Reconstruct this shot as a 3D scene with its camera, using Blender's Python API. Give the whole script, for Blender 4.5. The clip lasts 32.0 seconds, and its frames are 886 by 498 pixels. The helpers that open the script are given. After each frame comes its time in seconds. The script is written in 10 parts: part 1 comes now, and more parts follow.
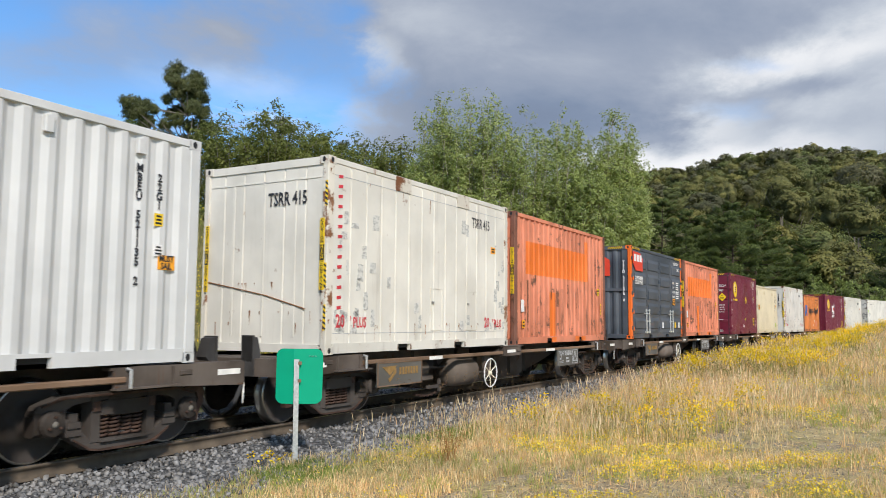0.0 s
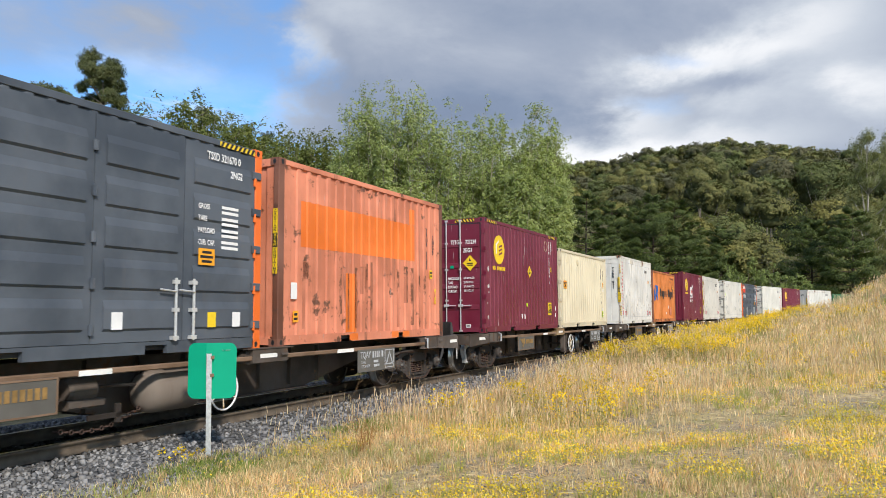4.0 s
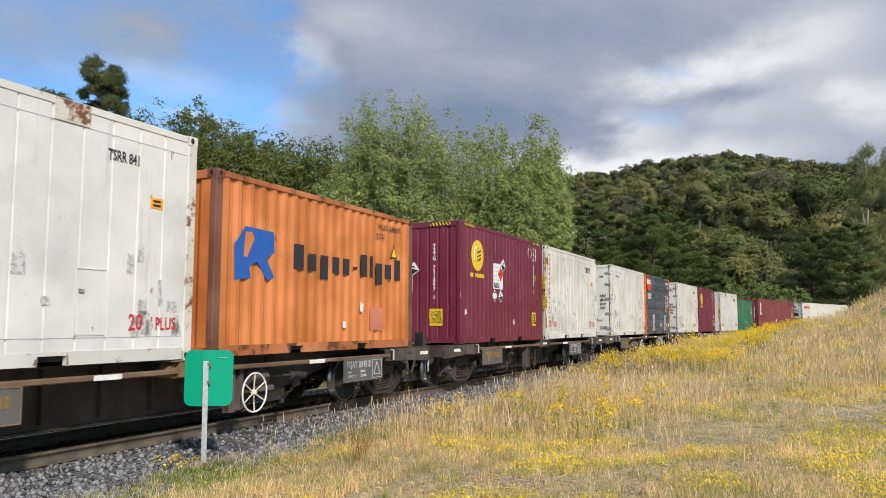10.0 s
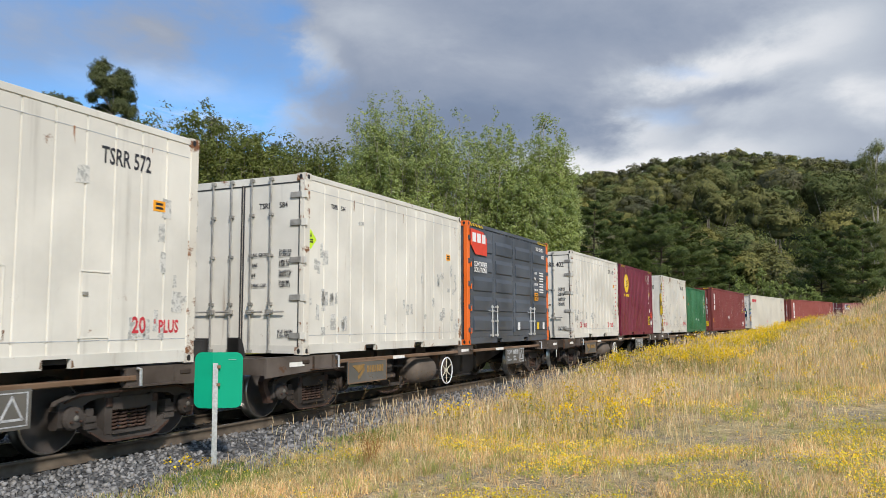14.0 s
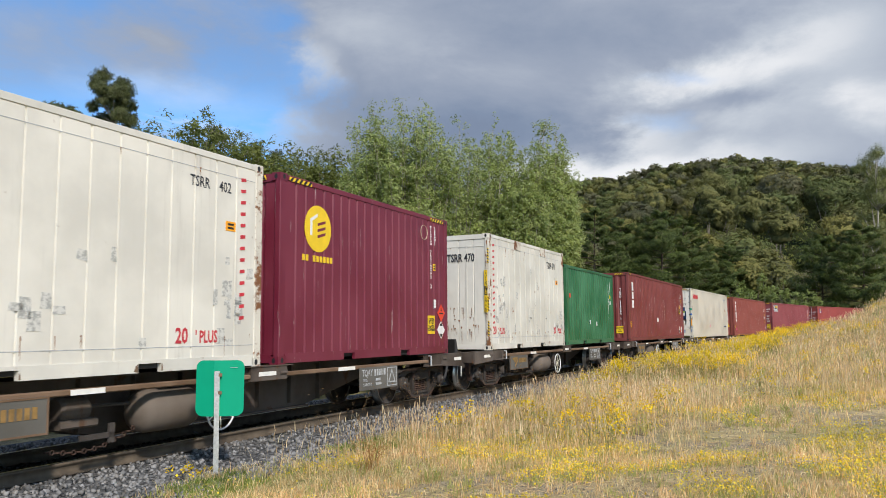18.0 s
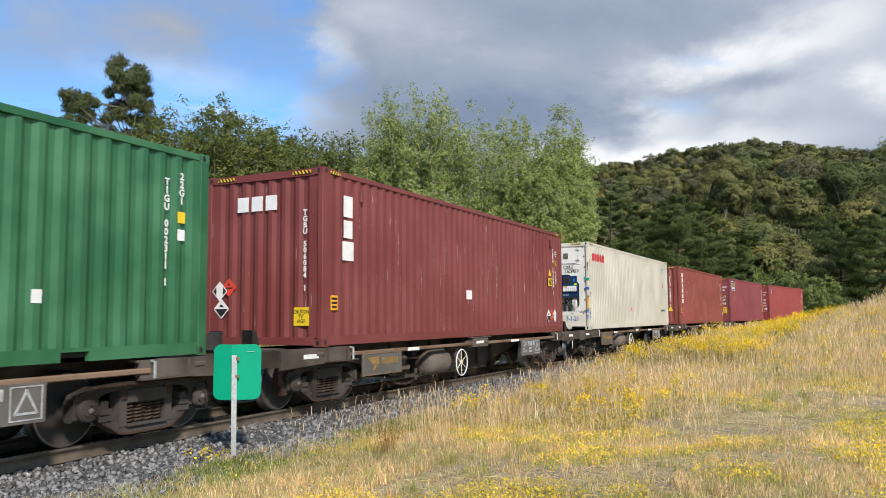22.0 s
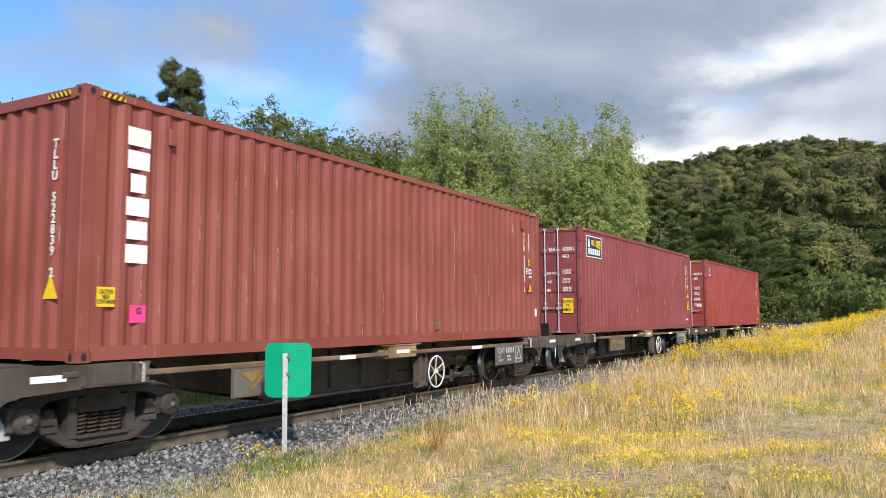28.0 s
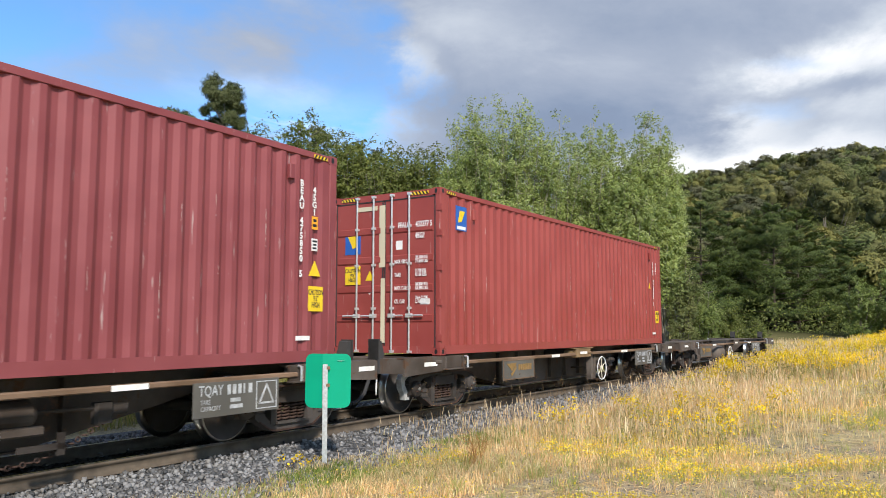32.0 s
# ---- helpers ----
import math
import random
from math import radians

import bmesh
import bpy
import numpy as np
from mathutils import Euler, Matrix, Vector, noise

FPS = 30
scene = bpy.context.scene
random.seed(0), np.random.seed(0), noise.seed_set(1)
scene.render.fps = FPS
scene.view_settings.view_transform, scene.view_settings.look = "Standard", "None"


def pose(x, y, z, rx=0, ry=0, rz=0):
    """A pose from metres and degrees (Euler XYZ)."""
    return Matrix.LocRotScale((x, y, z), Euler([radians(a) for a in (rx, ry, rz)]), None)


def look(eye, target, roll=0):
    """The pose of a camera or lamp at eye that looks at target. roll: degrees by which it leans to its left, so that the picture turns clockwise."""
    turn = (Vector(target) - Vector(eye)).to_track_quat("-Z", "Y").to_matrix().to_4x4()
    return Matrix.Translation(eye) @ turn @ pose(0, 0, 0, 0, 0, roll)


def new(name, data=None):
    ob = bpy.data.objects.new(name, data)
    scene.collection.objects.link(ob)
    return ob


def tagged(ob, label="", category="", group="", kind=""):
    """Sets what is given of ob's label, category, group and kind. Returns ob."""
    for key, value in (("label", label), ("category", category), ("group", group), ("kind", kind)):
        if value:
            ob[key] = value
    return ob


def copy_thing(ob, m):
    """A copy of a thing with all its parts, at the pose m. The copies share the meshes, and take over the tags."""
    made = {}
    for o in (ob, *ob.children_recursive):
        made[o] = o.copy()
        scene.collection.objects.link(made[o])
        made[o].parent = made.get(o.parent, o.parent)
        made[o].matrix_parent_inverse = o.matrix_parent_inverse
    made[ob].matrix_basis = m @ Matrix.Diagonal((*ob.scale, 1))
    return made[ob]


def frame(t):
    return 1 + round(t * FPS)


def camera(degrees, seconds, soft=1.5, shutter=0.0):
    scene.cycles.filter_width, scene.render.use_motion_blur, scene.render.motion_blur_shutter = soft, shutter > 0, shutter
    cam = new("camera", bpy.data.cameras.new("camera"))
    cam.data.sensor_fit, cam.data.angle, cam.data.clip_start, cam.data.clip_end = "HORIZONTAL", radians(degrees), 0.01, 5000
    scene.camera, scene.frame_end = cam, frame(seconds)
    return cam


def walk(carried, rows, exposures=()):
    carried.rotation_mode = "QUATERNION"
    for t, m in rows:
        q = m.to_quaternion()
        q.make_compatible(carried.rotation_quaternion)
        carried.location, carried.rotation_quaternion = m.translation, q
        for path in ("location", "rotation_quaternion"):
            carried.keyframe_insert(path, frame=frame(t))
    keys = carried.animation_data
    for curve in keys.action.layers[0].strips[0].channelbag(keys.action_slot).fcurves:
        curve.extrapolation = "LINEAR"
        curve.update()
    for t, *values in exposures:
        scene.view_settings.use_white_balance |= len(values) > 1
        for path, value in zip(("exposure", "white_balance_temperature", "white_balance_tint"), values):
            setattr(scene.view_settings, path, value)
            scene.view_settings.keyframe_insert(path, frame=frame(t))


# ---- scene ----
def view(yaw, up, roll, x, y, z):
    """A camera pose from its compass heading, tilt and roll."""
    return pose(x, y, z, 90 + up, 0, -yaw) @ pose(0, 0, 0, 0, 0, roll)


cam = camera(58.95, 32.0, 0.5, 0.12)
walk(cam, [
    (0.0, view(62.08, 4.66, 0.97, -0.006, 0.171, 1.572)),
    (0.5, view(65.32, 4.55, 0.83, -0.008, 0.145, 1.571)),
    (1.0, view(66.82, 4.49, 0.84, -0.010, 0.115, 1.571)),
    (1.5, view(67.20, 4.48, 0.82, -0.010, 0.081, 1.571)),
    (2.0, view(67.24, 4.42, 0.66, -0.007, 0.046, 1.570)),
    (2.5, view(67.28, 4.32, 0.56, -0.001, 0.016, 1.568)),
    (3.0, view(67.31, 4.24, 0.42, 0.002, -0.004, 1.566)),
    (3.5, view(67.32, 4.15, 0.28, 0.002, -0.017, 1.565)),
    (5.5, view(67.09, 4.21, 0.32, -0.000, -0.028, 1.564)),
    (6.0, view(67.07, 4.19, 0.48, -0.002, -0.035, 1.563)),
    (6.5, view(67.02, 4.18, 0.56, -0.001, -0.036, 1.563)),
    (7.0, view(67.00, 4.24, 0.72, 0.001, -0.033, 1.563)),
    (7.5, view(66.91, 4.36, 0.81, 0.004, -0.031, 1.564)),
    (8.0, view(66.86, 4.61, 0.83, 0.007, -0.031, 1.564)),
    (8.5, view(66.90, 4.80, 0.83, 0.010, -0.033, 1.564)),
    (9.0, view(67.02, 4.90, 0.85, 0.013, -0.035, 1.562)),
    (9.5, view(67.21, 4.92, 0.84, 0.014, -0.035, 1.561)),
    (10.0, view(67.28, 4.85, 0.79, 0.014, -0.036, 1.560)),
    (10.5, view(67.30, 4.77, 0.71, 0.014, -0.036, 1.561)),
    (11.0, view(67.25, 4.70, 0.62, 0.014, -0.036, 1.562)),
    (11.5, view(67.15, 4.69, 0.54, 0.013, -0.037, 1.563)),
    (12.0, view(67.05, 4.69, 0.51, 0.012, -0.037, 1.564)),
    (12.5, view(66.96, 4.70, 0.49, 0.011, -0.037, 1.564)),
    (13.0, view(66.90, 4.72, 0.47, 0.011, -0.035, 1.564)),
    (13.5, view(66.85, 4.79, 0.50, 0.010, -0.034, 1.565)),
    (14.0, view(66.71, 4.88, 0.46, 0.010, -0.033, 1.565)),
    (14.5, view(66.61, 4.91, 0.38, 0.011, -0.032, 1.566)),
    (16.5, view(67.02, 5.47, 0.15, 0.011, -0.030, 1.567)),
    (17.0, view(67.01, 5.63, 0.10, 0.008, -0.028, 1.567)),
    (17.5, view(66.85, 5.60, 0.10, 0.005, -0.028, 1.565)),
    (18.0, view(66.67, 5.39, 0.16, 0.002, -0.030, 1.563)),
    (18.5, view(66.49, 5.09, 0.24, 0.000, -0.033, 1.560)),
    (19.0, view(66.38, 4.82, 0.28, 0.002, -0.034, 1.558)),
    (19.5, view(66.35, 4.64, 0.35, 0.004, -0.032, 1.556)),
    (20.0, view(66.34, 4.53, 0.35, 0.006, -0.029, 1.556)),
    (20.5, view(66.23, 4.40, 0.31, 0.004, -0.026, 1.558)),
    (21.0, view(66.04, 4.33, 0.21, 0.004, -0.025, 1.559)),
    (21.5, view(65.80, 4.29, 0.18, 0.005, -0.025, 1.558)),
    (22.0, view(65.56, 4.31, 0.18, 0.006, -0.025, 1.555)),
    (22.5, view(65.32, 4.30, 0.22, 0.003, -0.025, 1.553)),
    (23.0, view(65.11, 4.29, 0.23, -0.002, -0.024, 1.553)),
    (23.5, view(64.91, 4.26, 0.23, -0.004, -0.022, 1.553)),
    (24.0, view(64.65, 4.28, 0.21, -0.003, -0.020, 1.551)),
    (24.5, view(64.35, 4.29, 0.04, -0.001, -0.017, 1.549)),
    (25.0, view(64.02, 4.32, -0.02, 0.000, -0.015, 1.548)),
    (25.5, view(63.69, 4.32, 0.06, -0.000, -0.010, 1.547)),
    (27.5, view(62.40, 4.24, 0.32, 0.000, -0.003, 1.547)),
    (28.0, view(62.18, 4.31, 0.38, 0.001, 0.003, 1.546)),
    (28.5, view(61.94, 4.41, 0.39, 0.000, 0.006, 1.546)),
    (29.0, view(61.65, 4.46, 0.42, -0.003, 0.005, 1.548)),
    (29.5, view(61.30, 4.62, 0.37, -0.008, 0.002, 1.551)),
    (30.0, view(60.97, 4.77, 0.40, -0.013, -0.000, 1.553)),
    (30.5, view(60.66, 4.91, 0.36, -0.019, -0.001, 1.554)),
    (31.0, view(60.33, 5.03, 0.43, -0.025, -0.004, 1.554)),
    (31.5, view(59.92, 5.11, 0.50, -0.029, -0.006, 1.554)),
    (32.0, view(59.40, 5.07, 0.50, -0.033, -0.008, 1.555)),
], [(0.0, -0.12), (3.0, -0.04), (6.0, 0.04), (8.0, -0.12), (10.0, -0.15), (12.0, -0.05), (14.0, -0.20), (18.0, -0.16), (21.0, -0.02), (25.0, 0.0), (28.0, 0.14), (32.0, 0.14)])
# ---- sky and sun ----
SUN_AZ, SUN_UP = 225.0, 37.0        # compass heading of the sun and its height


def nodes_of(tree):
    tree.nodes.clear()

    def add(kind, ins=None, operation=None, interpolation_type=None, data_type=None, blend_type=None):
        n = tree.nodes.new(kind)
        if operation:
            n.operation = operation
        if interpolation_type:
            n.interpolation_type = interpolation_type
        if data_type:
            n.data_type = data_type
        if blend_type:
            n.blend_type = blend_type
        for k, v in (ins or {}).items():
            if isinstance(v, bpy.types.NodeSocket):
                tree.links.new(v, n.inputs[k])
            else:
                n.inputs[k].default_value = v
        return n
    return add


def mix_tint(add, fac, col):
    """Warmer light from the sun's side of the sky."""
    return add("ShaderNodeMix", data_type="RGBA", blend_type="MULTIPLY", ins={0: fac, 6: col, 7: (1.0, 0.93, 0.82, 1)}).outputs[2]


def make_world():
    world = bpy.data.worlds.new("sky")
    scene.world = world
    world.use_nodes = True
    add = nodes_of(world.node_tree)
    coord = add("ShaderNodeTexCoord").outputs["Generated"]
    sky = add("ShaderNodeTexSky")
    sky.sky_type, sky.sun_disc = "NISHITA", False
    sky.sun_elevation, sky.sun_rotation = radians(SUN_UP), radians(SUN_AZ)
    sky.altitude, sky.air_density, sky.dust_density, sky.ozone_density = 100.0, 1.0, 0.6, 1.6
    blue = add("ShaderNodeVectorMath", operation="MULTIPLY", ins={0: sky.outputs[0], 1: (0.093, 0.141, 0.183)}).outputs[0]
    # cloud layer seen in perspective: direction divided by its height
    xyz = add("ShaderNodeSeparateXYZ", ins={0: coord})

    def num(op, p, q=0.0, r=0.0):
        return add("ShaderNodeMath", operation=op, ins={0: p, 1: q, 2: r}).outputs[0]

    def ease(v, lo, hi, p=0.0, q=1.0):
        return add("ShaderNodeMapRange", interpolation_type="SMOOTHSTEP", ins={0: v, 1: lo, 2: hi, 3: p, 4: q}).outputs[0]
    up = num("MAXIMUM", xyz.outputs[2], 0.0)
    den = num("ADD", up, 0.22)
    flat = add("ShaderNodeCombineXYZ", ins={0: num("DIVIDE", xyz.outputs[0], den), 1: num("DIVIDE", xyz.outputs[1], den), 2: 0.37}).outputs[0]
    big = add("ShaderNodeTexNoise", ins={"Vector": flat, "Scale": 1.05, "Detail": 7.0, "Roughness": 0.52, "Distortion": 0.15}).outputs[0]
    # heading in tens of degrees and slope of sight in tenths
    side_ = num("SQRT", num("ADD", num("MULTIPLY", xyz.outputs[0], xyz.outputs[0]), num("MULTIPLY", xyz.outputs[1], xyz.outputs[1])))
    slope = num("MULTIPLY", num("DIVIDE", xyz.outputs[2], num("MAXIMUM", side_, 0.02)), 10.0)
    head = num("MULTIPLY", num("ARCTAN2", xyz.outputs[0], xyz.outputs[1]), 5.72958)
    spot = add("ShaderNodeCombineXYZ", ins={0: head, 1: slope, 2: 0.0}).outputs[0]
    grain = add("ShaderNodeTexNoise", ins={"Vector": spot, "Scale": 0.75, "Detail": 9.0, "Roughness": 0.60, "Distortion": 0.2})
    fine = grain.outputs[0]
    shake = add("ShaderNodeVectorMath", operation="SUBTRACT", ins={0: grain.outputs[1], 1: (0.5, 0.5, 0.5)}).outputs[0]
    bent = add("ShaderNodeVectorMath", operation="MULTIPLY_ADD", ins={0: shake, 1: (1.3, 0.9, 0.0), 2: spot}).outputs[0]

    def puff(total, at, reach, amount):
        """A soft cloud mass round one heading and slope."""
        d = add("ShaderNodeVectorMath", operation="SUBTRACT", ins={0: bent, 1: (*at, 0.0)}).outputs[0]
        d = add("ShaderNodeVectorMath", operation="DIVIDE", ins={0: d, 1: (*reach, 1.0)}).outputs[0]
        far = add("ShaderNodeVectorMath", operation="LENGTH", ins={0: d}).outputs[1]
        return num("ADD", total, ease(far, 1.0, 0.0, 0.0, amount))
    # the bank of cloud begins in the north-east and fills the east; thin veils drift before it
    edge = num("ADD", num("MULTIPLY_ADD", head, 1.5, -8.02), num("MULTIPLY", num("SUBTRACT", slope, 3.0), 0.35))
    front = ease(num("MULTIPLY_ADD", fine, 3.4, num("ADD", edge, -1.7)), -0.45, 0.75)
    veil = num("MULTIPLY", ease(slope, 3.3, 4.6), 0.45)
    for at, reach, amount in (((4.05, 3.15), (1.2, 0.95), 0.80), ((5.15, 3.35), (1.2, 1.0), 1.0), ((4.55, 3.85), (1.0, 0.7), 0.45), ((3.4, 2.6), (0.9, 0.8), 0.45)):
        veil = puff(veil, at, reach, amount)
    veil = num("MULTIPLY", veil, ease(fine, 0.34, 0.62, 0.35, 1.0))
    streak = add("ShaderNodeTexNoise", ins={"Vector": add("ShaderNodeVectorMath", operation="MULTIPLY", ins={0: bent, 1: (0.9, 4.2, 1.0)}).outputs[0], "Scale": 0.8, "Detail": 7.0, "Roughness": 0.6}).outputs[0]
    wisps = num("MULTIPLY", ease(streak, 0.46, 0.72, 0.0, 0.80), ease(slope, 3.0, 2.5))
    for at, reach, amount in (((8.24, 2.56), (0.30, 0.22), -0.28), ((8.50, 3.10), (0.36, 0.14), -0.30), ((5.45, 3.95), (0.35, 0.25), -0.4)):
        front = puff(front, at, reach, amount)
    front = num("MINIMUM", num("MAXIMUM", num("MAXIMUM", front, veil), wisps), 1.0)
    facing = add("ShaderNodeVectorMath", operation="DOT_PRODUCT", ins={0: coord, 1: (math.sin(radians(64)), math.cos(radians(64)), 0.0)}).outputs[1]
    mask = add("ShaderNodeMix", ins={0: ease(facing, 0.35, 0.65), 2: ease(big, 0.38, 0.62), 3: front}).outputs[0]
    tone = num("MULTIPLY_ADD", fine, 0.50, 0.22)
    for at, reach, amount in (((5.62, 3.40), (0.34, 0.48), 0.26), ((6.05, 3.85), (0.9, 0.5), 0.10), ((6.30, 2.55), (1.5, 0.75), -0.14), ((7.45, 2.50), (1.3, 0.70), -0.14), ((7.0, 3.4), (1.3, 0.5), 0.04),
                              ((8.42, 3.00), (0.60, 0.24), 0.24), ((8.12, 2.42), (0.38, 0.42), 0.27), ((8.85, 3.16), (0.70, 0.26), 0.22), ((9.40, 3.45), (0.80, 0.60), 0.26), ((9.1, 2.5), (1.7, 1.2), 0.22),
                              ((9.62, 2.45), (0.50, 0.45), 0.20), ((8.30, 1.95), (1.3, 0.45), 0.30), ((7.75, 1.85), (0.9, 0.42), 0.30), ((8.78, 2.80), (0.50, 0.20), -0.16), ((8.0, 3.55), (1.1, 0.6), -0.05), ((5.0, 2.55), (1.3, 0.55), 0.40)):
        tone = puff(tone, at, reach, amount)
    ramp = add("ShaderNodeValToRGB", ins={0: tone})
    el = ramp.color_ramp.elements
    el[0].position, el[0].color = 0.10, (0.165, 0.205, 0.300, 1)
    el[1].position, el[1].color = 1.0, (0.96, 0.97, 0.99, 1)
    for p, c in ((0.32, (0.230, 0.292, 0.415, 1)), (0.50, (0.355, 0.408, 0.515, 1)), (0.68, (0.55, 0.60, 0.68, 1)), (0.84, (0.82, 0.84, 0.88, 1))):
        e = el.new(p)
        e.color = c
    both = add("ShaderNodeMix", data_type="RGBA", ins={0: mask, 6: blue, 7: ramp.outputs[0]}).outputs[2]
    # clouds round the veiled sun are far brighter than those opposite
    sun_way = (math.sin(radians(SUN_AZ)) * math.cos(radians(SUN_UP)), math.cos(radians(SUN_AZ)) * math.cos(radians(SUN_UP)), math.sin(radians(SUN_UP)))
    near_sun = add("ShaderNodeVectorMath", operation="DOT_PRODUCT", ins={0: coord, 1: sun_way}).outputs[1]
    glow = add("ShaderNodeMapRange", interpolation_type="SMOOTHSTEP", ins={0: near_sun, 1: 0.0, 2: 1.0, 3: 1.0, 4: 1.15}).outputs[0]
    both = add("ShaderNodeVectorMath", operation="SCALE", ins={0: both, "Scale": glow}).outputs[0]
    warm = add("ShaderNodeMapRange", ins={0: near_sun, 1: 0.0, 2: 1.0}).outputs[0]
    both = mix_tint(add, warm, both)
    bg = add("ShaderNodeBackground", ins={0: both, 1: 1.10})
    add("ShaderNodeOutputWorld", ins={0: bg.outputs[0]})


make_world()
sun = new("sun", bpy.data.lights.new("sun", "SUN"))
sun.data.energy, sun.data.angle, sun.data.color = 4.5, radians(4.5), (1.0, 0.925, 0.84)
sun.matrix_world = look((0, 0, 50), (50 * -math.sin(radians(SUN_AZ)) * math.cos(radians(SUN_UP)),
                                     50 * -math.cos(radians(SUN_AZ)) * math.cos(radians(SUN_UP)),
                                     50 - 50 * math.sin(radians(SUN_UP))))

# ---- mesh building ----
class Geo:
    """Collects vertices and faces of one mesh."""

    def __init__(self):
        self.v, self.f, self.m, self.slot = [], [], [], 0

    def face(self, *idx):
        self.f.append(idx)
        self.m.append(self.slot)

    def box(self, x0, x1, y0, y1, z0, z1, c=0.0):
        """A box; c cuts its edges off along the length (chamfer) on all four long sides."""
        b = len(self.v)
        if c <= 0:
            self.v += [(x, y, z) for z in (z0, z1) for x, y in ((x0, y0), (x1, y0), (x1, y1), (x0, y1))]
            for q in ((3, 2, 1, 0), (4, 5, 6, 7), (0, 1, 5, 4), (1, 2, 6, 5), (2, 3, 7, 6), (3, 0, 4, 7)):
                self.face(*(b + i for i in q))
            return self
        lx, ly, lz = x1 - x0, y1 - y0, z1 - z0
        if lx >= ly and lx >= lz:
            self.prism(chamfered(y0, y1, z0, z1, c), "x", x0, x1)
        elif lz >= ly:
            self.prism(chamfered(x0, x1, y0, y1, c), "z", z0, z1)
        else:
            self.prism(chamfered(x0, x1, z0, z1, c), "y", y0, y1)
        return self

    def prism(self, poly, axis, a, b, caps=True):
        """A polygon drawn in the two other axes (in order), drawn out along axis from a to b."""
        n, s = len(poly), len(self.v)
        put = {"x": lambda p, w: (w, p[0], p[1]), "y": lambda p, w: (p[0], w, p[1]), "z": lambda p, w: (p[0], p[1], w)}[axis]
        self.v += [put(p, a) for p in poly] + [put(p, b) for p in poly]
        area = sum(poly[i - 1][0] * poly[i][1] - poly[i][0] * poly[i - 1][1] for i in range(n))
        flip = (area > 0) == (axis == "y")
        for i in range(n):
            j = (i + 1) % n
            q = (s + i, s + j, s + n + j, s + n + i)
            self.face(*(q[::-1] if flip else q))
        if caps:
            lo, hi = [s + i for i in range(n)], [s + n + i for i in range(n)]
            self.face(*(lo if flip else lo[::-1]))
            self.face(*(hi[::-1] if flip else hi))
        return self

    def tube(self, path, r, n=8, ends=True):
        """A round bar along a path of points; r is one radius or one for each point."""
        path = [Vector(p) for p in path]
        rs = [r] * len(path) if isinstance(r, (int, float)) else r
        s = len(self.v)
        side = None
        for i, p in enumerate(path):
            d = (path[min(i + 1, len(path) - 1)] - path[max(i - 1, 0)]).normalized()
            if side is None:
                side = d.cross(Vector((0, 0, 1)) if abs(d.z) < 0.9 else Vector((1, 0, 0))).normalized()
            else:
                side = (side - d * side.dot(d)).normalized()
            other = d.cross(side)
            for k in range(n):
                a = 2 * math.pi * k / n
                self.v.append(tuple(p + (side * math.cos(a) + other * math.sin(a)) * rs[i]))
        for i in range(len(path) - 1):
            for k in range(n):
                a, b = s + i * n + k, s + i * n + (k + 1) % n
                self.face(a, b, b + n, a + n)
        if ends:
            self.face(*(s + k for k in range(n - 1, -1, -1)))
            self.face(*(s + (len(path) - 1) * n + k for k in range(n)))
        return self

    def lathe(self, profile, center, axis="y", n=24):
        """Turns (radius, offset) pairs round an axis through center."""
        s = len(self.v)
        cx, cy, cz = center
        for r, o in profile:
            for k in range(n):
                a = 2 * math.pi * k / n
                u, w = r * math.cos(a), r * math.sin(a)
                self.v.append({"y": (cx + u, cy + o, cz + w), "z": (cx + u, cy + w, cz + o), "x": (cx + o, cy + u, cz + w)}[axis])
        for i in range(len(profile) - 1):
            for k in range(n):
                a, b = s + i * n + k, s + i * n + (k + 1) % n
                self.face(a, b, b + n, a + n)
        return self

    def ring(self, center, r, thick, axis="y", n=28, m=8):
        prof = [(r + thick * math.cos(2 * math.pi * i / m), thick * math.sin(2 * math.pi * i / m)) for i in range(m + 1)]
        return self.lathe(prof, center, axis, n)

    def mesh(self, name, mats, smooth=False):
        me = bpy.data.meshes.new(name)
        me.from_pydata(self.v, [], self.f)
        for m in mats if isinstance(mats, (list, tuple)) else [mats]:
            me.materials.append(m)
        if any(self.m):
            me.polygons.foreach_set("material_index", self.m)
        if smooth:
            me.polygons.foreach_set("use_smooth", [True] * len(self.f))
        me.update()
        return me


def chamfered(a0, a1, b0, b1, c):
    return [(a0 + c, b0), (a1 - c, b0), (a1, b0 + c), (a1, b1 - c), (a1 - c, b1), (a0 + c, b1), (a0, b1 - c), (a0, b0 + c)]


def part(name, geo, material, parent, label="", at=None, smooth=False):
    """Links a mesh as one part under a thing or under another part."""
    me = geo if isinstance(geo, bpy.types.Mesh) else geo.mesh(name, material, smooth)
    ob = new(name, me)
    ob.parent = parent
    if at is not None:
        ob.matrix_basis = at
    return tagged(ob, label)


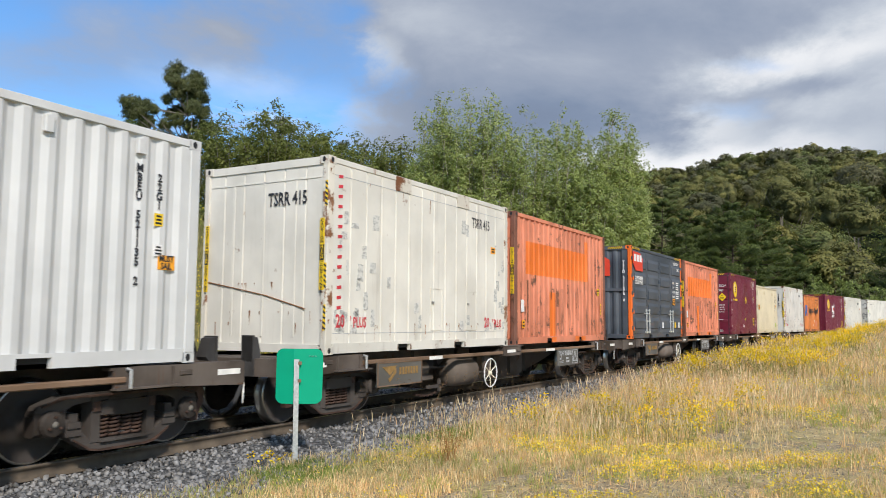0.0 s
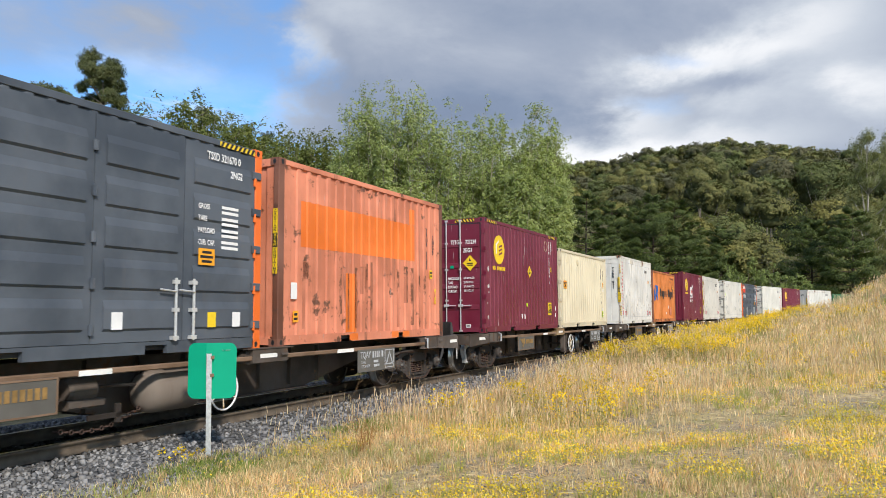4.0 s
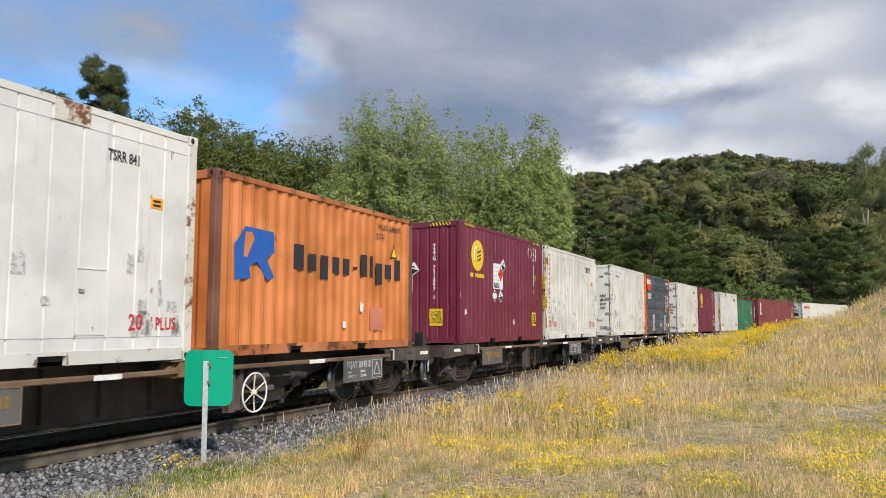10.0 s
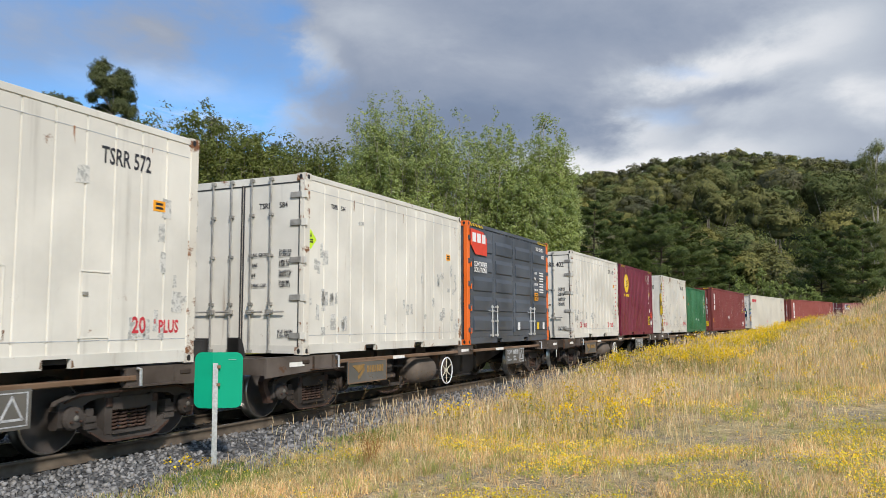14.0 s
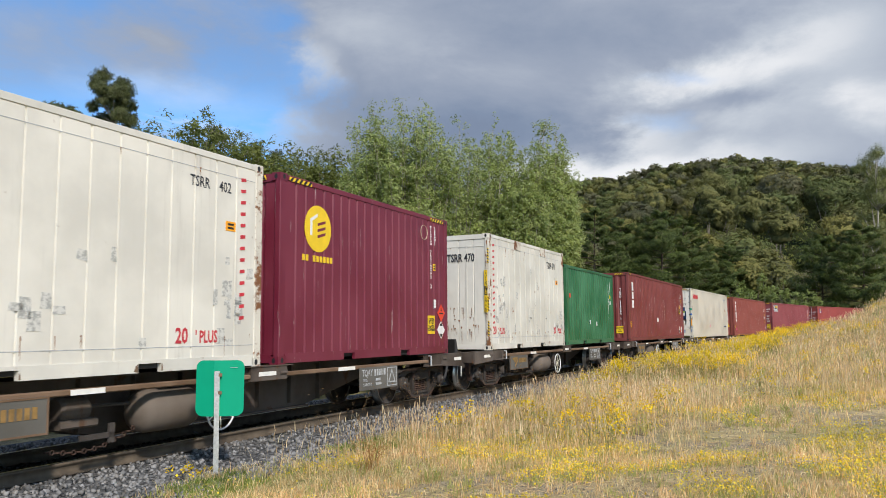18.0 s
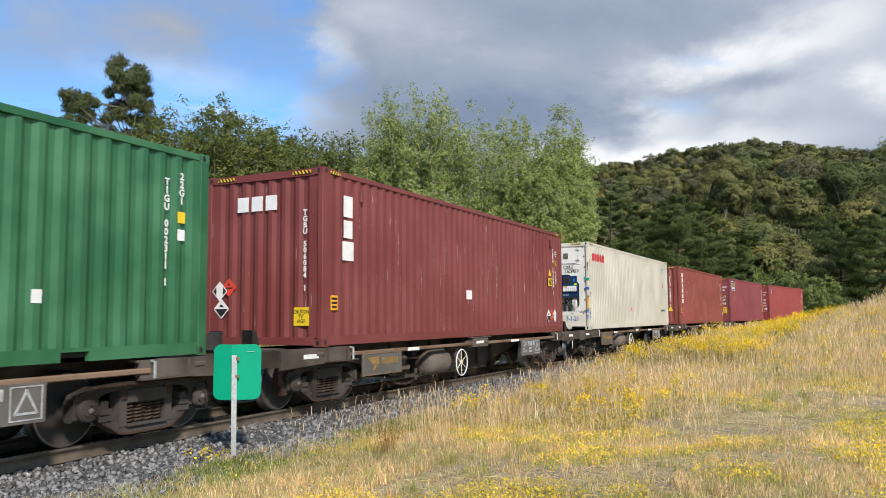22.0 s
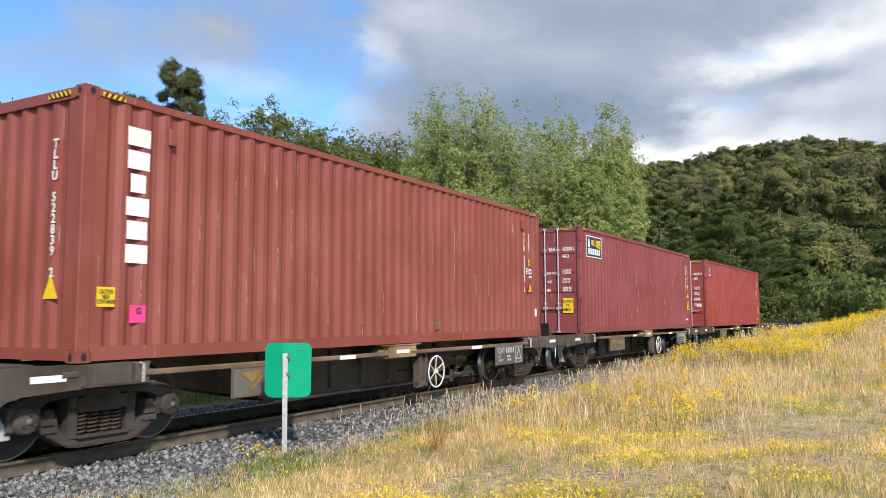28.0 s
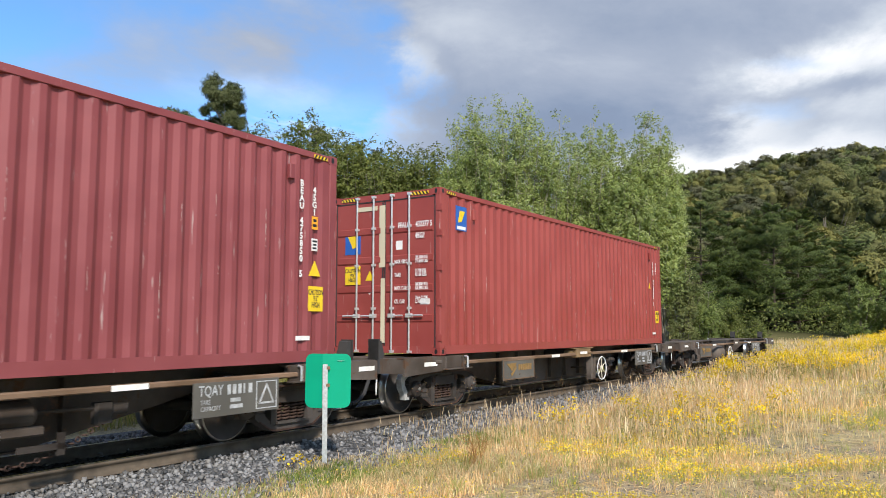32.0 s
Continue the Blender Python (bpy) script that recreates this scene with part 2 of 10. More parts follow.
def fast_mesh(name, verts, faces, mats, smooth=False, mat_index=None):
    """A mesh from number arrays; faces is an (n, k) array of one face size."""
    me = bpy.data.meshes.new(name)
    n, k = faces.shape
    me.vertices.add(len(verts))
    me.vertices.foreach_set("co", np.asarray(verts, dtype=np.float32).ravel())
    me.loops.add(n * k)
    me.loops.foreach_set("vertex_index", faces.astype(np.int32).ravel())
    me.polygons.add(n)
    me.polygons.foreach_set("loop_start", np.arange(0, n * k, k, dtype=np.int32))
    for m in mats if isinstance(mats, (list, tuple)) else [mats]:
        me.materials.append(m)
    if mat_index is not None:
        me.polygons.foreach_set("material_index", mat_index.astype(np.int32))
    if smooth:
        me.polygons.foreach_set("use_smooth", np.ones(n, dtype=bool))
    me.update(calc_edges=True)
    return me


# ---- the railway line: a curve that tightens away from the camera ----
RUN = np.arange(-260.0, 420.1, 1.0)
BEND = np.interp(RUN, [-20, 0, 15, 30, 45, 60, 75, 90, 105, 125], [0.004, 0.00327, 0.00155, 0.00107, 0.00182, 0.0038, 0.0070, 0.0115, 0.0118, 0.0004])
TURN = np.concatenate([[0], np.cumsum((BEND[1:] + BEND[:-1]) / 2)])
TURN -= np.interp(0, RUN, TURN)
MID = (TURN[1:] + TURN[:-1]) / 2
LINE_X = np.concatenate([[0], np.cumsum(np.cos(MID))])
LINE_Y = np.concatenate([[0], np.cumsum(-np.sin(MID))])
LINE_X -= np.interp(0, RUN, LINE_X)
LINE_Y += 8.20 - np.interp(0, RUN, LINE_Y)
GRADE, CANT = -0.0048, -0.8
PITCH, DECK = 14.964, 0.971


def on_line(s, lat=0.0, z=0.0):
    a = np.interp(s, RUN, TURN)
    return (np.interp(s, RUN, LINE_X) + lat * math.sin(a), np.interp(s, RUN, LINE_Y) + lat * math.cos(a), GRADE * s + z)


def line_pose(s):
    x, y, z = on_line(s)
    return pose(x, y, z, CANT, math.degrees(math.atan(-GRADE)), -math.degrees(np.interp(s, RUN, TURN)))


def run_at(t):
    """How far the second wagon's predecessor stands along the line at t seconds."""
    u = t / 16 - 1
    return (((1.0932 * u - 0.0176) * u - 5.3177) * u - 88.6747) * u - 84.0003


def line_coords(x, y):
    """Distance along the line and sideways from it, of arrays of points."""
    x, y = np.asarray(x, float), np.asarray(y, float)
    idx = np.arange(0, len(RUN), 4)
    best, s = np.full(x.shape, 1e18), np.zeros(x.shape)
    for i in idx:
        d = (x - LINE_X[i]) ** 2 + (y - LINE_Y[i]) ** 2
        near = d < best
        best[near], s[near] = d[near], RUN[i]
    for _ in range(3):
        a = np.interp(s, RUN, TURN)
        s = s + (x - np.interp(s, RUN, LINE_X)) * np.cos(a) - (y - np.interp(s, RUN, LINE_Y)) * np.sin(a)
    a = np.interp(s, RUN, TURN)
    return s, (x - np.interp(s, RUN, LINE_X)) * np.sin(a) + (y - np.interp(s, RUN, LINE_Y)) * np.cos(a)


def smooth01(v):
    v = np.clip(v, 0, 1)
    return v * v * (3 - 2 * v)


def ground_z(x, y):
    """Height of the ground."""
    x, y = np.asarray(x, float), np.asarray(y, float)
    s, lat = line_coords(x, y)
    bed = GRADE * np.clip(s, -60, 140)
    near = -0.20 + 0.17 * smooth01((-lat - 2.0) / 6.0) + 0.05 * np.sin(x * 0.9 + 1.3 * np.sin(y * 0.7)) * smooth01((-lat - 2.2) / 1.5)
    bank_h = 6.2 * (1 - 0.86 * smooth01((x - 12) / 42))
    near = near + 0.42 * smooth01((s - 11) / 22) * smooth01((-lat - 2.2) / 2.2)
    far = -0.28 - 0.12 * smooth01((lat - 1.5) / 1.2) + bank_h * smooth01((lat - 3.6) / 12.5) + 0.04 * np.clip(lat - 14, 0, 60)
    side = smooth01((lat + 1.9) / 3.8)
    z = bed * smooth01(1.4 - np.abs(lat) / 60) + near * (1 - side) + far * side
    z = np.where(np.abs(lat) < 1.75, bed - 0.34, z)
    mound = 5.2 * np.exp(-((x - 50) / 13) ** 2 / 2 - ((y + 12) / 5.2) ** 2 / 2)
    mound += 2.7 * np.exp(-((x - 40) / 9) ** 2 / 2 - ((y + 14) / 4.0) ** 2 / 2)
    d = np.hypot(x, y)
    heading = np.degrees(np.arctan2(x, y))
    crest = np.interp(heading, [48, 60, 70, 77, 80, 82, 84.5, 87.3, 89, 91, 94, 98, 112, 150], [0, 34, 61, 68, 69.5, 72.5, 74.5, 76, 73.5, 72, 68, 64, 40, 0])
    hill = crest * smooth01((d - 120) / 330) * (1 + 0.015 * np.sin(x * 0.05 + 1.0) * np.sin(y * 0.043))
    hill = hill + 30 * smooth01((d - 90) / 200) * smooth01((72 - heading) / 20) * smooth01((heading + 40) / 40)
    return z + mound + hill


# ---- materials ----
def material(name):
    m = bpy.data.materials.new(name)
    m.use_nodes = True
    return m, nodes_of(m.node_tree)


def finish(add, color, rough, metal=0.0, bump=None, strength=0.3, dist=0.01, spec=0.5, extra=None):
    ins = {"Base Color": color, "Roughness": rough, "Metallic": metal, "Specular IOR Level": spec}
    if bump is not None:
        ins["Normal"] = add("ShaderNodeBump", ins={"Strength": strength, "Distance": dist, "Height": bump}).outputs[0]
    if extra:
        ins.update(extra)
    b = add("ShaderNodeBsdfPrincipled", ins=ins)
    add("ShaderNodeOutputMaterial", ins={0: b.outputs[0]})
    return b


def mix(add, fac, a, b, blend="MIX"):
    return add("ShaderNodeMix", data_type="RGBA", blend_type=blend, ins={0: fac, 6: a, 7: b}).outputs[2]


def rgba(c):
    return (*c, 1.0) if len(c) == 3 else c


def noise_tex(add, vec, scale, detail=4.0, rough=0.55):
    return add("ShaderNodeTexNoise", ins={"Vector": vec, "Scale": scale, "Detail": detail, "Roughness": rough}).outputs[0]


def band(add, val, lo, hi, a=0.0, b=1.0):
    return add("ShaderNodeMapRange", interpolation_type="SMOOTHSTEP", ins={0: val, 1: lo, 2: hi, 3: a, 4: b}).outputs[0]


def own_space(add, stretch=(1, 1, 1)):
    """Object coordinates, shifted for each object so that no two look alike."""
    co = add("ShaderNodeTexCoord").outputs["Object"]
    rnd = add("ShaderNodeObjectInfo").outputs["Random"]
    off = add("ShaderNodeMath", operation="MULTIPLY", ins={0: rnd, 1: 37.0}).outputs[0]
    moved = add("ShaderNodeVectorMath", operation="ADD", ins={0: co, 1: add("ShaderNodeCombineXYZ", ins={0: off, 1: off, 2: off}).outputs[0]}).outputs[0]
    if stretch == (1, 1, 1):
        return moved
    return add("ShaderNodeVectorMath", operation="MULTIPLY", ins={0: moved, 1: stretch}).outputs[0]


def paint(name, col, fade=0.25, dirt=0.25, rust=0.15, rough=0.45, rust_col=(0.20, 0.075, 0.03), dirt_col=(0.16, 0.13, 0.10), chips=0.0):
    """Weathered paint on sheet steel: faded patches, vertical dirt runs, rust spots."""
    m, add = material(name)
    v = own_space(add)
    vz = own_space(add, (5.0, 5.0, 0.35))
    patch = noise_tex(add, v, 0.9, 5)
    light = tuple(min(1.0, c * (1 + fade) + 0.10 * fade) for c in col)
    dark = tuple(c * (1 - 0.55 * fade) for c in col)
    c = mix(add, band(add, patch, 0.32, 0.68), rgba(dark), rgba(light))
    runs = noise_tex(add, vz, 1.0, 6, 0.62)
    c = mix(add, band(add, runs, 0.56, 0.82, 0.0, dirt), c, rgba(dirt_col))
    spots = noise_tex(add, v, 2.3, 9, 0.72)
    c = mix(add, band(add, spots, 0.70 - 0.20 * rust, 0.765 - 0.20 * rust, 0.0, min(1.0, rust * 3)), c, rgba(rust_col))
    rusty_runs = noise_tex(add, own_space(add, (3.1, 3.1, 0.22)), 1.0, 7, 0.66)
    c = mix(add, band(add, rusty_runs, 0.70 - 0.15 * rust, 0.80 - 0.15 * rust, 0.0, min(1.0, rust * 2.2)), c, rgba(rust_col))
    if chips:
        chip = noise_tex(add, own_space(add, (13.0, 13.0, 0.9)), 1.6, 5, 0.6)
        c = mix(add, band(add, chip, 0.66, 0.70, 0.0, chips * 1.6), c, (0.55, 0.53, 0.50, 1))
    r = band(add, patch, 0.3, 0.7, rough - 0.08, rough + 0.14)
    dent = noise_tex(add, v, 1.6, 2)
    finish(add, c, r, 0.0, dent, 0.25, 0.03, 0.4)
    return m


def plain(name, col, rough=0.5, metal=0.0, vary=0.2, scale=6.0, spec=0.5, relief=0.0):
    m, add = material(name)
    n = noise_tex(add, own_space(add), scale, 5, 0.6)
    c = mix(add, band(add, n, 0.3, 0.7), rgba(tuple(x * (1 - vary) for x in col)), rgba(tuple(min(1, x * (1 + vary)) for x in col)))
    finish(add, c, rough, metal, n if relief else None, relief, 0.01, spec)
    return m


def island(name, cols, rough=0.6, spec=0.3, through_light=0.0, broad=0.35, grain=1.9, gain=1.0):
    """Stuff of many pieces, each with a colour of its own taken from a ramp."""
    m, add = material(name)
    rnd = add("ShaderNodeNewGeometry").outputs["Random Per Island"]
    ramp = add("ShaderNodeValToRGB", ins={0: rnd})
    el = ramp.color_ramp.elements
    while len(el) < len(cols):
        el.new(0.5)
    for i, c in enumerate(cols):
        el[i].position, el[i].color = i / (len(cols) - 1), rgba(c)
    co = add("ShaderNodeTexCoord").outputs["Object"]
    n = add("ShaderNodeMath", operation="MULTIPLY_ADD", ins={0: noise_tex(add, co, grain, 3), 1: 0.45, 2: add("ShaderNodeMath", operation="MULTIPLY", ins={0: noise_tex(add, co, broad, 4), 1: 0.55}).outputs[0]}).outputs[0]
    c = mix(add, 1.0, ramp.outputs[0], add("ShaderNodeCombineColor", ins={0: band(add, n, 0.34, 0.66, 0.70 * gain, 1.22 * gain), 1: band(add, n, 0.34, 0.66, 0.74 * gain, 1.18 * gain), 2: band(add, n, 0.34, 0.66, 0.72 * gain, 1.15 * gain)}).outputs[0], "MULTIPLY")
    b = add("ShaderNodeBsdfPrincipled", ins={"Base Color": c, "Roughness": rough, "Specular IOR Level": spec})
    out = b.outputs[0]
    if through_light:
        t = add("ShaderNodeBsdfTranslucent", ins={0: c})
        out = add("ShaderNodeMixShader", ins={0: through_light, 1: out, 2: t.outputs[0]}).outputs[0]
    add("ShaderNodeOutputMaterial", ins={0: out})
    return m


WHITE = paint("white_paint", (0.55, 0.555, 0.55), 0.10, 0.10, 0.0, 0.40)
REEFER = paint("old_white_paint", (0.66, 0.635, 0.57), 0.12, 0.42, 0.28, 0.42, (0.22, 0.11, 0.05))
REEFER_OLD = paint("rusty_white_paint", (0.62, 0.60, 0.54), 0.12, 0.34, 0.42, 0.45, (0.24, 0.10, 0.04))
END_GRIME = paint("soot_streaked_white", (0.60, 0.585, 0.54), 0.18, 0.62, 0.40, 0.55, (0.22, 0.13, 0.08), (0.26, 0.235, 0.20))
POST_WHITE = paint("rust_eaten_white", (0.62, 0.585, 0.51), 0.12, 0.55, 0.80, 0.55, (0.20, 0.085, 0.035), (0.30, 0.22, 0.14))
GRIMY_WHITE = paint("grimy_white_paint", (0.63, 0.612, 0.57), 0.18, 0.68, 0.40, 0.48, (0.25, 0.14, 0.08), (0.30, 0.27, 0.23))
RUST_WHITE = paint("rust_streaked_white", (0.60, 0.56, 0.48), 0.1, 0.5, 1.0, 0.6, (0.17, 0.065, 0.025), (0.24, 0.12, 0.06))
END_WHITE = paint("warm_white_paint", (0.70, 0.675, 0.62), 0.08, 0.16, 0.10, 0.40, (0.24, 0.13, 0.06), (0.34, 0.29, 0.22))
UNIT_NAVY = plain("navy_enamel", (0.008, 0.035, 0.095), 0.38, 0.0, 0.25, 3.0)
SPRAY_BLUE = plain("blue_spray_paint", (0.03, 0.16, 0.42), 0.6, 0.0, 0.2, 20.0)
TAPE = plain("silver_tape", (0.55, 0.56, 0.57), 0.4, 0.3, 0.15, 20.0)
CREAM = paint("cream_paint", (0.60, 0.53, 0.38), 0.10, 0.14, 0.06, 0.42)
REEFER_CREAM = paint("cream_white_paint", (0.60, 0.562, 0.475), 0.10, 0.20, 0.12, 0.38)
FADED_ORANGE = paint("faded_orange_paint", (0.56, 0.19, 0.105), 0.26, 0.60, 0.60, 0.6, (0.14, 0.06, 0.035), (0.22, 0.11, 0.075), 0.2)
RUSTED_PINK = paint("rust_bitten_orange", (0.45, 0.155, 0.085), 0.3, 0.7, 1.0, 0.7, (0.16, 0.065, 0.035), (0.20, 0.10, 0.065))
RUST_ORANGE = paint("rusted_orange_paint", (0.15, 0.056, 0.032), 0.3, 0.5, 0.6, 0.7, (0.09, 0.04, 0.025), (0.13, 0.08, 0.06))
FRESH_ORANGE = paint("repainted_orange", (0.72, 0.16, 0.02), 0.15, 0.25, 0.05, 0.5)
ORANGE = paint("orange_paint", (0.52, 0.165, 0.038), 0.25, 0.34, 0.30, 0.48)
OLD_ORANGE = paint("rust_bitten_orange_rail", (0.42, 0.135, 0.04), 0.3, 0.6, 0.8, 0.6, (0.12, 0.05, 0.025))
POST_ORANGE = paint("bright_orange_paint", (0.78, 0.15, 0.02), 0.08, 0.08, 0.05, 0.4)
SLATE = paint("slate_grey_paint", (0.060, 0.072, 0.090), 0.25, 0.2, 0.02, 0.42)
MAROON = paint("maroon_paint", (0.150, 0.016, 0.036), 0.10, 0.14, 0.05, 0.40, (0.10, 0.04, 0.03), (0.20, 0.10, 0.11), 0.25)
OXIDE = paint("oxide_red_paint", (0.170, 0.037, 0.034), 0.10, 0.16, 0.10, 0.48, (0.12, 0.035, 0.02), (0.22, 0.12, 0.11), 0.3)
ROSE_RED = paint("rose_red_paint", (0.222, 0.049, 0.054), 0.10, 0.16, 0.10, 0.48, (0.12, 0.035, 0.02), (0.25, 0.14, 0.13), 0.3)
BROWN_RED = paint("brown_red_paint", (0.235, 0.058, 0.044), 0.10, 0.16, 0.10, 0.48, (0.13, 0.04, 0.02), (0.24, 0.13, 0.10), 0.2)
BRIGHT_RED = paint("brick_red_paint", (0.275, 0.050, 0.043), 0.08, 0.12, 0.05, 0.45, (0.14, 0.04, 0.02), (0.25, 0.12, 0.10), 0.2)
GREEN = paint("green_paint", (0.022, 0.120, 0.048), 0.25, 0.15, 0.04, 0.42)
WAGON = paint("wagon_dirt_paint", (0.054, 0.038, 0.027), 0.5, 0.6, 0.65, 0.75, (0.10, 0.050, 0.026), (0.065, 0.050, 0.037))
UNDER = paint("brake_dust_black", (0.014, 0.012, 0.011), 0.4, 0.4, 0.1, 0.85, (0.04, 0.027, 0.018), (0.035, 0.029, 0.024))
RUST_RUN = paint("rust_run", (0.23, 0.105, 0.045), 0.35, 0.3, 0.3, 0.8, (0.10, 0.045, 0.02), (0.34, 0.22, 0.12))
RUSTY = paint("rusty_rail_paint", (0.150, 0.088, 0.048), 0.35, 0.5, 0.35, 0.75, (0.12, 0.055, 0.025), (0.09, 0.07, 0.05))
BOGIE = paint("bogie_brown", (0.028, 0.020, 0.015), 0.4, 0.5, 0.30, 0.8, (0.075, 0.038, 0.024), (0.040, 0.031, 0.026))
PALE_STEEL = plain("pale_cast_steel", (0.42, 0.41, 0.39), 0.6, 0.0, 0.25, 9.0, 0.3)
DUSTY = paint("dusty_tank_paint", (0.115, 0.090, 0.070), 0.3, 0.5, 0.2, 0.75, (0.12, 0.06, 0.03), (0.10, 0.08, 0.06))
TAN_RUST = paint("ochre_rust_paint", (0.235, 0.150, 0.070), 0.5, 0.65, 0.45, 0.75, (0.16, 0.075, 0.03), (0.07, 0.05, 0.035))
WORN_WHITE = paint("worn_wheel_white", (0.66, 0.60, 0.46), 0.3, 0.5, 0.75, 0.6, (0.34, 0.19, 0.06), (0.30, 0.20, 0.10))
WHEEL_DARK = paint("wheel_grime", (0.026, 0.019, 0.015), 0.4, 0.5, 0.25, 0.7, (0.055, 0.030, 0.020), (0.036, 0.028, 0.023))
SPRING = plain("spring_rust", (0.062, 0.036, 0.027), 0.75, 0.0, 0.3, 8.0, 0.3)
TREAD = plain("polished_tread", (0.45, 0.44, 0.42), 0.28, 1.0, 0.12)
STEEL = plain("galvanised_steel", (0.60, 0.61, 0.62), 0.42, 0.75, 0.15, 25.0)
ROD = plain("bright_lock_rod", (0.74, 0.74, 0.73), 0.35, 0.55, 0.08, 9.0)
REFLECT = plain("white_reflective_tape", (0.80, 0.79, 0.75), 0.35, 0.0, 0.12, 4.0)
YELLOW = plain("yellow_label", (0.80, 0.55, 0.02), 0.45, 0.0, 0.06)
AMBER = plain("amber_label", (0.85, 0.36, 0.02), 0.45, 0.0, 0.06)
DOOR_GREY = plain("worn_grey_steel", (0.30, 0.29, 0.265), 0.55, 0.2, 0.3, 8.0, 0.4)
BLACK = plain("black_paint", (0.015, 0.015, 0.017), 0.5, 0.0, 0.1)
RUBBER = plain("black_rubber", (0.03, 0.03, 0.032), 0.7, 0.0, 0.1)
PRINT_WHITE = plain("white_print", (0.78, 0.77, 0.76), 0.5, 0.0, 0.06)
PRINT_BLACK = plain("black_print", (0.025, 0.026, 0.032), 0.5, 0.0, 0.06)
PRINT_RED = plain("red_print", (0.52, 0.035, 0.05), 0.5, 0.0, 0.12)
PRINT_BLUE = plain("navy_print", (0.010, 0.026, 0.095), 0.5, 0.0, 0.08)
PRINT_GREY = plain("grey_print", (0.42, 0.43, 0.44), 0.6, 0.0, 0.25, 14.0)
SIGNAL_RED = plain("signal_red", (0.70, 0.06, 0.03), 0.45, 0.0, 0.06)
PINK = plain("pink_label", (0.85, 0.06, 0.25), 0.5, 0.0, 0.04)
LIME = plain("lime_label", (0.55, 0.80, 0.03), 0.5, 0.0, 0.04)
BLUE = plain("blue_label", (0.02, 0.11, 0.42), 0.5, 0.0, 0.06)
TEAL = plain("sign_green", (0.0, 0.31, 0.175), 0.6, 0.0, 0.04, 3.0, 0.2)
BOARD = paint("board_grey", (0.105, 0.098, 0.085), 0.2, 0.4, 0.12, 0.7)
DULL_GOLD = plain("dull_gold_print", (0.26, 0.155, 0.05), 0.6, 0.0, 0.25, 8.0)
SCRATCH = plain("scratched_paint", (0.56, 0.50, 0.46), 0.6, 0.0, 0.3, 12.0)
FADED_PATCH = plain("faded_patch", (0.20, 0.105, 0.090), 0.6, 0.0, 0.35, 9.0)


def scuff_mat():
    """Patchy grey remains of glue and paper on white paint."""
    m, add = material("label_remains")
    v = own_space(add)
    n = noise_tex(add, v, 17.0, 7, 0.75)
    c = mix(add, band(add, n, 0.46, 0.56), (0.62, 0.61, 0.57, 1), (0.36, 0.36, 0.34, 1))
    finish(add, c, 0.65)
    return m


def rail_mat():
    m, add = material("rail_steel")
    n = noise_tex(add, add("ShaderNodeTexCoord").outputs["Object"], 5.0, 6)
    finish(add, mix(add, band(add, n, 0.3, 0.7), (0.075, 0.058, 0.042, 1), (0.135, 0.105, 0.074, 1)), 0.7, 0.0, n, 0.3, 0.01)
    return m


def ballast_mat():
    m, add = material("ballast_stone")
    rnd = add("ShaderNodeNewGeometry").outputs["Random Per Island"]
    n = noise_tex(add, add("ShaderNodeTexCoord").outputs["Object"], 14.0, 6, 0.7)
    c = mix(add, band(add, rnd, 0.0, 1.0), (0.066, 0.068, 0.071, 1), (0.290, 0.286, 0.283, 1))
    c = mix(add, band(add, n, 0.45, 0.7, 0.0, 0.5), c, (0.25, 0.22, 0.18, 1))
    finish(add, c, 0.85, 0.0, n, 0.5, 0.01, 0.3)
    return m


def bed_mat():
    """Packed stones of the bed: every cell a stone of its own grey, with the shade in the gaps painted dark."""
    m, add = material("packed_ballast")
    v = add("ShaderNodeTexCoord").outputs["Object"]
    cell = add("ShaderNodeTexVoronoi", {"Vector": v, "Scale": 24.0, "Randomness": 1.0})
    tone = add("ShaderNodeSeparateColor", {"Color": cell.outputs["Color"]}).outputs["Red"]
    n = noise_tex(add, v, 30.0, 5, 0.7)
    c = mix(add, tone, (0.066, 0.067, 0.069, 1), (0.250, 0.247, 0.243, 1))
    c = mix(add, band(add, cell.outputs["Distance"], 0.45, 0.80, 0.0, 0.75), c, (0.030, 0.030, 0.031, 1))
    c = mix(add, band(add, n, 0.55, 0.75, 0.0, 0.4), c, (0.20, 0.18, 0.15, 1))
    relief = band(add, cell.outputs["Distance"], 0.1, 0.8, 1.0, 0.0)
    finish(add, c, 0.88, 0.0, relief, 0.9, 0.03, 0.3)
    return m


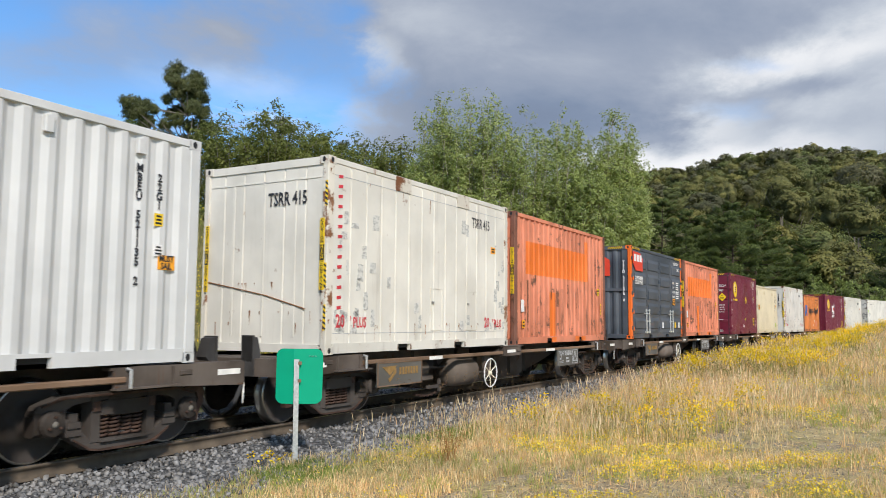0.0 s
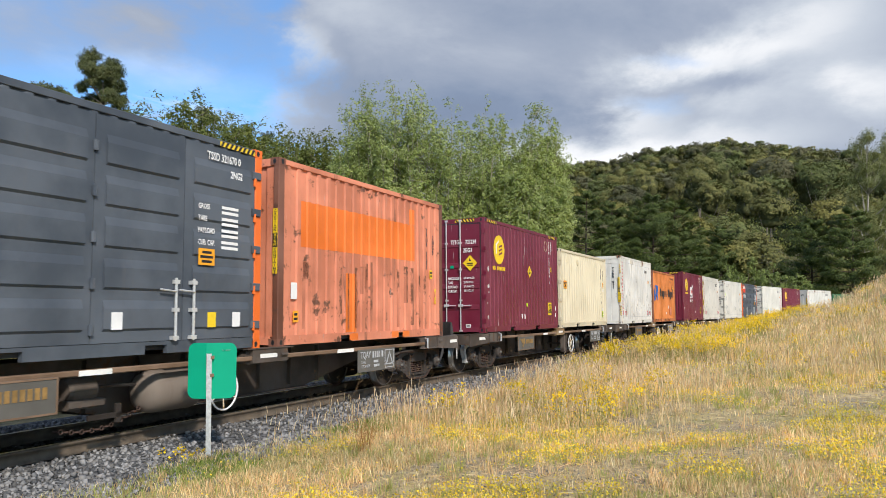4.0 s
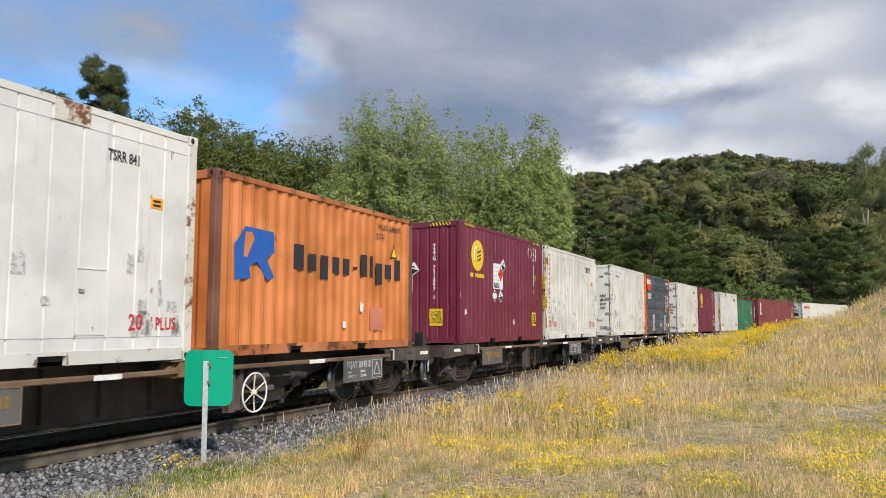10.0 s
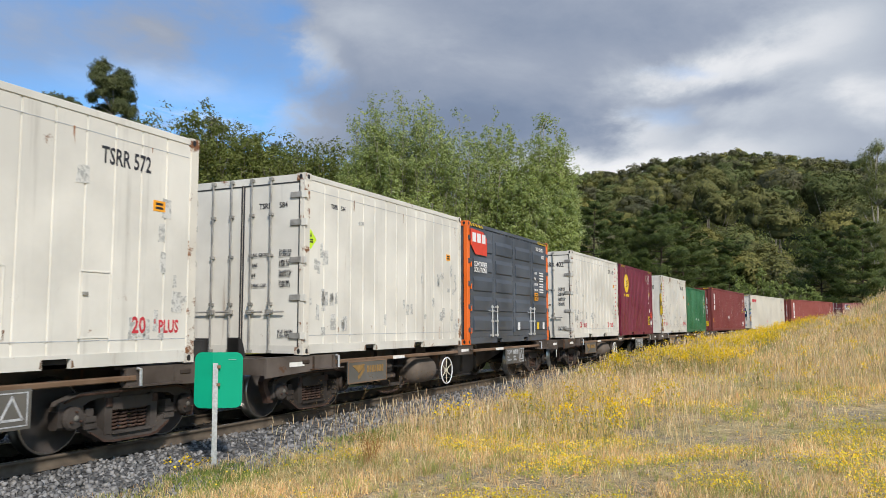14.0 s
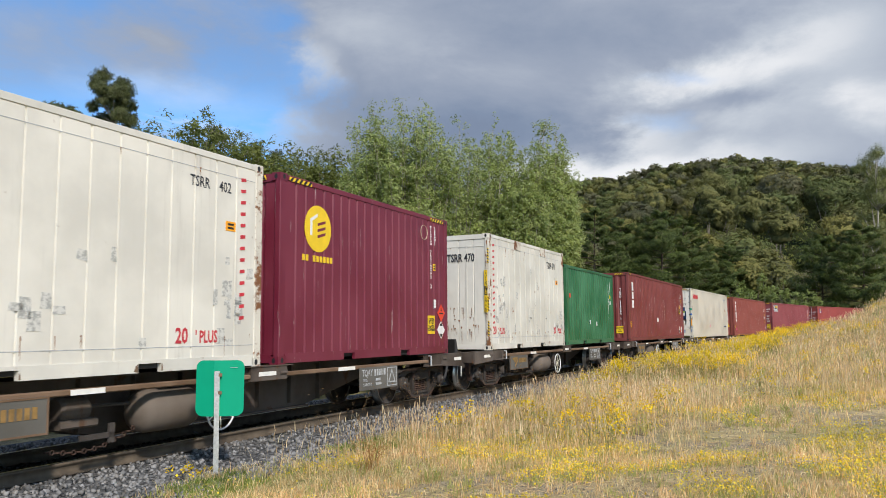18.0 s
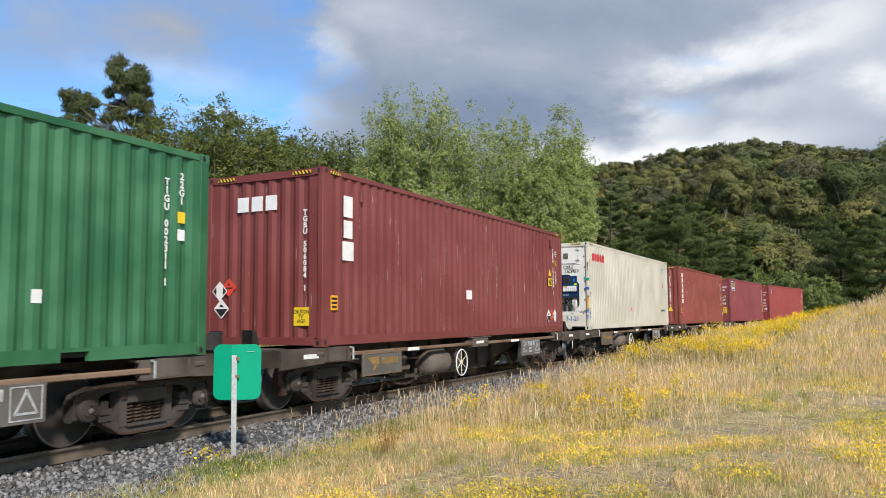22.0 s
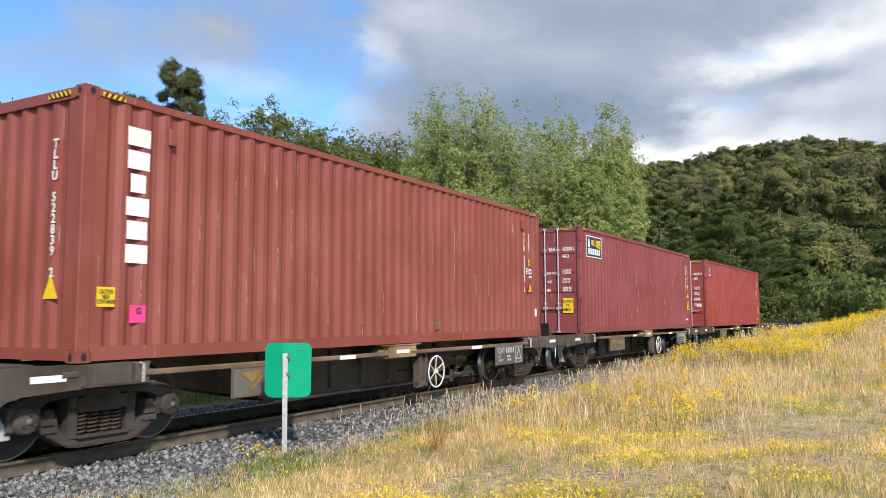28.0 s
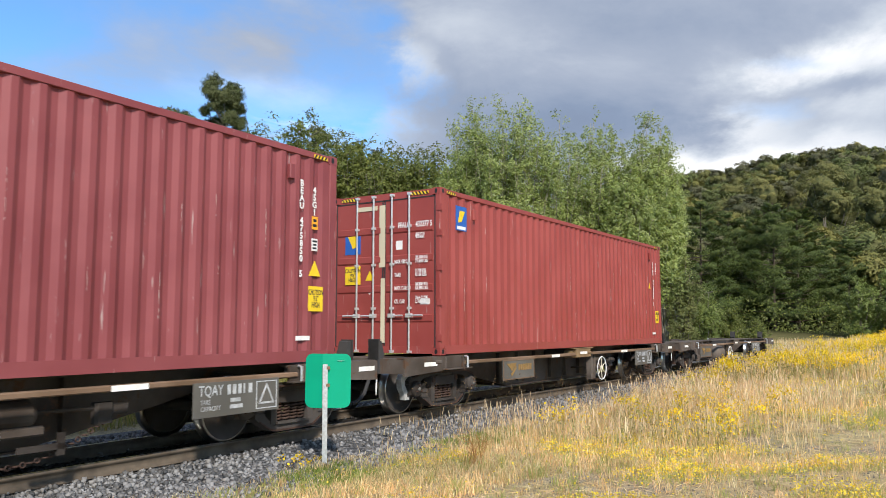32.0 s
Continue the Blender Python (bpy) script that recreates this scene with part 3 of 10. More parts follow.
def soil_mat():
    m, add = material("dry_grass_ground")
    v = add("ShaderNodeTexCoord").outputs["Object"]
    a, b, c3 = noise_tex(add, v, 0.28, 5), noise_tex(add, v, 3.5, 8, 0.7), noise_tex(add, v, 0.02, 4)
    c = mix(add, band(add, b, 0.3, 0.72), (0.34, 0.27, 0.16, 1), (0.66, 0.53, 0.31, 1))
    c = mix(add, band(add, a, 0.48, 0.66, 0.0, 0.65), c, (0.24, 0.25, 0.085, 1))
    grit = noise_tex(add, v, 38.0, 5, 0.7)
    stony = mix(add, band(add, grit, 0.36, 0.62), (0.19, 0.160, 0.115, 1), (0.45, 0.385, 0.29, 1))
    c = mix(add, band(add, noise_tex(add, v, 0.7, 6), 0.52, 0.64, 0.0, 0.85), c, stony)
    c = mix(add, 1.0, c, mix(add, band(add, grit, 0.3, 0.7), (0.72, 0.72, 0.72, 1), (1.2, 1.2, 1.2, 1)), "MULTIPLY")
    beyond = add("ShaderNodeSeparateXYZ", ins={0: v})
    bank = add("ShaderNodeMath", operation="MULTIPLY_ADD", ins={0: beyond.outputs[0], 1: 0.12, 2: beyond.outputs[1]}).outputs[0]
    c = mix(add, band(add, bank, 12.5, 14.0, 0.0, 0.85), c, mix(add, band(add, b, 0.3, 0.7), (0.10, 0.10, 0.035, 1), (0.22, 0.19, 0.075, 1)))
    far = add("ShaderNodeVectorMath", operation="LENGTH", ins={0: v}).outputs[1]
    wood = mix(add, band(add, c3, 0.35, 0.65), (0.030, 0.036, 0.016, 1), (0.055, 0.055, 0.022, 1))
    c = mix(add, band(add, far, 70.0, 120.0), c, wood)
    finish(add, c, 1.0, 0.0, b, 0.9, 0.08, 0.0)
    return m


RAIL, BALLAST, SOIL, SCUFF = rail_mat(), ballast_mat(), soil_mat(), scuff_mat()
BALLAST_BED = bed_mat()
# greasy stone, with the shade under the train put into its colour
OILY_SHADE = plain("oily_shaded_ballast", (0.022, 0.020, 0.018), 0.7, 0.0, 0.45, 9.0, 0.4, 0.4)
STRAW = island("dry_grass_blades", [(0.700, 0.509, 0.258), (0.820, 0.657, 0.381), (0.400, 0.270, 0.134), (0.880, 0.763, 0.493), (0.350, 0.297, 0.123), (0.680, 0.456, 0.246), (0.500, 0.329, 0.179)], 0.55, 0.3, 0.5, gain=1.34)
GRASS = island("green_grass_blades", [(0.30, 0.34, 0.09), (0.40, 0.42, 0.13), (0.52, 0.50, 0.20), (0.36, 0.40, 0.11)], 0.6, 0.25, 0.5, gain=1.15)
BANK_GRASS = island("bank_grass_blades", [(0.263, 0.245, 0.072), (0.385, 0.333, 0.112), (0.193, 0.219, 0.056), (0.525, 0.420, 0.176)], 0.6, 0.25, 0.4)
BANK_GREEN = island("bank_green_blades", [(0.160, 0.200, 0.049), (0.240, 0.272, 0.070), (0.320, 0.320, 0.098)], 0.6, 0.25, 0.4)
SEED = island("seed_heads", [(0.58, 0.40, 0.26), (0.68, 0.50, 0.32), (0.48, 0.32, 0.19)], 0.7, 0.2, 0.3)
GOLD = island("golden_petals", [(0.90, 0.62, 0.015), (0.94, 0.72, 0.04), (0.84, 0.53, 0.010)], 0.6, 0.2, 0.3)
DRY_BROWN = island("brown_stalks", [(0.16, 0.10, 0.05), (0.24, 0.16, 0.08), (0.11, 0.07, 0.04)], 0.7, 0.2, 0.2)
PETAL = island("yellow_petals", [(0.90, 0.66, 0.04), (0.94, 0.76, 0.10), (0.86, 0.58, 0.02)], 0.6, 0.2, 0.3)
STALK = island("green_stalks", [(0.26, 0.27, 0.08), (0.36, 0.33, 0.12), (0.46, 0.36, 0.17)], 0.6, 0.25, 0.3)
SEED_PALE = island("pale_seed_heads", [(0.82, 0.66, 0.42), (0.90, 0.76, 0.52), (0.70, 0.52, 0.32)], 0.6, 0.25, 0.4)
WILLOW_LEAF = island("willow_leaves", [(0.322, 0.390, 0.106), (0.392, 0.458, 0.146), (0.456, 0.512, 0.205), (0.253, 0.322, 0.088), (0.490, 0.547, 0.275)], 0.5, 0.35, 0.5)
GUM_LEAF = island("gum_leaves", [(0.102, 0.123, 0.044), (0.142, 0.159, 0.057), (0.077, 0.097, 0.035), (0.181, 0.187, 0.071)], 0.5, 0.35, 0.3)
SHRUB_LEAF = island("shrub_leaves", [(0.119, 0.142, 0.032), (0.166, 0.195, 0.046), (0.223, 0.247, 0.063), (0.090, 0.112, 0.027)], 0.5, 0.3, 0.35)
DROOP_LEAF = island("drooping_gum_leaves", [(0.16, 0.185, 0.060), (0.21, 0.235, 0.080), (0.26, 0.27, 0.10), (0.12, 0.14, 0.045)], 0.5, 0.35, 0.35)
BUSH_LEAF = island("bush_leaves", [(0.185, 0.238, 0.062), (0.235, 0.292, 0.080), (0.290, 0.345, 0.105), (0.145, 0.190, 0.048)], 0.5, 0.35, 0.4)
PINE_LEAF = island("pine_needles", [(0.043, 0.068, 0.017), (0.072, 0.103, 0.022), (0.128, 0.162, 0.032), (0.031, 0.052, 0.014)], 0.55, 0.3, 0.2)
FAR_TONES = [island("forest_leaves_" + n_, cols, 0.6, 0.25, 0.2, 0.055, 0.16) for n_, cols in (
    ("olive", [(0.148, 0.150, 0.046), (0.189, 0.186, 0.059), (0.230, 0.215, 0.073), (0.115, 0.127, 0.040)]),
    ("yellow", [(0.202, 0.191, 0.049), (0.249, 0.230, 0.064), (0.290, 0.256, 0.079), (0.161, 0.161, 0.044)]),
    ("green", [(0.111, 0.135, 0.044), (0.145, 0.168, 0.054), (0.178, 0.197, 0.064), (0.083, 0.108, 0.034)]),
    ("grey", [(0.111, 0.114, 0.059), (0.141, 0.137, 0.073), (0.170, 0.160, 0.085), (0.090, 0.094, 0.049)]))]


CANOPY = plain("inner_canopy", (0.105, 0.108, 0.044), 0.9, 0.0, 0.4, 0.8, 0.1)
BARK = plain("grey_bark", (0.20, 0.175, 0.15), 0.85, 0.0, 0.4, 5.0, 0.2, 0.4)
PINE_BARK = plain("dark_pine_bark", (0.085, 0.065, 0.05), 0.9, 0.0, 0.4, 5.0, 0.2, 0.4)
WILLOW_BARK = plain("willow_bark", (0.30, 0.27, 0.21), 0.85, 0.0, 0.35, 5.0, 0.2, 0.3)
PALE_BARK = plain("pale_bark", (0.36, 0.33, 0.28), 0.8, 0.0, 0.3, 5.0, 0.2, 0.3)

# ---- ground, track ----
def spread(pairs):
    """Grid lines whose spacing grows outward: (start, end, step) stretches."""
    out = []
    for a, b, step in pairs:
        out += list(np.arange(a, b - step * 0.5, step))
    return np.array(out + [pairs[-1][1]])


def build_ground():
    xs = spread([(-2500, -500, 250), (-500, -100, 40), (-100, -10, 6), (-10, 2, 1.5), (2, 40, 0.4), (40, 70, 1.0), (70, 130, 3.0), (130, 500, 12), (500, 900, 40), (900, 2500, 200)])
    ys = spread([(-2500, -500, 250), (-500, -100, 50), (-100, -24, 6), (-24, -12, 1.0), (-12, 26, 0.4), (26, 60, 1.5), (60, 140, 4.0), (140, 500, 14), (500, 900, 40), (900, 2500, 200)])
    X, Y = np.meshgrid(xs, ys)
    Z = ground_z(X, Y)
    n, m = X.shape
    idx = np.arange(n * m).reshape(n, m)
    f = np.stack([idx[:-1, :-1], idx[:-1, 1:], idx[1:, 1:], idx[1:, :-1]], -1).reshape(-1, 4)
    me = fast_mesh("ground", np.stack([X, Y, Z], -1).reshape(-1, 3), f, SOIL, True)
    tagged(new("ground", me), "dry grass verge, railway bank and wooded hills", "ground", kind="structure")


def sweep(name, profile, mat, s0, s1, step, label, category, kind="structure"):
    """A cross-section (sideways, height) drawn along the line."""
    ss = np.arange(s0, s1 + 0.01, step)
    v = np.array([on_line(s, la, z) for s in ss for la, z in profile])
    k = len(profile)
    f = [(i * k + j, i * k + (j + 1) % k, (i + 1) * k + (j + 1) % k, (i + 1) * k + j) for i in range(len(ss) - 1) for j in range(k)]
    me = fast_mesh(name, v, np.array(f)[:, ::-1], mat)
    return tagged(new(name, me), label, category, kind=kind)


def build_track():
    rail = [(-0.066, -0.15), (0.066, -0.15), (0.066, -0.138), (0.012, -0.118), (0.012, -0.04), (0.035, -0.03), (0.035, -0.004), (0.028, 0.0), (-0.028, 0.0), (-0.035, -0.004), (-0.035, -0.03), (-0.012, -0.04), (-0.012, -0.118), (-0.066, -0.138)]
    for side in (-0.57, 0.57):
        sweep("rail", [(side + a, b) for a, b in rail], RAIL, -30, 240, 1.0, "rusty steel running rail on a ballast bed", "rail")
        sweep("rail_head", [(side - 0.024, 0.0008), (side + 0.024, 0.0008), (side + 0.024, 0.004), (side - 0.024, 0.004)], TREAD, -30, 240, 1.0, "polished running surface of the rail", "rail")
    prof = [(-2.6, -0.75), (-1.95, -0.235), (-1.5, -0.175), (-0.9, -0.155), (-0.3, -0.175), (0.3, -0.175), (0.9, -0.155), (1.5, -0.175), (2.2, -0.24), (3.2, -0.33), (4.0, -0.85)]
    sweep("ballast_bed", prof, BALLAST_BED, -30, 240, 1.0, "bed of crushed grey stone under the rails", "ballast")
    sweep("oily_bed", [(-0.50, -0.30), (-0.50, -0.158), (-0.30, -0.165), (0.30, -0.165), (0.50, -0.158), (0.50, -0.30)], OILY_SHADE, -30, 240, 1.0, "ballast between the rails, black with grease, brake dust and painted-in train shade", "ballast")
    # loose stones, dense where the line passes the camera
    rng = np.random.default_rng(5)
    n = 34000
    s = 2.5 + 52 * rng.random(n) ** 2.0
    lat = -2.2 + 4.9 * rng.random(n) ** 1.5
    stray = rng.random(n) < 0.16
    lat = np.where(stray, -1.85 - 0.75 * rng.random(n) ** 1.6, lat)
    s = np.where(stray, 2.5 + 30 * rng.random(n) ** 1.5, s)
    a = np.interp(s, RUN, TURN)
    top = np.interp(lat, [p[0] for p in prof], [p[1] for p in prof]) + GRADE * s + 0.012 * rng.standard_normal(n)
    c = np.stack([np.interp(s, RUN, LINE_X) + lat * np.sin(a), np.interp(s, RUN, LINE_Y) + lat * np.cos(a), top], -1)
    c[:, 2] = np.where(stray, np.maximum(top - 0.004 * rng.random(n), ground_z(c[:, 0], c[:, 1]) + 0.006), top)
    size = (0.013 + 0.015 * rng.random(n)) * (1 + s / 70)
    base = np.array([(x, y, z) for x in (-1, 1) for y in (-1, 1) for z in (-1, 1)], float)
    corner = base[None] * (0.55 + 0.45 * rng.random((n, 8, 3))) * size[:, None, None] * (0.75 + 0.6 * rng.random((n, 1, 3)))
    q = rng.standard_normal((n, 4))
    q /= np.linalg.norm(q, axis=1)[:, None]
    w, x, y, z = q.T
    rot = np.stack([1 - 2 * (y * y + z * z), 2 * (x * y - z * w), 2 * (x * z + y * w), 2 * (x * y + z * w), 1 - 2 * (x * x + z * z), 2 * (y * z - x * w), 2 * (x * z - y * w), 2 * (y * z + x * w), 1 - 2 * (x * x + y * y)], -1).reshape(n, 3, 3)
    v = np.einsum("nij,nkj->nki", rot, corner) + c[:, None]
    quads = np.array([(0, 1, 3, 2), (4, 6, 7, 5), (0, 4, 5, 1), (2, 3, 7, 6), (0, 2, 6, 4), (1, 5, 7, 3)])
    f = (quads[None] + 8 * np.arange(n)[:, None, None]).reshape(-1, 4)
    # stones between the rails get the same colour, darkened for train shade
    under_train = np.repeat((np.abs(lat) < 0.52).astype(int), 6)
    tagged(new("ballast_stones", fast_mesh("ballast_stones", v.reshape(-1, 3), f, [BALLAST, OILY_SHADE], False, under_train)), "loose crushed grey ballast stones beside the rails", "ballast", kind="stuff")


build_ground()
build_track()

# ---- wagons ----
BOGIE_X, AXLE, WHEEL_R = 5.55, 0.885, 0.42


def letters(name, text, size, mat, parent, at, bold=0.0, squeeze=1.0, spacing=1.0, align="CENTER", label=""):
    """Lettering as a flat mesh; it lies in its own x and y."""
    cu = bpy.data.curves.new("lettering", "FONT")
    cu.body, cu.size, cu.align_x, cu.align_y, cu.offset, cu.extrude = text, size, align, "CENTER", bold, 0.0015
    cu.resolution_u, cu.space_character = 2, spacing
    if "\n" in text:
        cu.space_line = 0.82
    tmp = bpy.data.objects.new("lettering", cu)
    me = bpy.data.meshes.new_from_object(tmp)
    bpy.data.objects.remove(tmp)
    bpy.data.curves.remove(cu)
    me.transform(Matrix.Diagonal((squeeze, 1, 1, 1)))
    me.materials.clear()
    me.materials.append(mat)
    return part(name, me, mat, parent, label, at)


def on_side(x, z, y=-1.225):
    """A pose on the side that faces the camera: x along the train, z up."""
    return pose(x, y, z, 90, 0, 0)


def on_end(y, z, x):
    """A pose on the end that faces down the line."""
    return pose(x, y, z, 90, 0, -90)


def wheelset(parent, x):
    g = Geo()
    for sgn in (-1, 1):
        y = 0.57 * sgn
        g.slot = 1
        g.lathe([(WHEEL_R - 0.022, y + sgn * 0.062), (WHEEL_R - 0.004, y + sgn * 0.062), (WHEEL_R, y + sgn * 0.05), (WHEEL_R + 0.006, y - sgn * 0.03), (WHEEL_R + 0.03, y - sgn * 0.045), (WHEEL_R + 0.03, y - sgn * 0.065), (WHEEL_R - 0.04, y - sgn * 0.07)], (0, 0, 0), "y", 30)
        g.slot = 0
        g.lathe([(WHEEL_R - 0.022, y + sgn * 0.062), (WHEEL_R - 0.075, y + sgn * 0.040), (0.25, y + sgn * 0.012), (0.15, y + sgn * 0.022), (0.125, y + sgn * 0.085), (0.085, y + sgn * 0.10), (0.0, y + sgn * 0.10)], (0, 0, 0), "y", 30)
        g.lathe([(WHEEL_R - 0.04, y - sgn * 0.07), (0.2, y - sgn * 0.02), (0.1, y - sgn * 0.08), (0.07, y - sgn * 0.1)], (0, 0, 0), "y", 24)
    g.lathe([(0.075, -0.95), (0.075, 0.95)], (0, 0, 0), "y", 16)
    ob = part("wheelset", g, [WHEEL_DARK, TREAD], parent, "dark steel wheels with polished flanges", pose(x, 0, WHEEL_R), True)
    return ob


def build_bogie(parent, bx, pale):
    bolster = Geo().box(-0.22, 0.22, -0.95, 0.95, 0.44, 0.64, 0.03)
    bolster.box(-0.32, 0.32, -0.35, 0.35, 0.62, 0.74)
    bogie = part("bogie", bolster, BOGIE, parent, "cast steel freight bogie, brown with brake dust", pose(bx, 0, 0))
    for sgn in (-1, 1):
        y0, y1 = (0.80 * sgn, 0.94 * sgn)
        lo, hi = min(y0, y1), max(y0, y1)
        frame_ = Geo()
        # arched upper chord, sagging lower chord, columns
        upper = [(-1.06, 0.50), (-1.02, 0.60), (-0.78, 0.68), (-0.45, 0.70), (0.45, 0.70), (0.78, 0.68), (1.02, 0.60), (1.06, 0.50), (0.98, 0.44), (0.80, 0.50), (0.62, 0.585), (0.40, 0.61), (-0.40, 0.61), (-0.62, 0.585), (-0.80, 0.50), (-0.98, 0.44)]
        frame_.prism(upper, "y", lo, hi)
        lower = [(-0.80, 0.50), (-0.66, 0.43), (-0.44, 0.235), (-0.33, 0.17), (0.33, 0.17), (0.44, 0.235), (0.66, 0.43), (0.80, 0.50), (0.80, 0.38), (0.62, 0.22), (0.42, 0.105), (0.30, 0.085), (-0.30, 0.085), (-0.42, 0.105), (-0.62, 0.22), (-0.80, 0.38)]
        frame_.prism(lower, "y", lo, hi)
        for cx in (-0.36, 0.36):
            frame_.box(cx - 0.055, cx + 0.055, lo - 0.01, hi + 0.01, 0.18, 0.64)
        for cx in (-0.62, 0.62):
            frame_.box(cx - 0.09, cx + 0.09, lo - 0.02, hi + 0.02, 0.27, 0.33)
            frame_.box(cx - 0.075, cx + 0.075, lo - 0.025, hi + 0.025, 0.35, 0.41)
            frame_.box(cx - 0.05, cx + 0.05, lo, hi, 0.41, 0.50)
        frame_.box(-0.31, 0.31, lo - 0.04, hi + 0.04, 0.175, 0.205)
        frame_.box(-0.31, 0.31, lo - 0.03, hi + 0.03, 0.455, 0.60)
        part("side_frame", frame_, BOGIE, bogie)
        # raised rims of the casting and the wedge covers
        rim = Geo()
        out_y = sorted((0.94 * sgn, 0.965 * sgn))
        rim.prism([(-0.98, 0.60), (-0.76, 0.675), (0.76, 0.675), (0.98, 0.60), (0.98, 0.585), (0.74, 0.65), (-0.74, 0.65), (-0.98, 0.585)], "y", *out_y)
        part("frame_rim", rim, SPRING, bogie)
        rim = Geo().prism([(-0.62, 0.24), (-0.42, 0.125), (-0.30, 0.105), (0.30, 0.105), (0.42, 0.125), (0.62, 0.24), (0.61, 0.215), (0.42, 0.10), (0.30, 0.083), (-0.30, 0.083), (-0.42, 0.10), (-0.61, 0.215)], "y", *out_y)
        part("frame_rim", rim, SPRING, bogie)
        for cx in (-0.36, 0.36):
            part("wedge_cover", Geo().box(cx - 0.045, cx + 0.045, *sorted((0.945 * sgn, 0.975 * sgn)), 0.50, 0.60, 0.01), SPRING, bogie)
        for cx in (-0.22, -0.07, 0.08, 0.22):
            coil = []
            for i in range(0, 43):
                a = 2 * math.pi * i / 7
                coil.append((cx + 0.058 * math.cos(a), 0.87 * sgn + 0.058 * math.sin(a), 0.205 + 0.25 * i / 42))
            part("coil_spring", Geo().tube(coil, 0.017, 4), SPRING, bogie, smooth=True)
        for ax in (-AXLE, AXLE):
            box = Geo().lathe([(0.0, sgn * 1.035), (0.045, sgn * 1.03), (0.115, sgn * 1.01), (0.135, sgn * 0.98), (0.135, sgn * 0.80)], (ax, 0, WHEEL_R), "y", 20)
            box.box(ax - 0.17, ax + 0.17, lo - 0.005, hi + 0.005, 0.30, 0.56, 0.03)
            cap = part("axle_box", box, BOGIE, bogie)
            bolt = Geo().lathe([(0.0, sgn * 1.055), (0.022, sgn * 1.05), (0.034, sgn * 1.036), (0.036, sgn * 1.02)], (ax, 0, WHEEL_R), "y", 12)
            part("end_cap", bolt, BOARD, bogie, "worn axle end cap", smooth=True)
            for q in range(3):
                a = radians(90 + 120 * q)
                bx_, bz_ = ax + 0.072 * math.cos(a), WHEEL_R + 0.072 * math.sin(a)
                part("cap_bolt", Geo().lathe([(0.0, sgn * 1.048), (0.014, sgn * 1.047), (0.016, sgn * 1.02)], (bx_, 0, bz_), "y", 6), SPRING, bogie)
    out_ = -1 if bx < 0 else 1
    arm = [(0.04, 0.74), (0.16, 0.76), (0.30, 0.70), (0.37, 0.58), (0.34, 0.44), (0.27, 0.34), (0.25, 0.25), (0.13, 0.25), (0.14, 0.34), (0.21, 0.42), (0.26, 0.50), (0.24, 0.58), (0.16, 0.62), (0.06, 0.63)]
    g = Geo().prism([(out_ * (AXLE + a - 0.02), z) for a, z in arm][::out_], "y", -0.90, -0.80)
    part("brake_arm", g, PALE_STEEL if pale else SPRING, bogie, "pale worn steel brake arm" if pale else "curved brown brake arm")
    brake = Geo()
    for ax in (-0.40, 0.40):
        brake.tube([(ax, -0.75, 0.36), (ax, 0.75, 0.36)], 0.035, 8)
        for sgn in (-1, 1):
            brake.box(ax - 0.03 + 0.03 * (1 if ax > 0 else -1), ax + 0.06 * (1 if ax > 0 else -1) + 0.03, sgn * 0.57 - 0.04, sgn * 0.57 + 0.04, 0.26, 0.50)
    part("brake_beam", brake, UNDER, bogie)
    return bogie, [wheelset(bogie, -AXLE), wheelset(bogie, AXLE)]


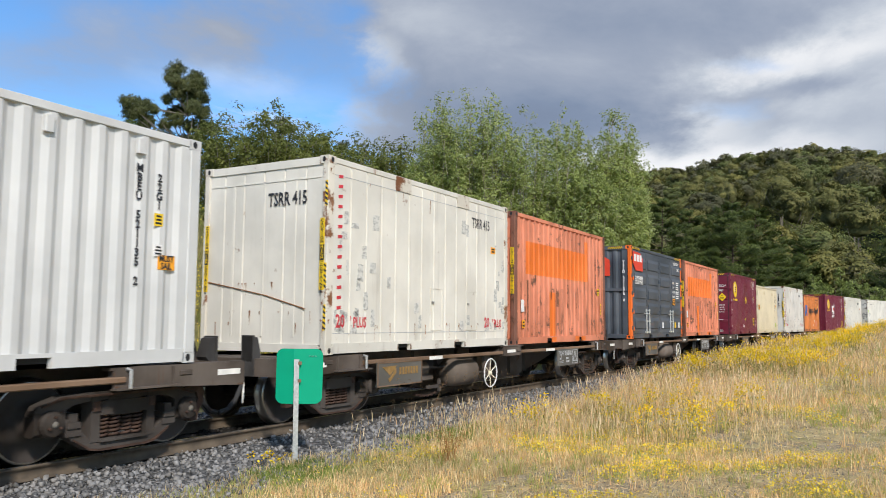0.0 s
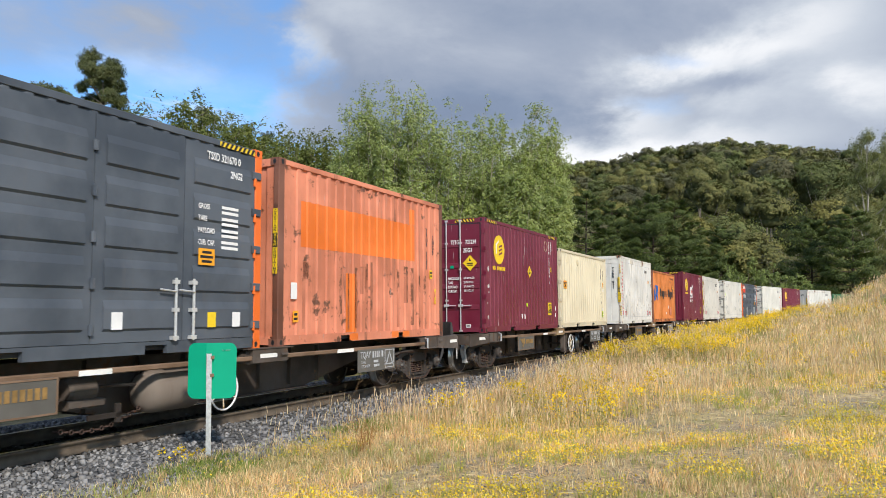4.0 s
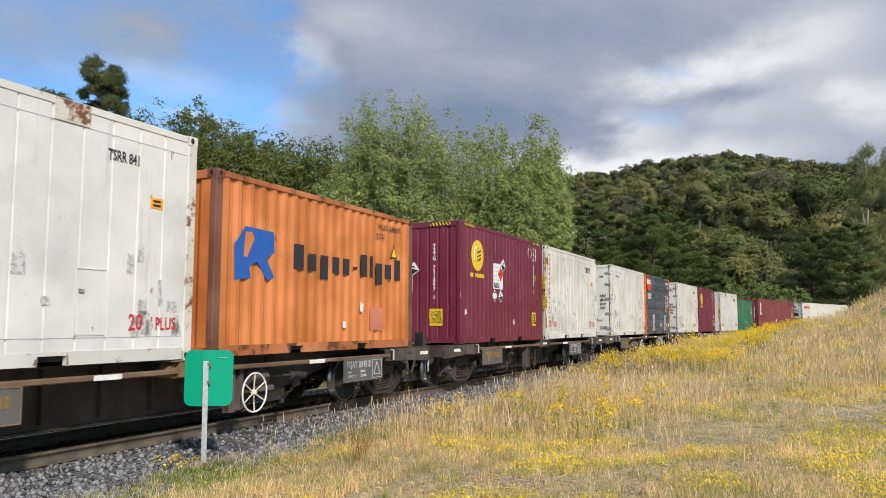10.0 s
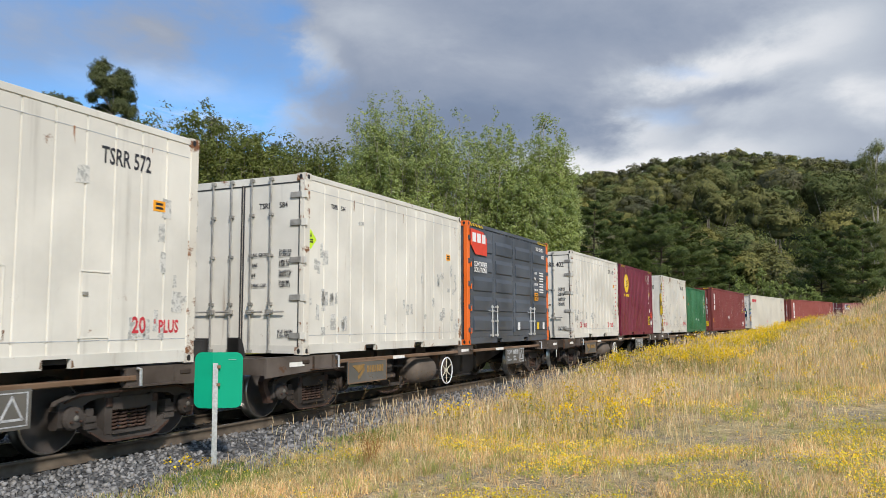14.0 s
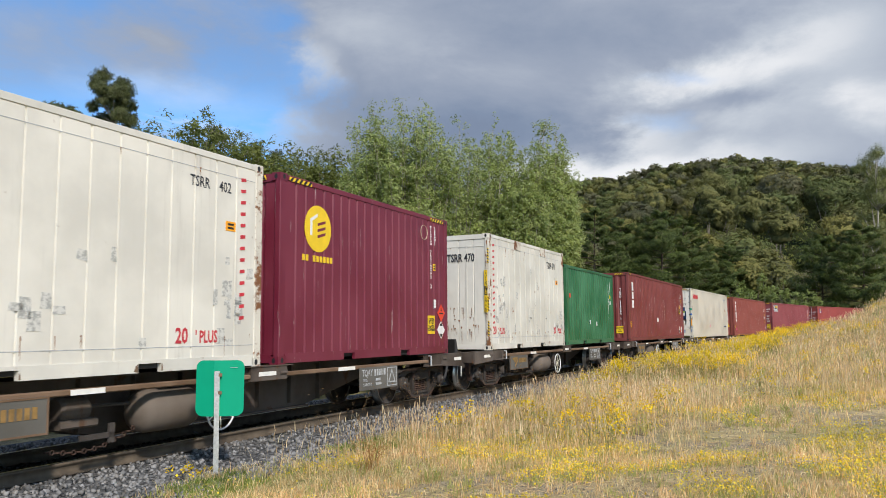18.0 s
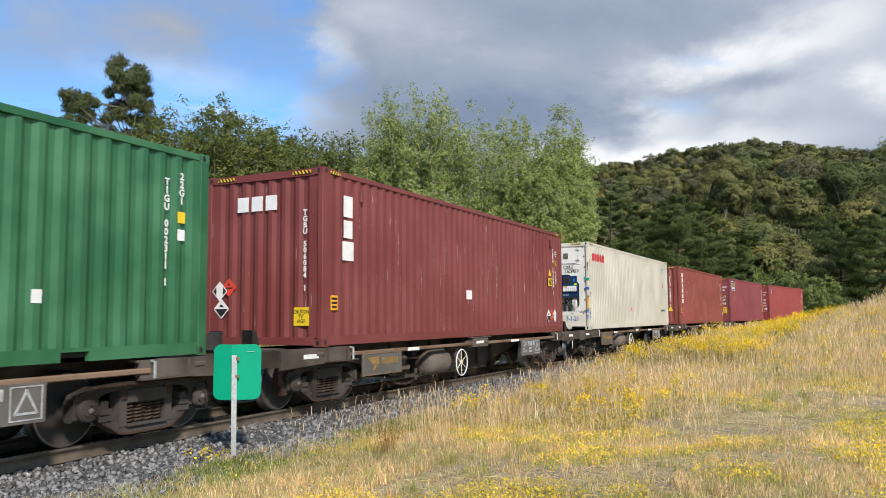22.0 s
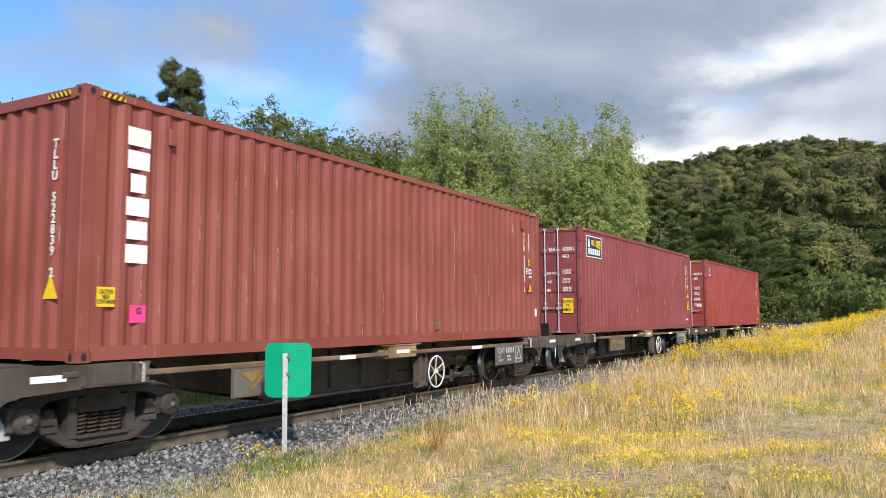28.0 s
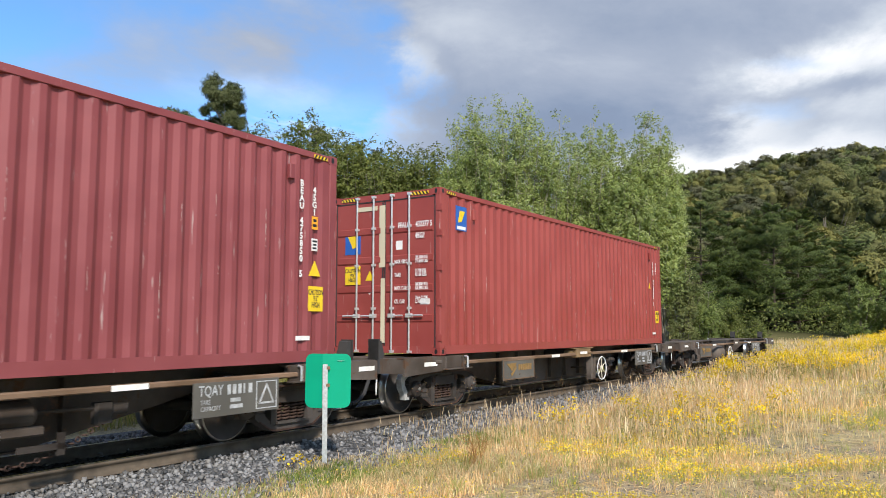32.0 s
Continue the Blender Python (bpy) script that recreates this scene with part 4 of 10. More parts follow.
def build_wagon(kind):
    """A flat wagon; kind "b" has its hand brake and boards farther to the front."""
    back = kind in "bc"
    w = tagged(new("container_wagon"), "flat container wagon, dark brown with rust and brake dust", "rail wagon", "wagons of the freight train")
    # fish-bellied centre sill
    sill = [(-7.0, 0.70), (-4.6, 0.66), (-2.2, 0.20), (2.2, 0.20), (4.6, 0.66), (7.0, 0.74), (7.0, 0.93), (-7.0, 0.93)]
    g = Geo()
    for y in (-0.33, 0.33):
        g.prism(sill, "y", y - 0.012, y + 0.012)
    g.box(-7.0, 7.0, -0.42, 0.42, 0.91, 0.935)
    g.box(-2.2, 2.2, -0.42, 0.42, 0.185, 0.205)
    for x in np.arange(-2.55, 2.6, 0.85):
        g.box(x - 0.01, x + 0.01, -0.42, 0.42, 0.27, 0.91)
    part("centre_sill", g, WAGON, w)
    for sgn in (-1, 1):
        y = 1.20 * sgn
        rail_ = Geo().box(-5.3, 5.3, y - 0.05, y + 0.05, 0.795, 0.86, 0.012)
        part("side_rail", rail_, RUSTY, w, "thin rusty side rail")
        # end platforms over the bogies
        for e in (-1, 1):
            poly = [(-7.12 * e, 0.66), (-6.25 * e, 0.70), (-5.18 * e, 0.74), (-5.18 * e, 0.945), (-5.5 * e, 0.962), (-7.12 * e, 0.94)]
            pf = Geo().prism(poly[::e], "y", y - 0.02, y + 0.02)
            pf.box(min(-7.12 * e, -5.15 * e), max(-7.12 * e, -5.15 * e), min(y, y - 0.14 * sgn), max(y, y - 0.14 * sgn), 0.925, 0.955)
            plat = part("end_sill", pf, WAGON, w)
            for x0 in ((-6.38,) if e > 0 else (-6.85,)) if sgn < 0 else ():
                tape = Geo().box(x0 * e - 0.19, x0 * e + 0.19, y - 0.026, y - 0.0205, 0.80, 0.868)
                part("reflective_strip", tape, REFLECT, w, "grimy white reflective strip")
            rib = Geo()
            for x0 in (-5.95, -5.40):
                rib.box(x0 * e - 0.012, x0 * e + 0.012, min(y, y + 0.05 * sgn), max(y, y + 0.05 * sgn), 0.735, 0.94)
            rib.box(min(-6.02 * e, -5.15 * e), max(-6.02 * e, -5.15 * e), min(y, y + 0.10 * sgn), max(y, y + 0.10 * sgn), 0.725, 0.745)
            rib.box(-6.15 * e - 0.09, -6.15 * e + 0.09, min(y, y + 0.035 * sgn), max(y, y + 0.035 * sgn), 0.82, 0.90, 0.02)
            part("jacking_pad", rib, WAGON, w)
            step = Geo().tube([(-5.32 * e, y + 0.04 * sgn, 0.94), (-5.32 * e, y + 0.10 * sgn, 0.93), (-5.32 * e, y + 0.10 * sgn, 0.74)], 0.02, 6)
            part("grab_iron", step, STEEL, w, "worn white grab iron")
        # middle supports under the container ends
        mid = Geo().prism([(-0.62, 0.80), (-0.45, 0.945), (0.45, 0.945), (0.62, 0.80), (0.45, 0.745), (-0.45, 0.745)], "y", min(y, y - 0.2 * sgn), max(y, y - 0.2 * sgn))
        mid.box(-0.42, 0.42, y - 0.06, y + 0.06, 0.76, 0.955)
        mid.box(-0.56, 0.56, y - 0.075, y + 0.075, 0.957, 0.972)
        mid.tube([(0.24, y - 0.068, 0.855), (0.40, y - 0.068, 0.855)], 0.022, 8)
        part("middle_support", mid, TAN_RUST if kind == "a" else WAGON, w)
        if sgn < 0:
            for x0, x1, z in ((-0.25, 0.15, 0.855), (-3.40, -2.95, 0.828), (1.84, 2.37, 0.828)) if back else ((-0.2, 0.2, 0.855), (-1.75, -1.35, 0.828), (2.5, 2.95, 0.828)):
                part("reflective_strip", Geo().box(x0, x1, y - 0.066, y - 0.0605, z - 0.03, z + 0.03), REFLECT, w, "white reflective strip")
    for x in (-6.27, 0.0, 6.27):
        part("cross_bearer", Geo().box(x - 0.22, x + 0.22, -1.18, 1.18, 0.80, 0.925), UNDER, w)
    for e in (-1, 1):
        part("headstock", Geo().box(min(-7.12 * e, -6.95 * e), max(-7.12 * e, -6.95 * e), -1.18, 1.18, 0.70, 0.94), WAGON, w)
        for sgn in (-1, 1):
            part("deck_brace", Geo().prism([(-6.9 * e, 0.36 * sgn), (-5.2 * e, 1.10 * sgn), (-5.2 * e, 1.18 * sgn), (-6.9 * e, 0.48 * sgn)], "z", 0.85, 0.93), UNDER, w)
    for e in (-1, 1):
        for sgn in (-0.62, 0.62):
            st = Geo().prism([(-7.16 * e, 0.90), (-7.06 * e, 0.90), (-6.98 * e, 0.99), (-7.06 * e, 1.225), (-7.16 * e, 1.24)][::e], "y", sgn - 0.09, sgn + 0.09)
            st.box(*sorted((-7.16 * e, -7.13 * e)), sgn - 0.11, sgn + 0.11, 0.70, 1.255)
            part("end_stop", st, UNDER, w)
        cp = Geo().box(min(-7.5 * e, -7.05 * e), max(-7.5 * e, -7.05 * e), -0.09, 0.09, 0.60, 0.80, 0.02)
        cp.prism([(-7.49 * e, -0.16), (-7.30 * e, -0.19), (-7.22 * e, 0.0), (-7.30 * e, 0.17), (-7.40 * e, 0.16), (-7.44 * e, 0.02)], "z", 0.56, 0.84)
        part("coupler", cp, UNDER, w)
        hose = Geo().tube([(-7.04 * e, -0.46, 0.74), (-7.10 * e, -0.47, 0.56), (-7.20 * e, -0.47, 0.38), (-7.33 * e, -0.46, 0.27), (-7.482 * e, -0.45, 0.235)], 0.032, 8)
        part("brake_hose", hose, RUBBER, w)
        if e > 0:
            continue
        lever = Geo().tube([(-7.16 * e, -0.25, 0.70), (-7.18 * e, -1.05, 0.71), (-7.18 * e, -1.16, 0.67), (-7.16 * e, -1.17, 0.42)], 0.013, 8)
        part("uncoupling_lever", lever, REFLECT, w, "white bent uncoupling lever", smooth=True)
    # boards hung from the side rail
    logo = part("company_board", Geo().box(-3.96, -2.64, -1.275, -1.255, 0.43, 0.815), BOARD, w, "grimy grey board with a dull gold mark")
    g = Geo()
    for x0, x1, z0, z1 in ((-3.96, -2.64, 0.43, 0.45), (-3.96, -2.64, 0.795, 0.815), (-3.96, -3.94, 0.45, 0.795), (-2.66, -2.64, 0.45, 0.795)):
        g.box(x0, x1, -1.282, -1.2755, z0, z1)
    part("board_rim", g, RUSTY, logo)
    g = Geo().prism([(-3.84, 0.74), (-3.42, 0.75), (-3.47, 0.70), (-3.62, 0.60), (-3.70, 0.66)], "y", -1.281, -1.2755)
    g.prism([(-3.66, 0.55), (-3.60, 0.58), (-3.50, 0.67), (-3.46, 0.75), (-3.43, 0.64), (-3.63, 0.49)], "y", -1.284, -1.2812)
    part("mark", g, DULL_GOLD, logo)
    g = Geo()
    for i in range(7):
        x = -3.34 + i * 0.085
        g.box(x, x + 0.058, -1.281, -1.2755, 0.60, 0.72)
    part("word_print", g, DULL_GOLD, logo)
    num = part("number_board", Geo().box(3.55, 4.92, -1.275, -1.255, 0.42, 0.815), BOARD, w, "grey board with white number bars and a triangle")
    letters("lettering", "TQAY", 0.17, PRINT_GREY, num, on_side(3.80, 0.715, -1.279), 0.001, 0.80)
    letters("lettering", "TARE", 0.075, PRINT_GREY, num, on_side(3.72, 0.59, -1.279), 0.0, 0.85)
    letters("lettering", "CAPACITY", 0.075, PRINT_GREY, num, on_side(3.80, 0.515, -1.279), 0.0, 0.85)
    for i, wd in enumerate((0.07, 0.07, 0.07, 0.035, 0.08)):
        x = 4.05 + i * 0.085
        part("number_print", Geo().box(x, x + wd * 0.72, -1.281, -1.2755, 0.66, 0.775), PRINT_GREY, num)
    for z, q in ((0.570, 0.16), (0.495, 0.20)):
        part("weight_print", Geo().box(4.10, 4.10 + q, -1.281, -1.2755, z, z + 0.045), PRINT_GREY, num)
    g = Geo()
    for x0, x1, z0, z1 in ((4.52, 4.88, 0.775, 0.788), (4.52, 4.88, 0.45, 0.463), (4.52, 4.533, 0.463, 0.775), (4.867, 4.88, 0.463, 0.775)):
        g.box(x0, x1, -1.281, -1.2755, z0, z1)
    part("triangle_border", g, PRINT_GREY, num)
    g = Geo()
    for a, b in (((4.58, 0.52), (4.70, 0.74)), ((4.70, 0.74), (4.82, 0.52)), ((4.82, 0.52), (4.58, 0.52))):
        d = Vector((b[0] - a[0], b[1] - a[1])).normalized() * 0.012
        n = Vector((-d.y, d.x))
        g.prism([(a[0] - d.x + n.x, a[1] - d.y + n.y), (a[0] - d.x - n.x, a[1] - d.y - n.y), (b[0] + d.x - n.x, b[1] + d.y - n.y), (b[0] + d.x + n.x, b[1] + d.y + n.y)], "y", -1.281, -1.2755)
    part("triangle_mark", g, PRINT_GREY, num)
    if back:
        for ob in (logo, num):
            ob.location.x -= 1.03
    # hand brake
    hx, hz = (-1.04 if back else 1.10), 0.455
    post = Geo()
    if kind == "b":
        post.box(hx + 0.02, hx + 0.30, -1.12, -1.06, 0.36, 0.86, 0.01)
    else:
        post.box(hx - 0.42, hx - 0.30, -1.16, -1.04, 0.20, 0.86)
        post.box(hx - 0.20, hx - 0.12, -1.16, -1.04, 0.22, 0.80)
        post.box(hx - 0.42, hx - 0.12, -1.15, -1.05, 0.22, 0.30)
    post.tube([(hx, -1.25, hz), (hx, -0.45, hz)], 0.022, 8)
    part("brake_stand", post, WAGON, w)
    spokes = Geo()
    if kind == "c":
        # a bare cross of bars in place of the wheel
        for deg in (64, 154, 244, 334):
            a = radians(deg)
            spokes.tube([(hx, -1.25, hz), (hx + 0.27 * math.cos(a), -1.27, hz + 0.27 * math.sin(a))], 0.017, 8)
        spokes.tube([(hx, -1.26, hz), (hx + 0.02, -1.28, hz - 0.20)], 0.022, 8)
    else:
        wheel = Geo().ring((hx, -1.27, hz), 0.275, 0.013, "y", 32, 6)
        part("hand_wheel", wheel, PRINT_WHITE, w, "white spoked hand brake wheel", smooth=True)
        for k in range(6):
            a = math.pi * (k / 3 + 1 / 6)
            spokes.tube([(hx, -1.25, hz), (hx + 0.27 * math.cos(a), -1.27, hz + 0.27 * math.sin(a))], 0.009, 6)
    spokes.lathe([(0.0, -1.29), (0.035, -1.285), (0.04, -1.25), (0.04, -1.23)], (hx, 0, hz), "y", 12)
    part("spoke_star", spokes, SPRING if kind == "c" else WORN_WHITE, w, "bare crossed brake handle" if kind == "c" else "")
    tank = Geo().lathe([(0.0, -0.50), (0.14, -0.48), (0.23, -0.42), (0.265, -0.33), (0.27, 0.33), (0.24, 0.42), (0.14, 0.48), (0.0, 0.50)], (-1.70, -0.90, 0.50), "x", 28)
    if kind == "b":
        part("air_reservoir", tank, DUSTY, w, "dusty round air reservoir", smooth=True)
    gear = Geo().lathe([(0.0, -0.22), (0.13, -0.21), (0.15, -0.16), (0.15, 0.16), (0.10, 0.22), (0.0, 0.24)], (1.75, -0.78, 0.60), "x", 18)
    gear.box(1.5, 2.0, -0.95, -0.75, 0.40, 0.50, 0.02)
    shift = -4.75 if back else 0.0
    gear.v = [(x + shift, y, z) for x, y, z in gear.v]
    part("brake_cylinder", gear, WAGON, w)
    links = Geo()
    links.tube([(1.95, -0.80, 0.62), (2.75, -0.84, 0.60)], 0.022, 6)
    links.box(2.60, 2.82, -0.90, -0.78, 0.44, 0.66, 0.03)
    links.box(2.82, 3.0, -0.88, -0.82, 0.52, 0.64, 0.02)
    links.box(1.72, 2.2, -1.0, -0.97, 0.26, 0.32)
    links.box(2.12, 2.20, -1.0, -0.97, 0.20, 0.42)
    links.v = [(x + shift, y, z) for x, y, z in links.v]
    part("brake_linkage", links, BOGIE, w)
    chain = Geo()
    c0 = hx + 0.05 if not back else hx - 2.4
    for i in range(22):
        u = i / 21
        c = (c0 + 1.55 * u, -0.98 + 0.10 * u, 0.20 + 0.26 * u * u - 0.10 * math.sin(math.pi * u))
        chain.ring(c, 0.026, 0.008, "y" if i % 2 else "z", 8, 4)
    part("brake_chain", chain, SPRING, w, "rusty sagging chain")
    sets = []
    for bx in (-BOGIE_X, BOGIE_X):
        sets += build_bogie(w, bx, kind == "a")[1]
    return w


# ---- containers ----
def wave(length, pitch, flat_out, slope, flat_in, depth, margin):
    """Points (along, inward) of a corrugated sheet, centred."""
    n = max(1, int((length - 2 * margin) / pitch))
    x = -n * pitch / 2
    pts = [(-length / 2, 0.0)]
    for _ in range(n):
        pts += [(x + flat_out / 2, 0.0), (x + flat_out / 2 + slope, depth), (x + flat_out / 2 + slope + flat_in, depth), (x + flat_out / 2 + 2 * slope + flat_in, 0.0)]
        x += pitch
    pts.append((length / 2, 0.0))
    return pts


STYLE = {   # pitch, outer flat, slope, inner flat, depth
    "deep": (0.278, 0.072, 0.068, 0.070, 0.036),
    "crease": (0.262, 0.190, 0.020, 0.032, 0.022),
    "rib": (0.290, 0.085, 0.018, 0.169, 0.030),
    "panel": (0.410, 0.376, 0.008, 0.018, 0.016),
    "fine": (0.205, 0.185, 0.006, 0.008, 0.005),
}


def wall_sheet(length, z0, z1, style, thick=0.05):
    p, fo, sl, fi, d = STYLE[style]
    pts = wave(length, p, fo, sl, fi, d, 0.06)
    poly = pts + [(length / 2, thick), (-length / 2, thick)]
    return Geo().prism(poly, "z", z0, z1, caps=False)


def put_side(geo, y_face, sgn):
    """Lays a sheet drawn as (along, inward, z) on the side at y_face."""
    geo.v = [(x if sgn < 0 else -x, (y_face + y) if sgn < 0 else (y_face - y), z) for x, y, z in geo.v]
    return geo


def put_end(geo, x_face, sgn):
    geo.v = [((x_face + y) if sgn < 0 else (x_face - y), (-x if sgn < 0 else x), z) for x, y, z in geo.v]
    return geo


def pocket_rail(L, W, sgn, pockets, h=0.15):
    """Bottom side rail, cut by forklift pockets."""
    g = Geo()
    y0, y1 = (-W / 2, -W / 2 + 0.06) if sgn < 0 else (W / 2 - 0.06, W / 2)
    ends = [-L / 2 + 0.16]
    for c in pockets:
        ends += [c - 0.18, c + 0.18]
    ends.append(L / 2 - 0.16)
    for a, b in zip(ends[::2], ends[1::2]):
        g.box(a, b, y0, y1, 0.015, h)
    for c in pockets:
        g.box(c - 0.18, c + 0.18, y0, y1, h - 0.03, h)
    g.box(-L / 2 + 0.16, L / 2 - 0.16, min(y0, y0 + 0.012), y0 + 0.012 if sgn < 0 else y1, h, h + 0.012)
    return g


def casting(x, y, z, W=0.162, D=0.178, H=0.118):
    """Corner casting, a solid box; black ovals on the two outer faces paint the darkness of its holes."""
    sx, sy = (1 if x > 0 else -1), (1 if y > 0 else -1)
    g = Geo().box(min(x, x - sx * D), max(x, x - sx * D), min(y, y - sy * W), max(y, y - sy * W), z, z + H)
    g.slot = 1
    cx, cz = x - sx * 0.095, z + H / 2
    oval = [(cx + 0.034 * math.cos(a), cz + 0.042 * math.sin(a)) for a in np.linspace(0, 2 * math.pi, 13)[:-1]]
    g.prism(oval, "y", *sorted((y + sy * 0.0015, y - sy * 0.02)))
    cy = y - sy * 0.085
    oval = [(cy + 0.030 * math.cos(a), cz + 0.042 * math.sin(a)) for a in np.linspace(0, 2 * math.pi, 13)[:-1]]
    g.prism(oval, "x", *sorted((x + sx * 0.0015, x - sx * 0.02)))
    return g


def hazard(parent, x0, x1, z0, z1, y, n=7):
    """Black and yellow hazard band on the long side."""
    b = part("hazard_band", Geo().box(x0, x1, y - 0.003, y + 0.002, z0, z1), YELLOW, parent, "yellow and black hazard band")
    g = Geo()
    st = (x1 - x0) / n
    for i in range(n):
        a = x0 + i * st
        g.prism([(a, z0), (a + st * 0.5, z0), (min(a + st, x1), z1), (min(a + st * 0.5, x1), z1)], "y", y - 0.0052, y - 0.0032)
    part("hazard_pattern", g, BLACK, b)


def hazard_end(parent, y0, y1, z0, z1, x, n=7):
    b = part("hazard_band", Geo().box(x - 0.003, x + 0.002, y0, y1, z0, z1), YELLOW, parent, "yellow and black hazard band")
    g = Geo()
    st = (y1 - y0) / n
    for i in range(n):
        a = y0 + i * st
        g.prism([(a, z0), (a + st * 0.5, z0), (min(a + st, y1), z1), (min(a + st * 0.5, y1), z1)], "x", x - 0.0052, x - 0.0032)
    part("hazard_pattern", g, BLACK, b)


def sticker(parent, x, z, w, h, mat, y, lines=0, name="label", label="", ink=None):
    """A flat label on the near side, with bars for its small print."""
    b = part(name, Geo().box(x - w / 2, x + w / 2, y - 0.003, y + 0.002, z - h / 2, z + h / 2), mat, parent, label)
    if lines:
        g = Geo()
        st = h / (lines + 0.6)
        rr = random.Random(int((x + 9) * 1000) + lines)
        for i in range(lines):
            zz = z + h / 2 - st * (i + 0.8)
            ww = w * (0.55 + 0.3 * rr.random())
            g.box(x - ww / 2, x + ww / 2, y - 0.0052, y - 0.0032, zz - st * 0.28, zz + st * 0.28)
        part("small_print", g, ink or BLACK, b)
    return b


def caution(parent, x, z, w, h, y, words, mat=None, end=False):
    """A yellow label with its warning in black."""
    if end:
        b = end_sticker(parent, x, z, w, h, mat or YELLOW, y, 0, "caution_label", "yellow caution label")
        at = on_end(x, z, y - 0.005)
    else:
        b = sticker(parent, x, z, w, h, mat or YELLOW, y, 0, "caution_label", "yellow caution label")
        at = on_side(x, z, y - 0.005)
    n = len(words)
    letters("lettering", "\n".join(words), h / n * 0.92, PRINT_BLACK, b, at, 0.001, 0.72 * w / (h / n) / max(len(q) for q in words) / 0.42)
    return b


def end_sticker(parent, yy, z, w, h, mat, x, lines=0, name="label", label="", ink=None):
    b = part(name, Geo().box(x - 0.003, x + 0.002, yy - w / 2, yy + w / 2, z - h / 2, z + h / 2), mat, parent, label)
    if lines:
        g = Geo()
        st = h / (lines + 0.6)
        rr = random.Random(int((yy + 9) * 1000) + lines)
        for i in range(lines):
            zz = z + h / 2 - st * (i + 0.8)
            ww = w * (0.55 + 0.3 * rr.random())
            g.box(x - 0.0052, x - 0.0032, yy - ww / 2, yy + ww / 2, zz - st * 0.28, zz + st * 0.28)
        part("small_print", g, ink or BLACK, b)
    return b


def diamond(parent, x, z, r, mat, y, end=False, label="", ink=None):
    pts = [(x - r, z), (x, z - r), (x + r, z), (x, z + r)]
    ax = "x" if end else "y"
    b = part("hazard_diamond", Geo().prism(pts, ax, y - 0.003, y + 0.002), mat, parent, label)
    g = Geo()
    g.prism([(x - r * 0.16, z + r * 0.25), (x + r * 0.16, z + r * 0.25), (x + r * 0.05, z + r * 0.65)], ax, y - 0.0052, y - 0.0032)
    for k in (-0.05, -0.28):
        lo = (x - r * 0.4, z + r * k - r * 0.07)
        hi = (x + r * 0.4, z + r * k + r * 0.07)
        g.prism([lo, (hi[0], lo[1]), hi, (lo[0], hi[1])], ax, y - 0.0052, y - 0.0032)
    part("diamond_print", g, ink or BLACK, b)
    return b


def placard(parent, x, z, r, y, end=False, kind="barred", turn=0.0):
    """A square hazard label on its corner: black corners, a black lower half, or red."""
    ax = "x" if end else "y"
    c_, s_ = math.cos(radians(turn)), math.sin(radians(turn))

    def spun(pts):
        return [(x + a * c_ - b * s_, z + a * s_ + b * c_) for a, b in pts]
    b = part("hazard_diamond", Geo().prism(spun([(-r, 0), (0, -r), (r, 0), (0, r)]), ax, y - 0.003, y + 0.002), SIGNAL_RED if kind == "red" else PRINT_WHITE, parent, "red hazard diamond" if kind == "red" else "black and white hazard diamond")
    q = 0.86 * r
    if kind == "red":
        marks = [[(-0.16 * r, 0.20 * r), (0.16 * r, 0.20 * r), (0.03 * r, 0.62 * r)], [(-0.5 * r, -0.12 * r), (0.5 * r, -0.12 * r), (0.5 * r, 0.02 * r), (-0.5 * r, 0.02 * r)]]
    elif kind == "lower":
        marks = [[(-q, 0), (0, -q), (q, 0)], [(-0.3 * r, 0.16 * r), (0.25 * r, 0.22 * r), (0.1 * r, 0.45 * r), (-0.1 * r, 0.42 * r)]]
    else:
        marks = [[(-0.5 * q, 0.5 * q), (0.5 * q, 0.5 * q), (0, q)], [(-0.5 * q, -0.5 * q), (0, -q), (0.5 * q, -0.5 * q)]]
    for m in marks:
        part("diamond_print", Geo().prism(spun(m), ax, y - 0.0052, y - 0.0032), BLACK, b)
    return b


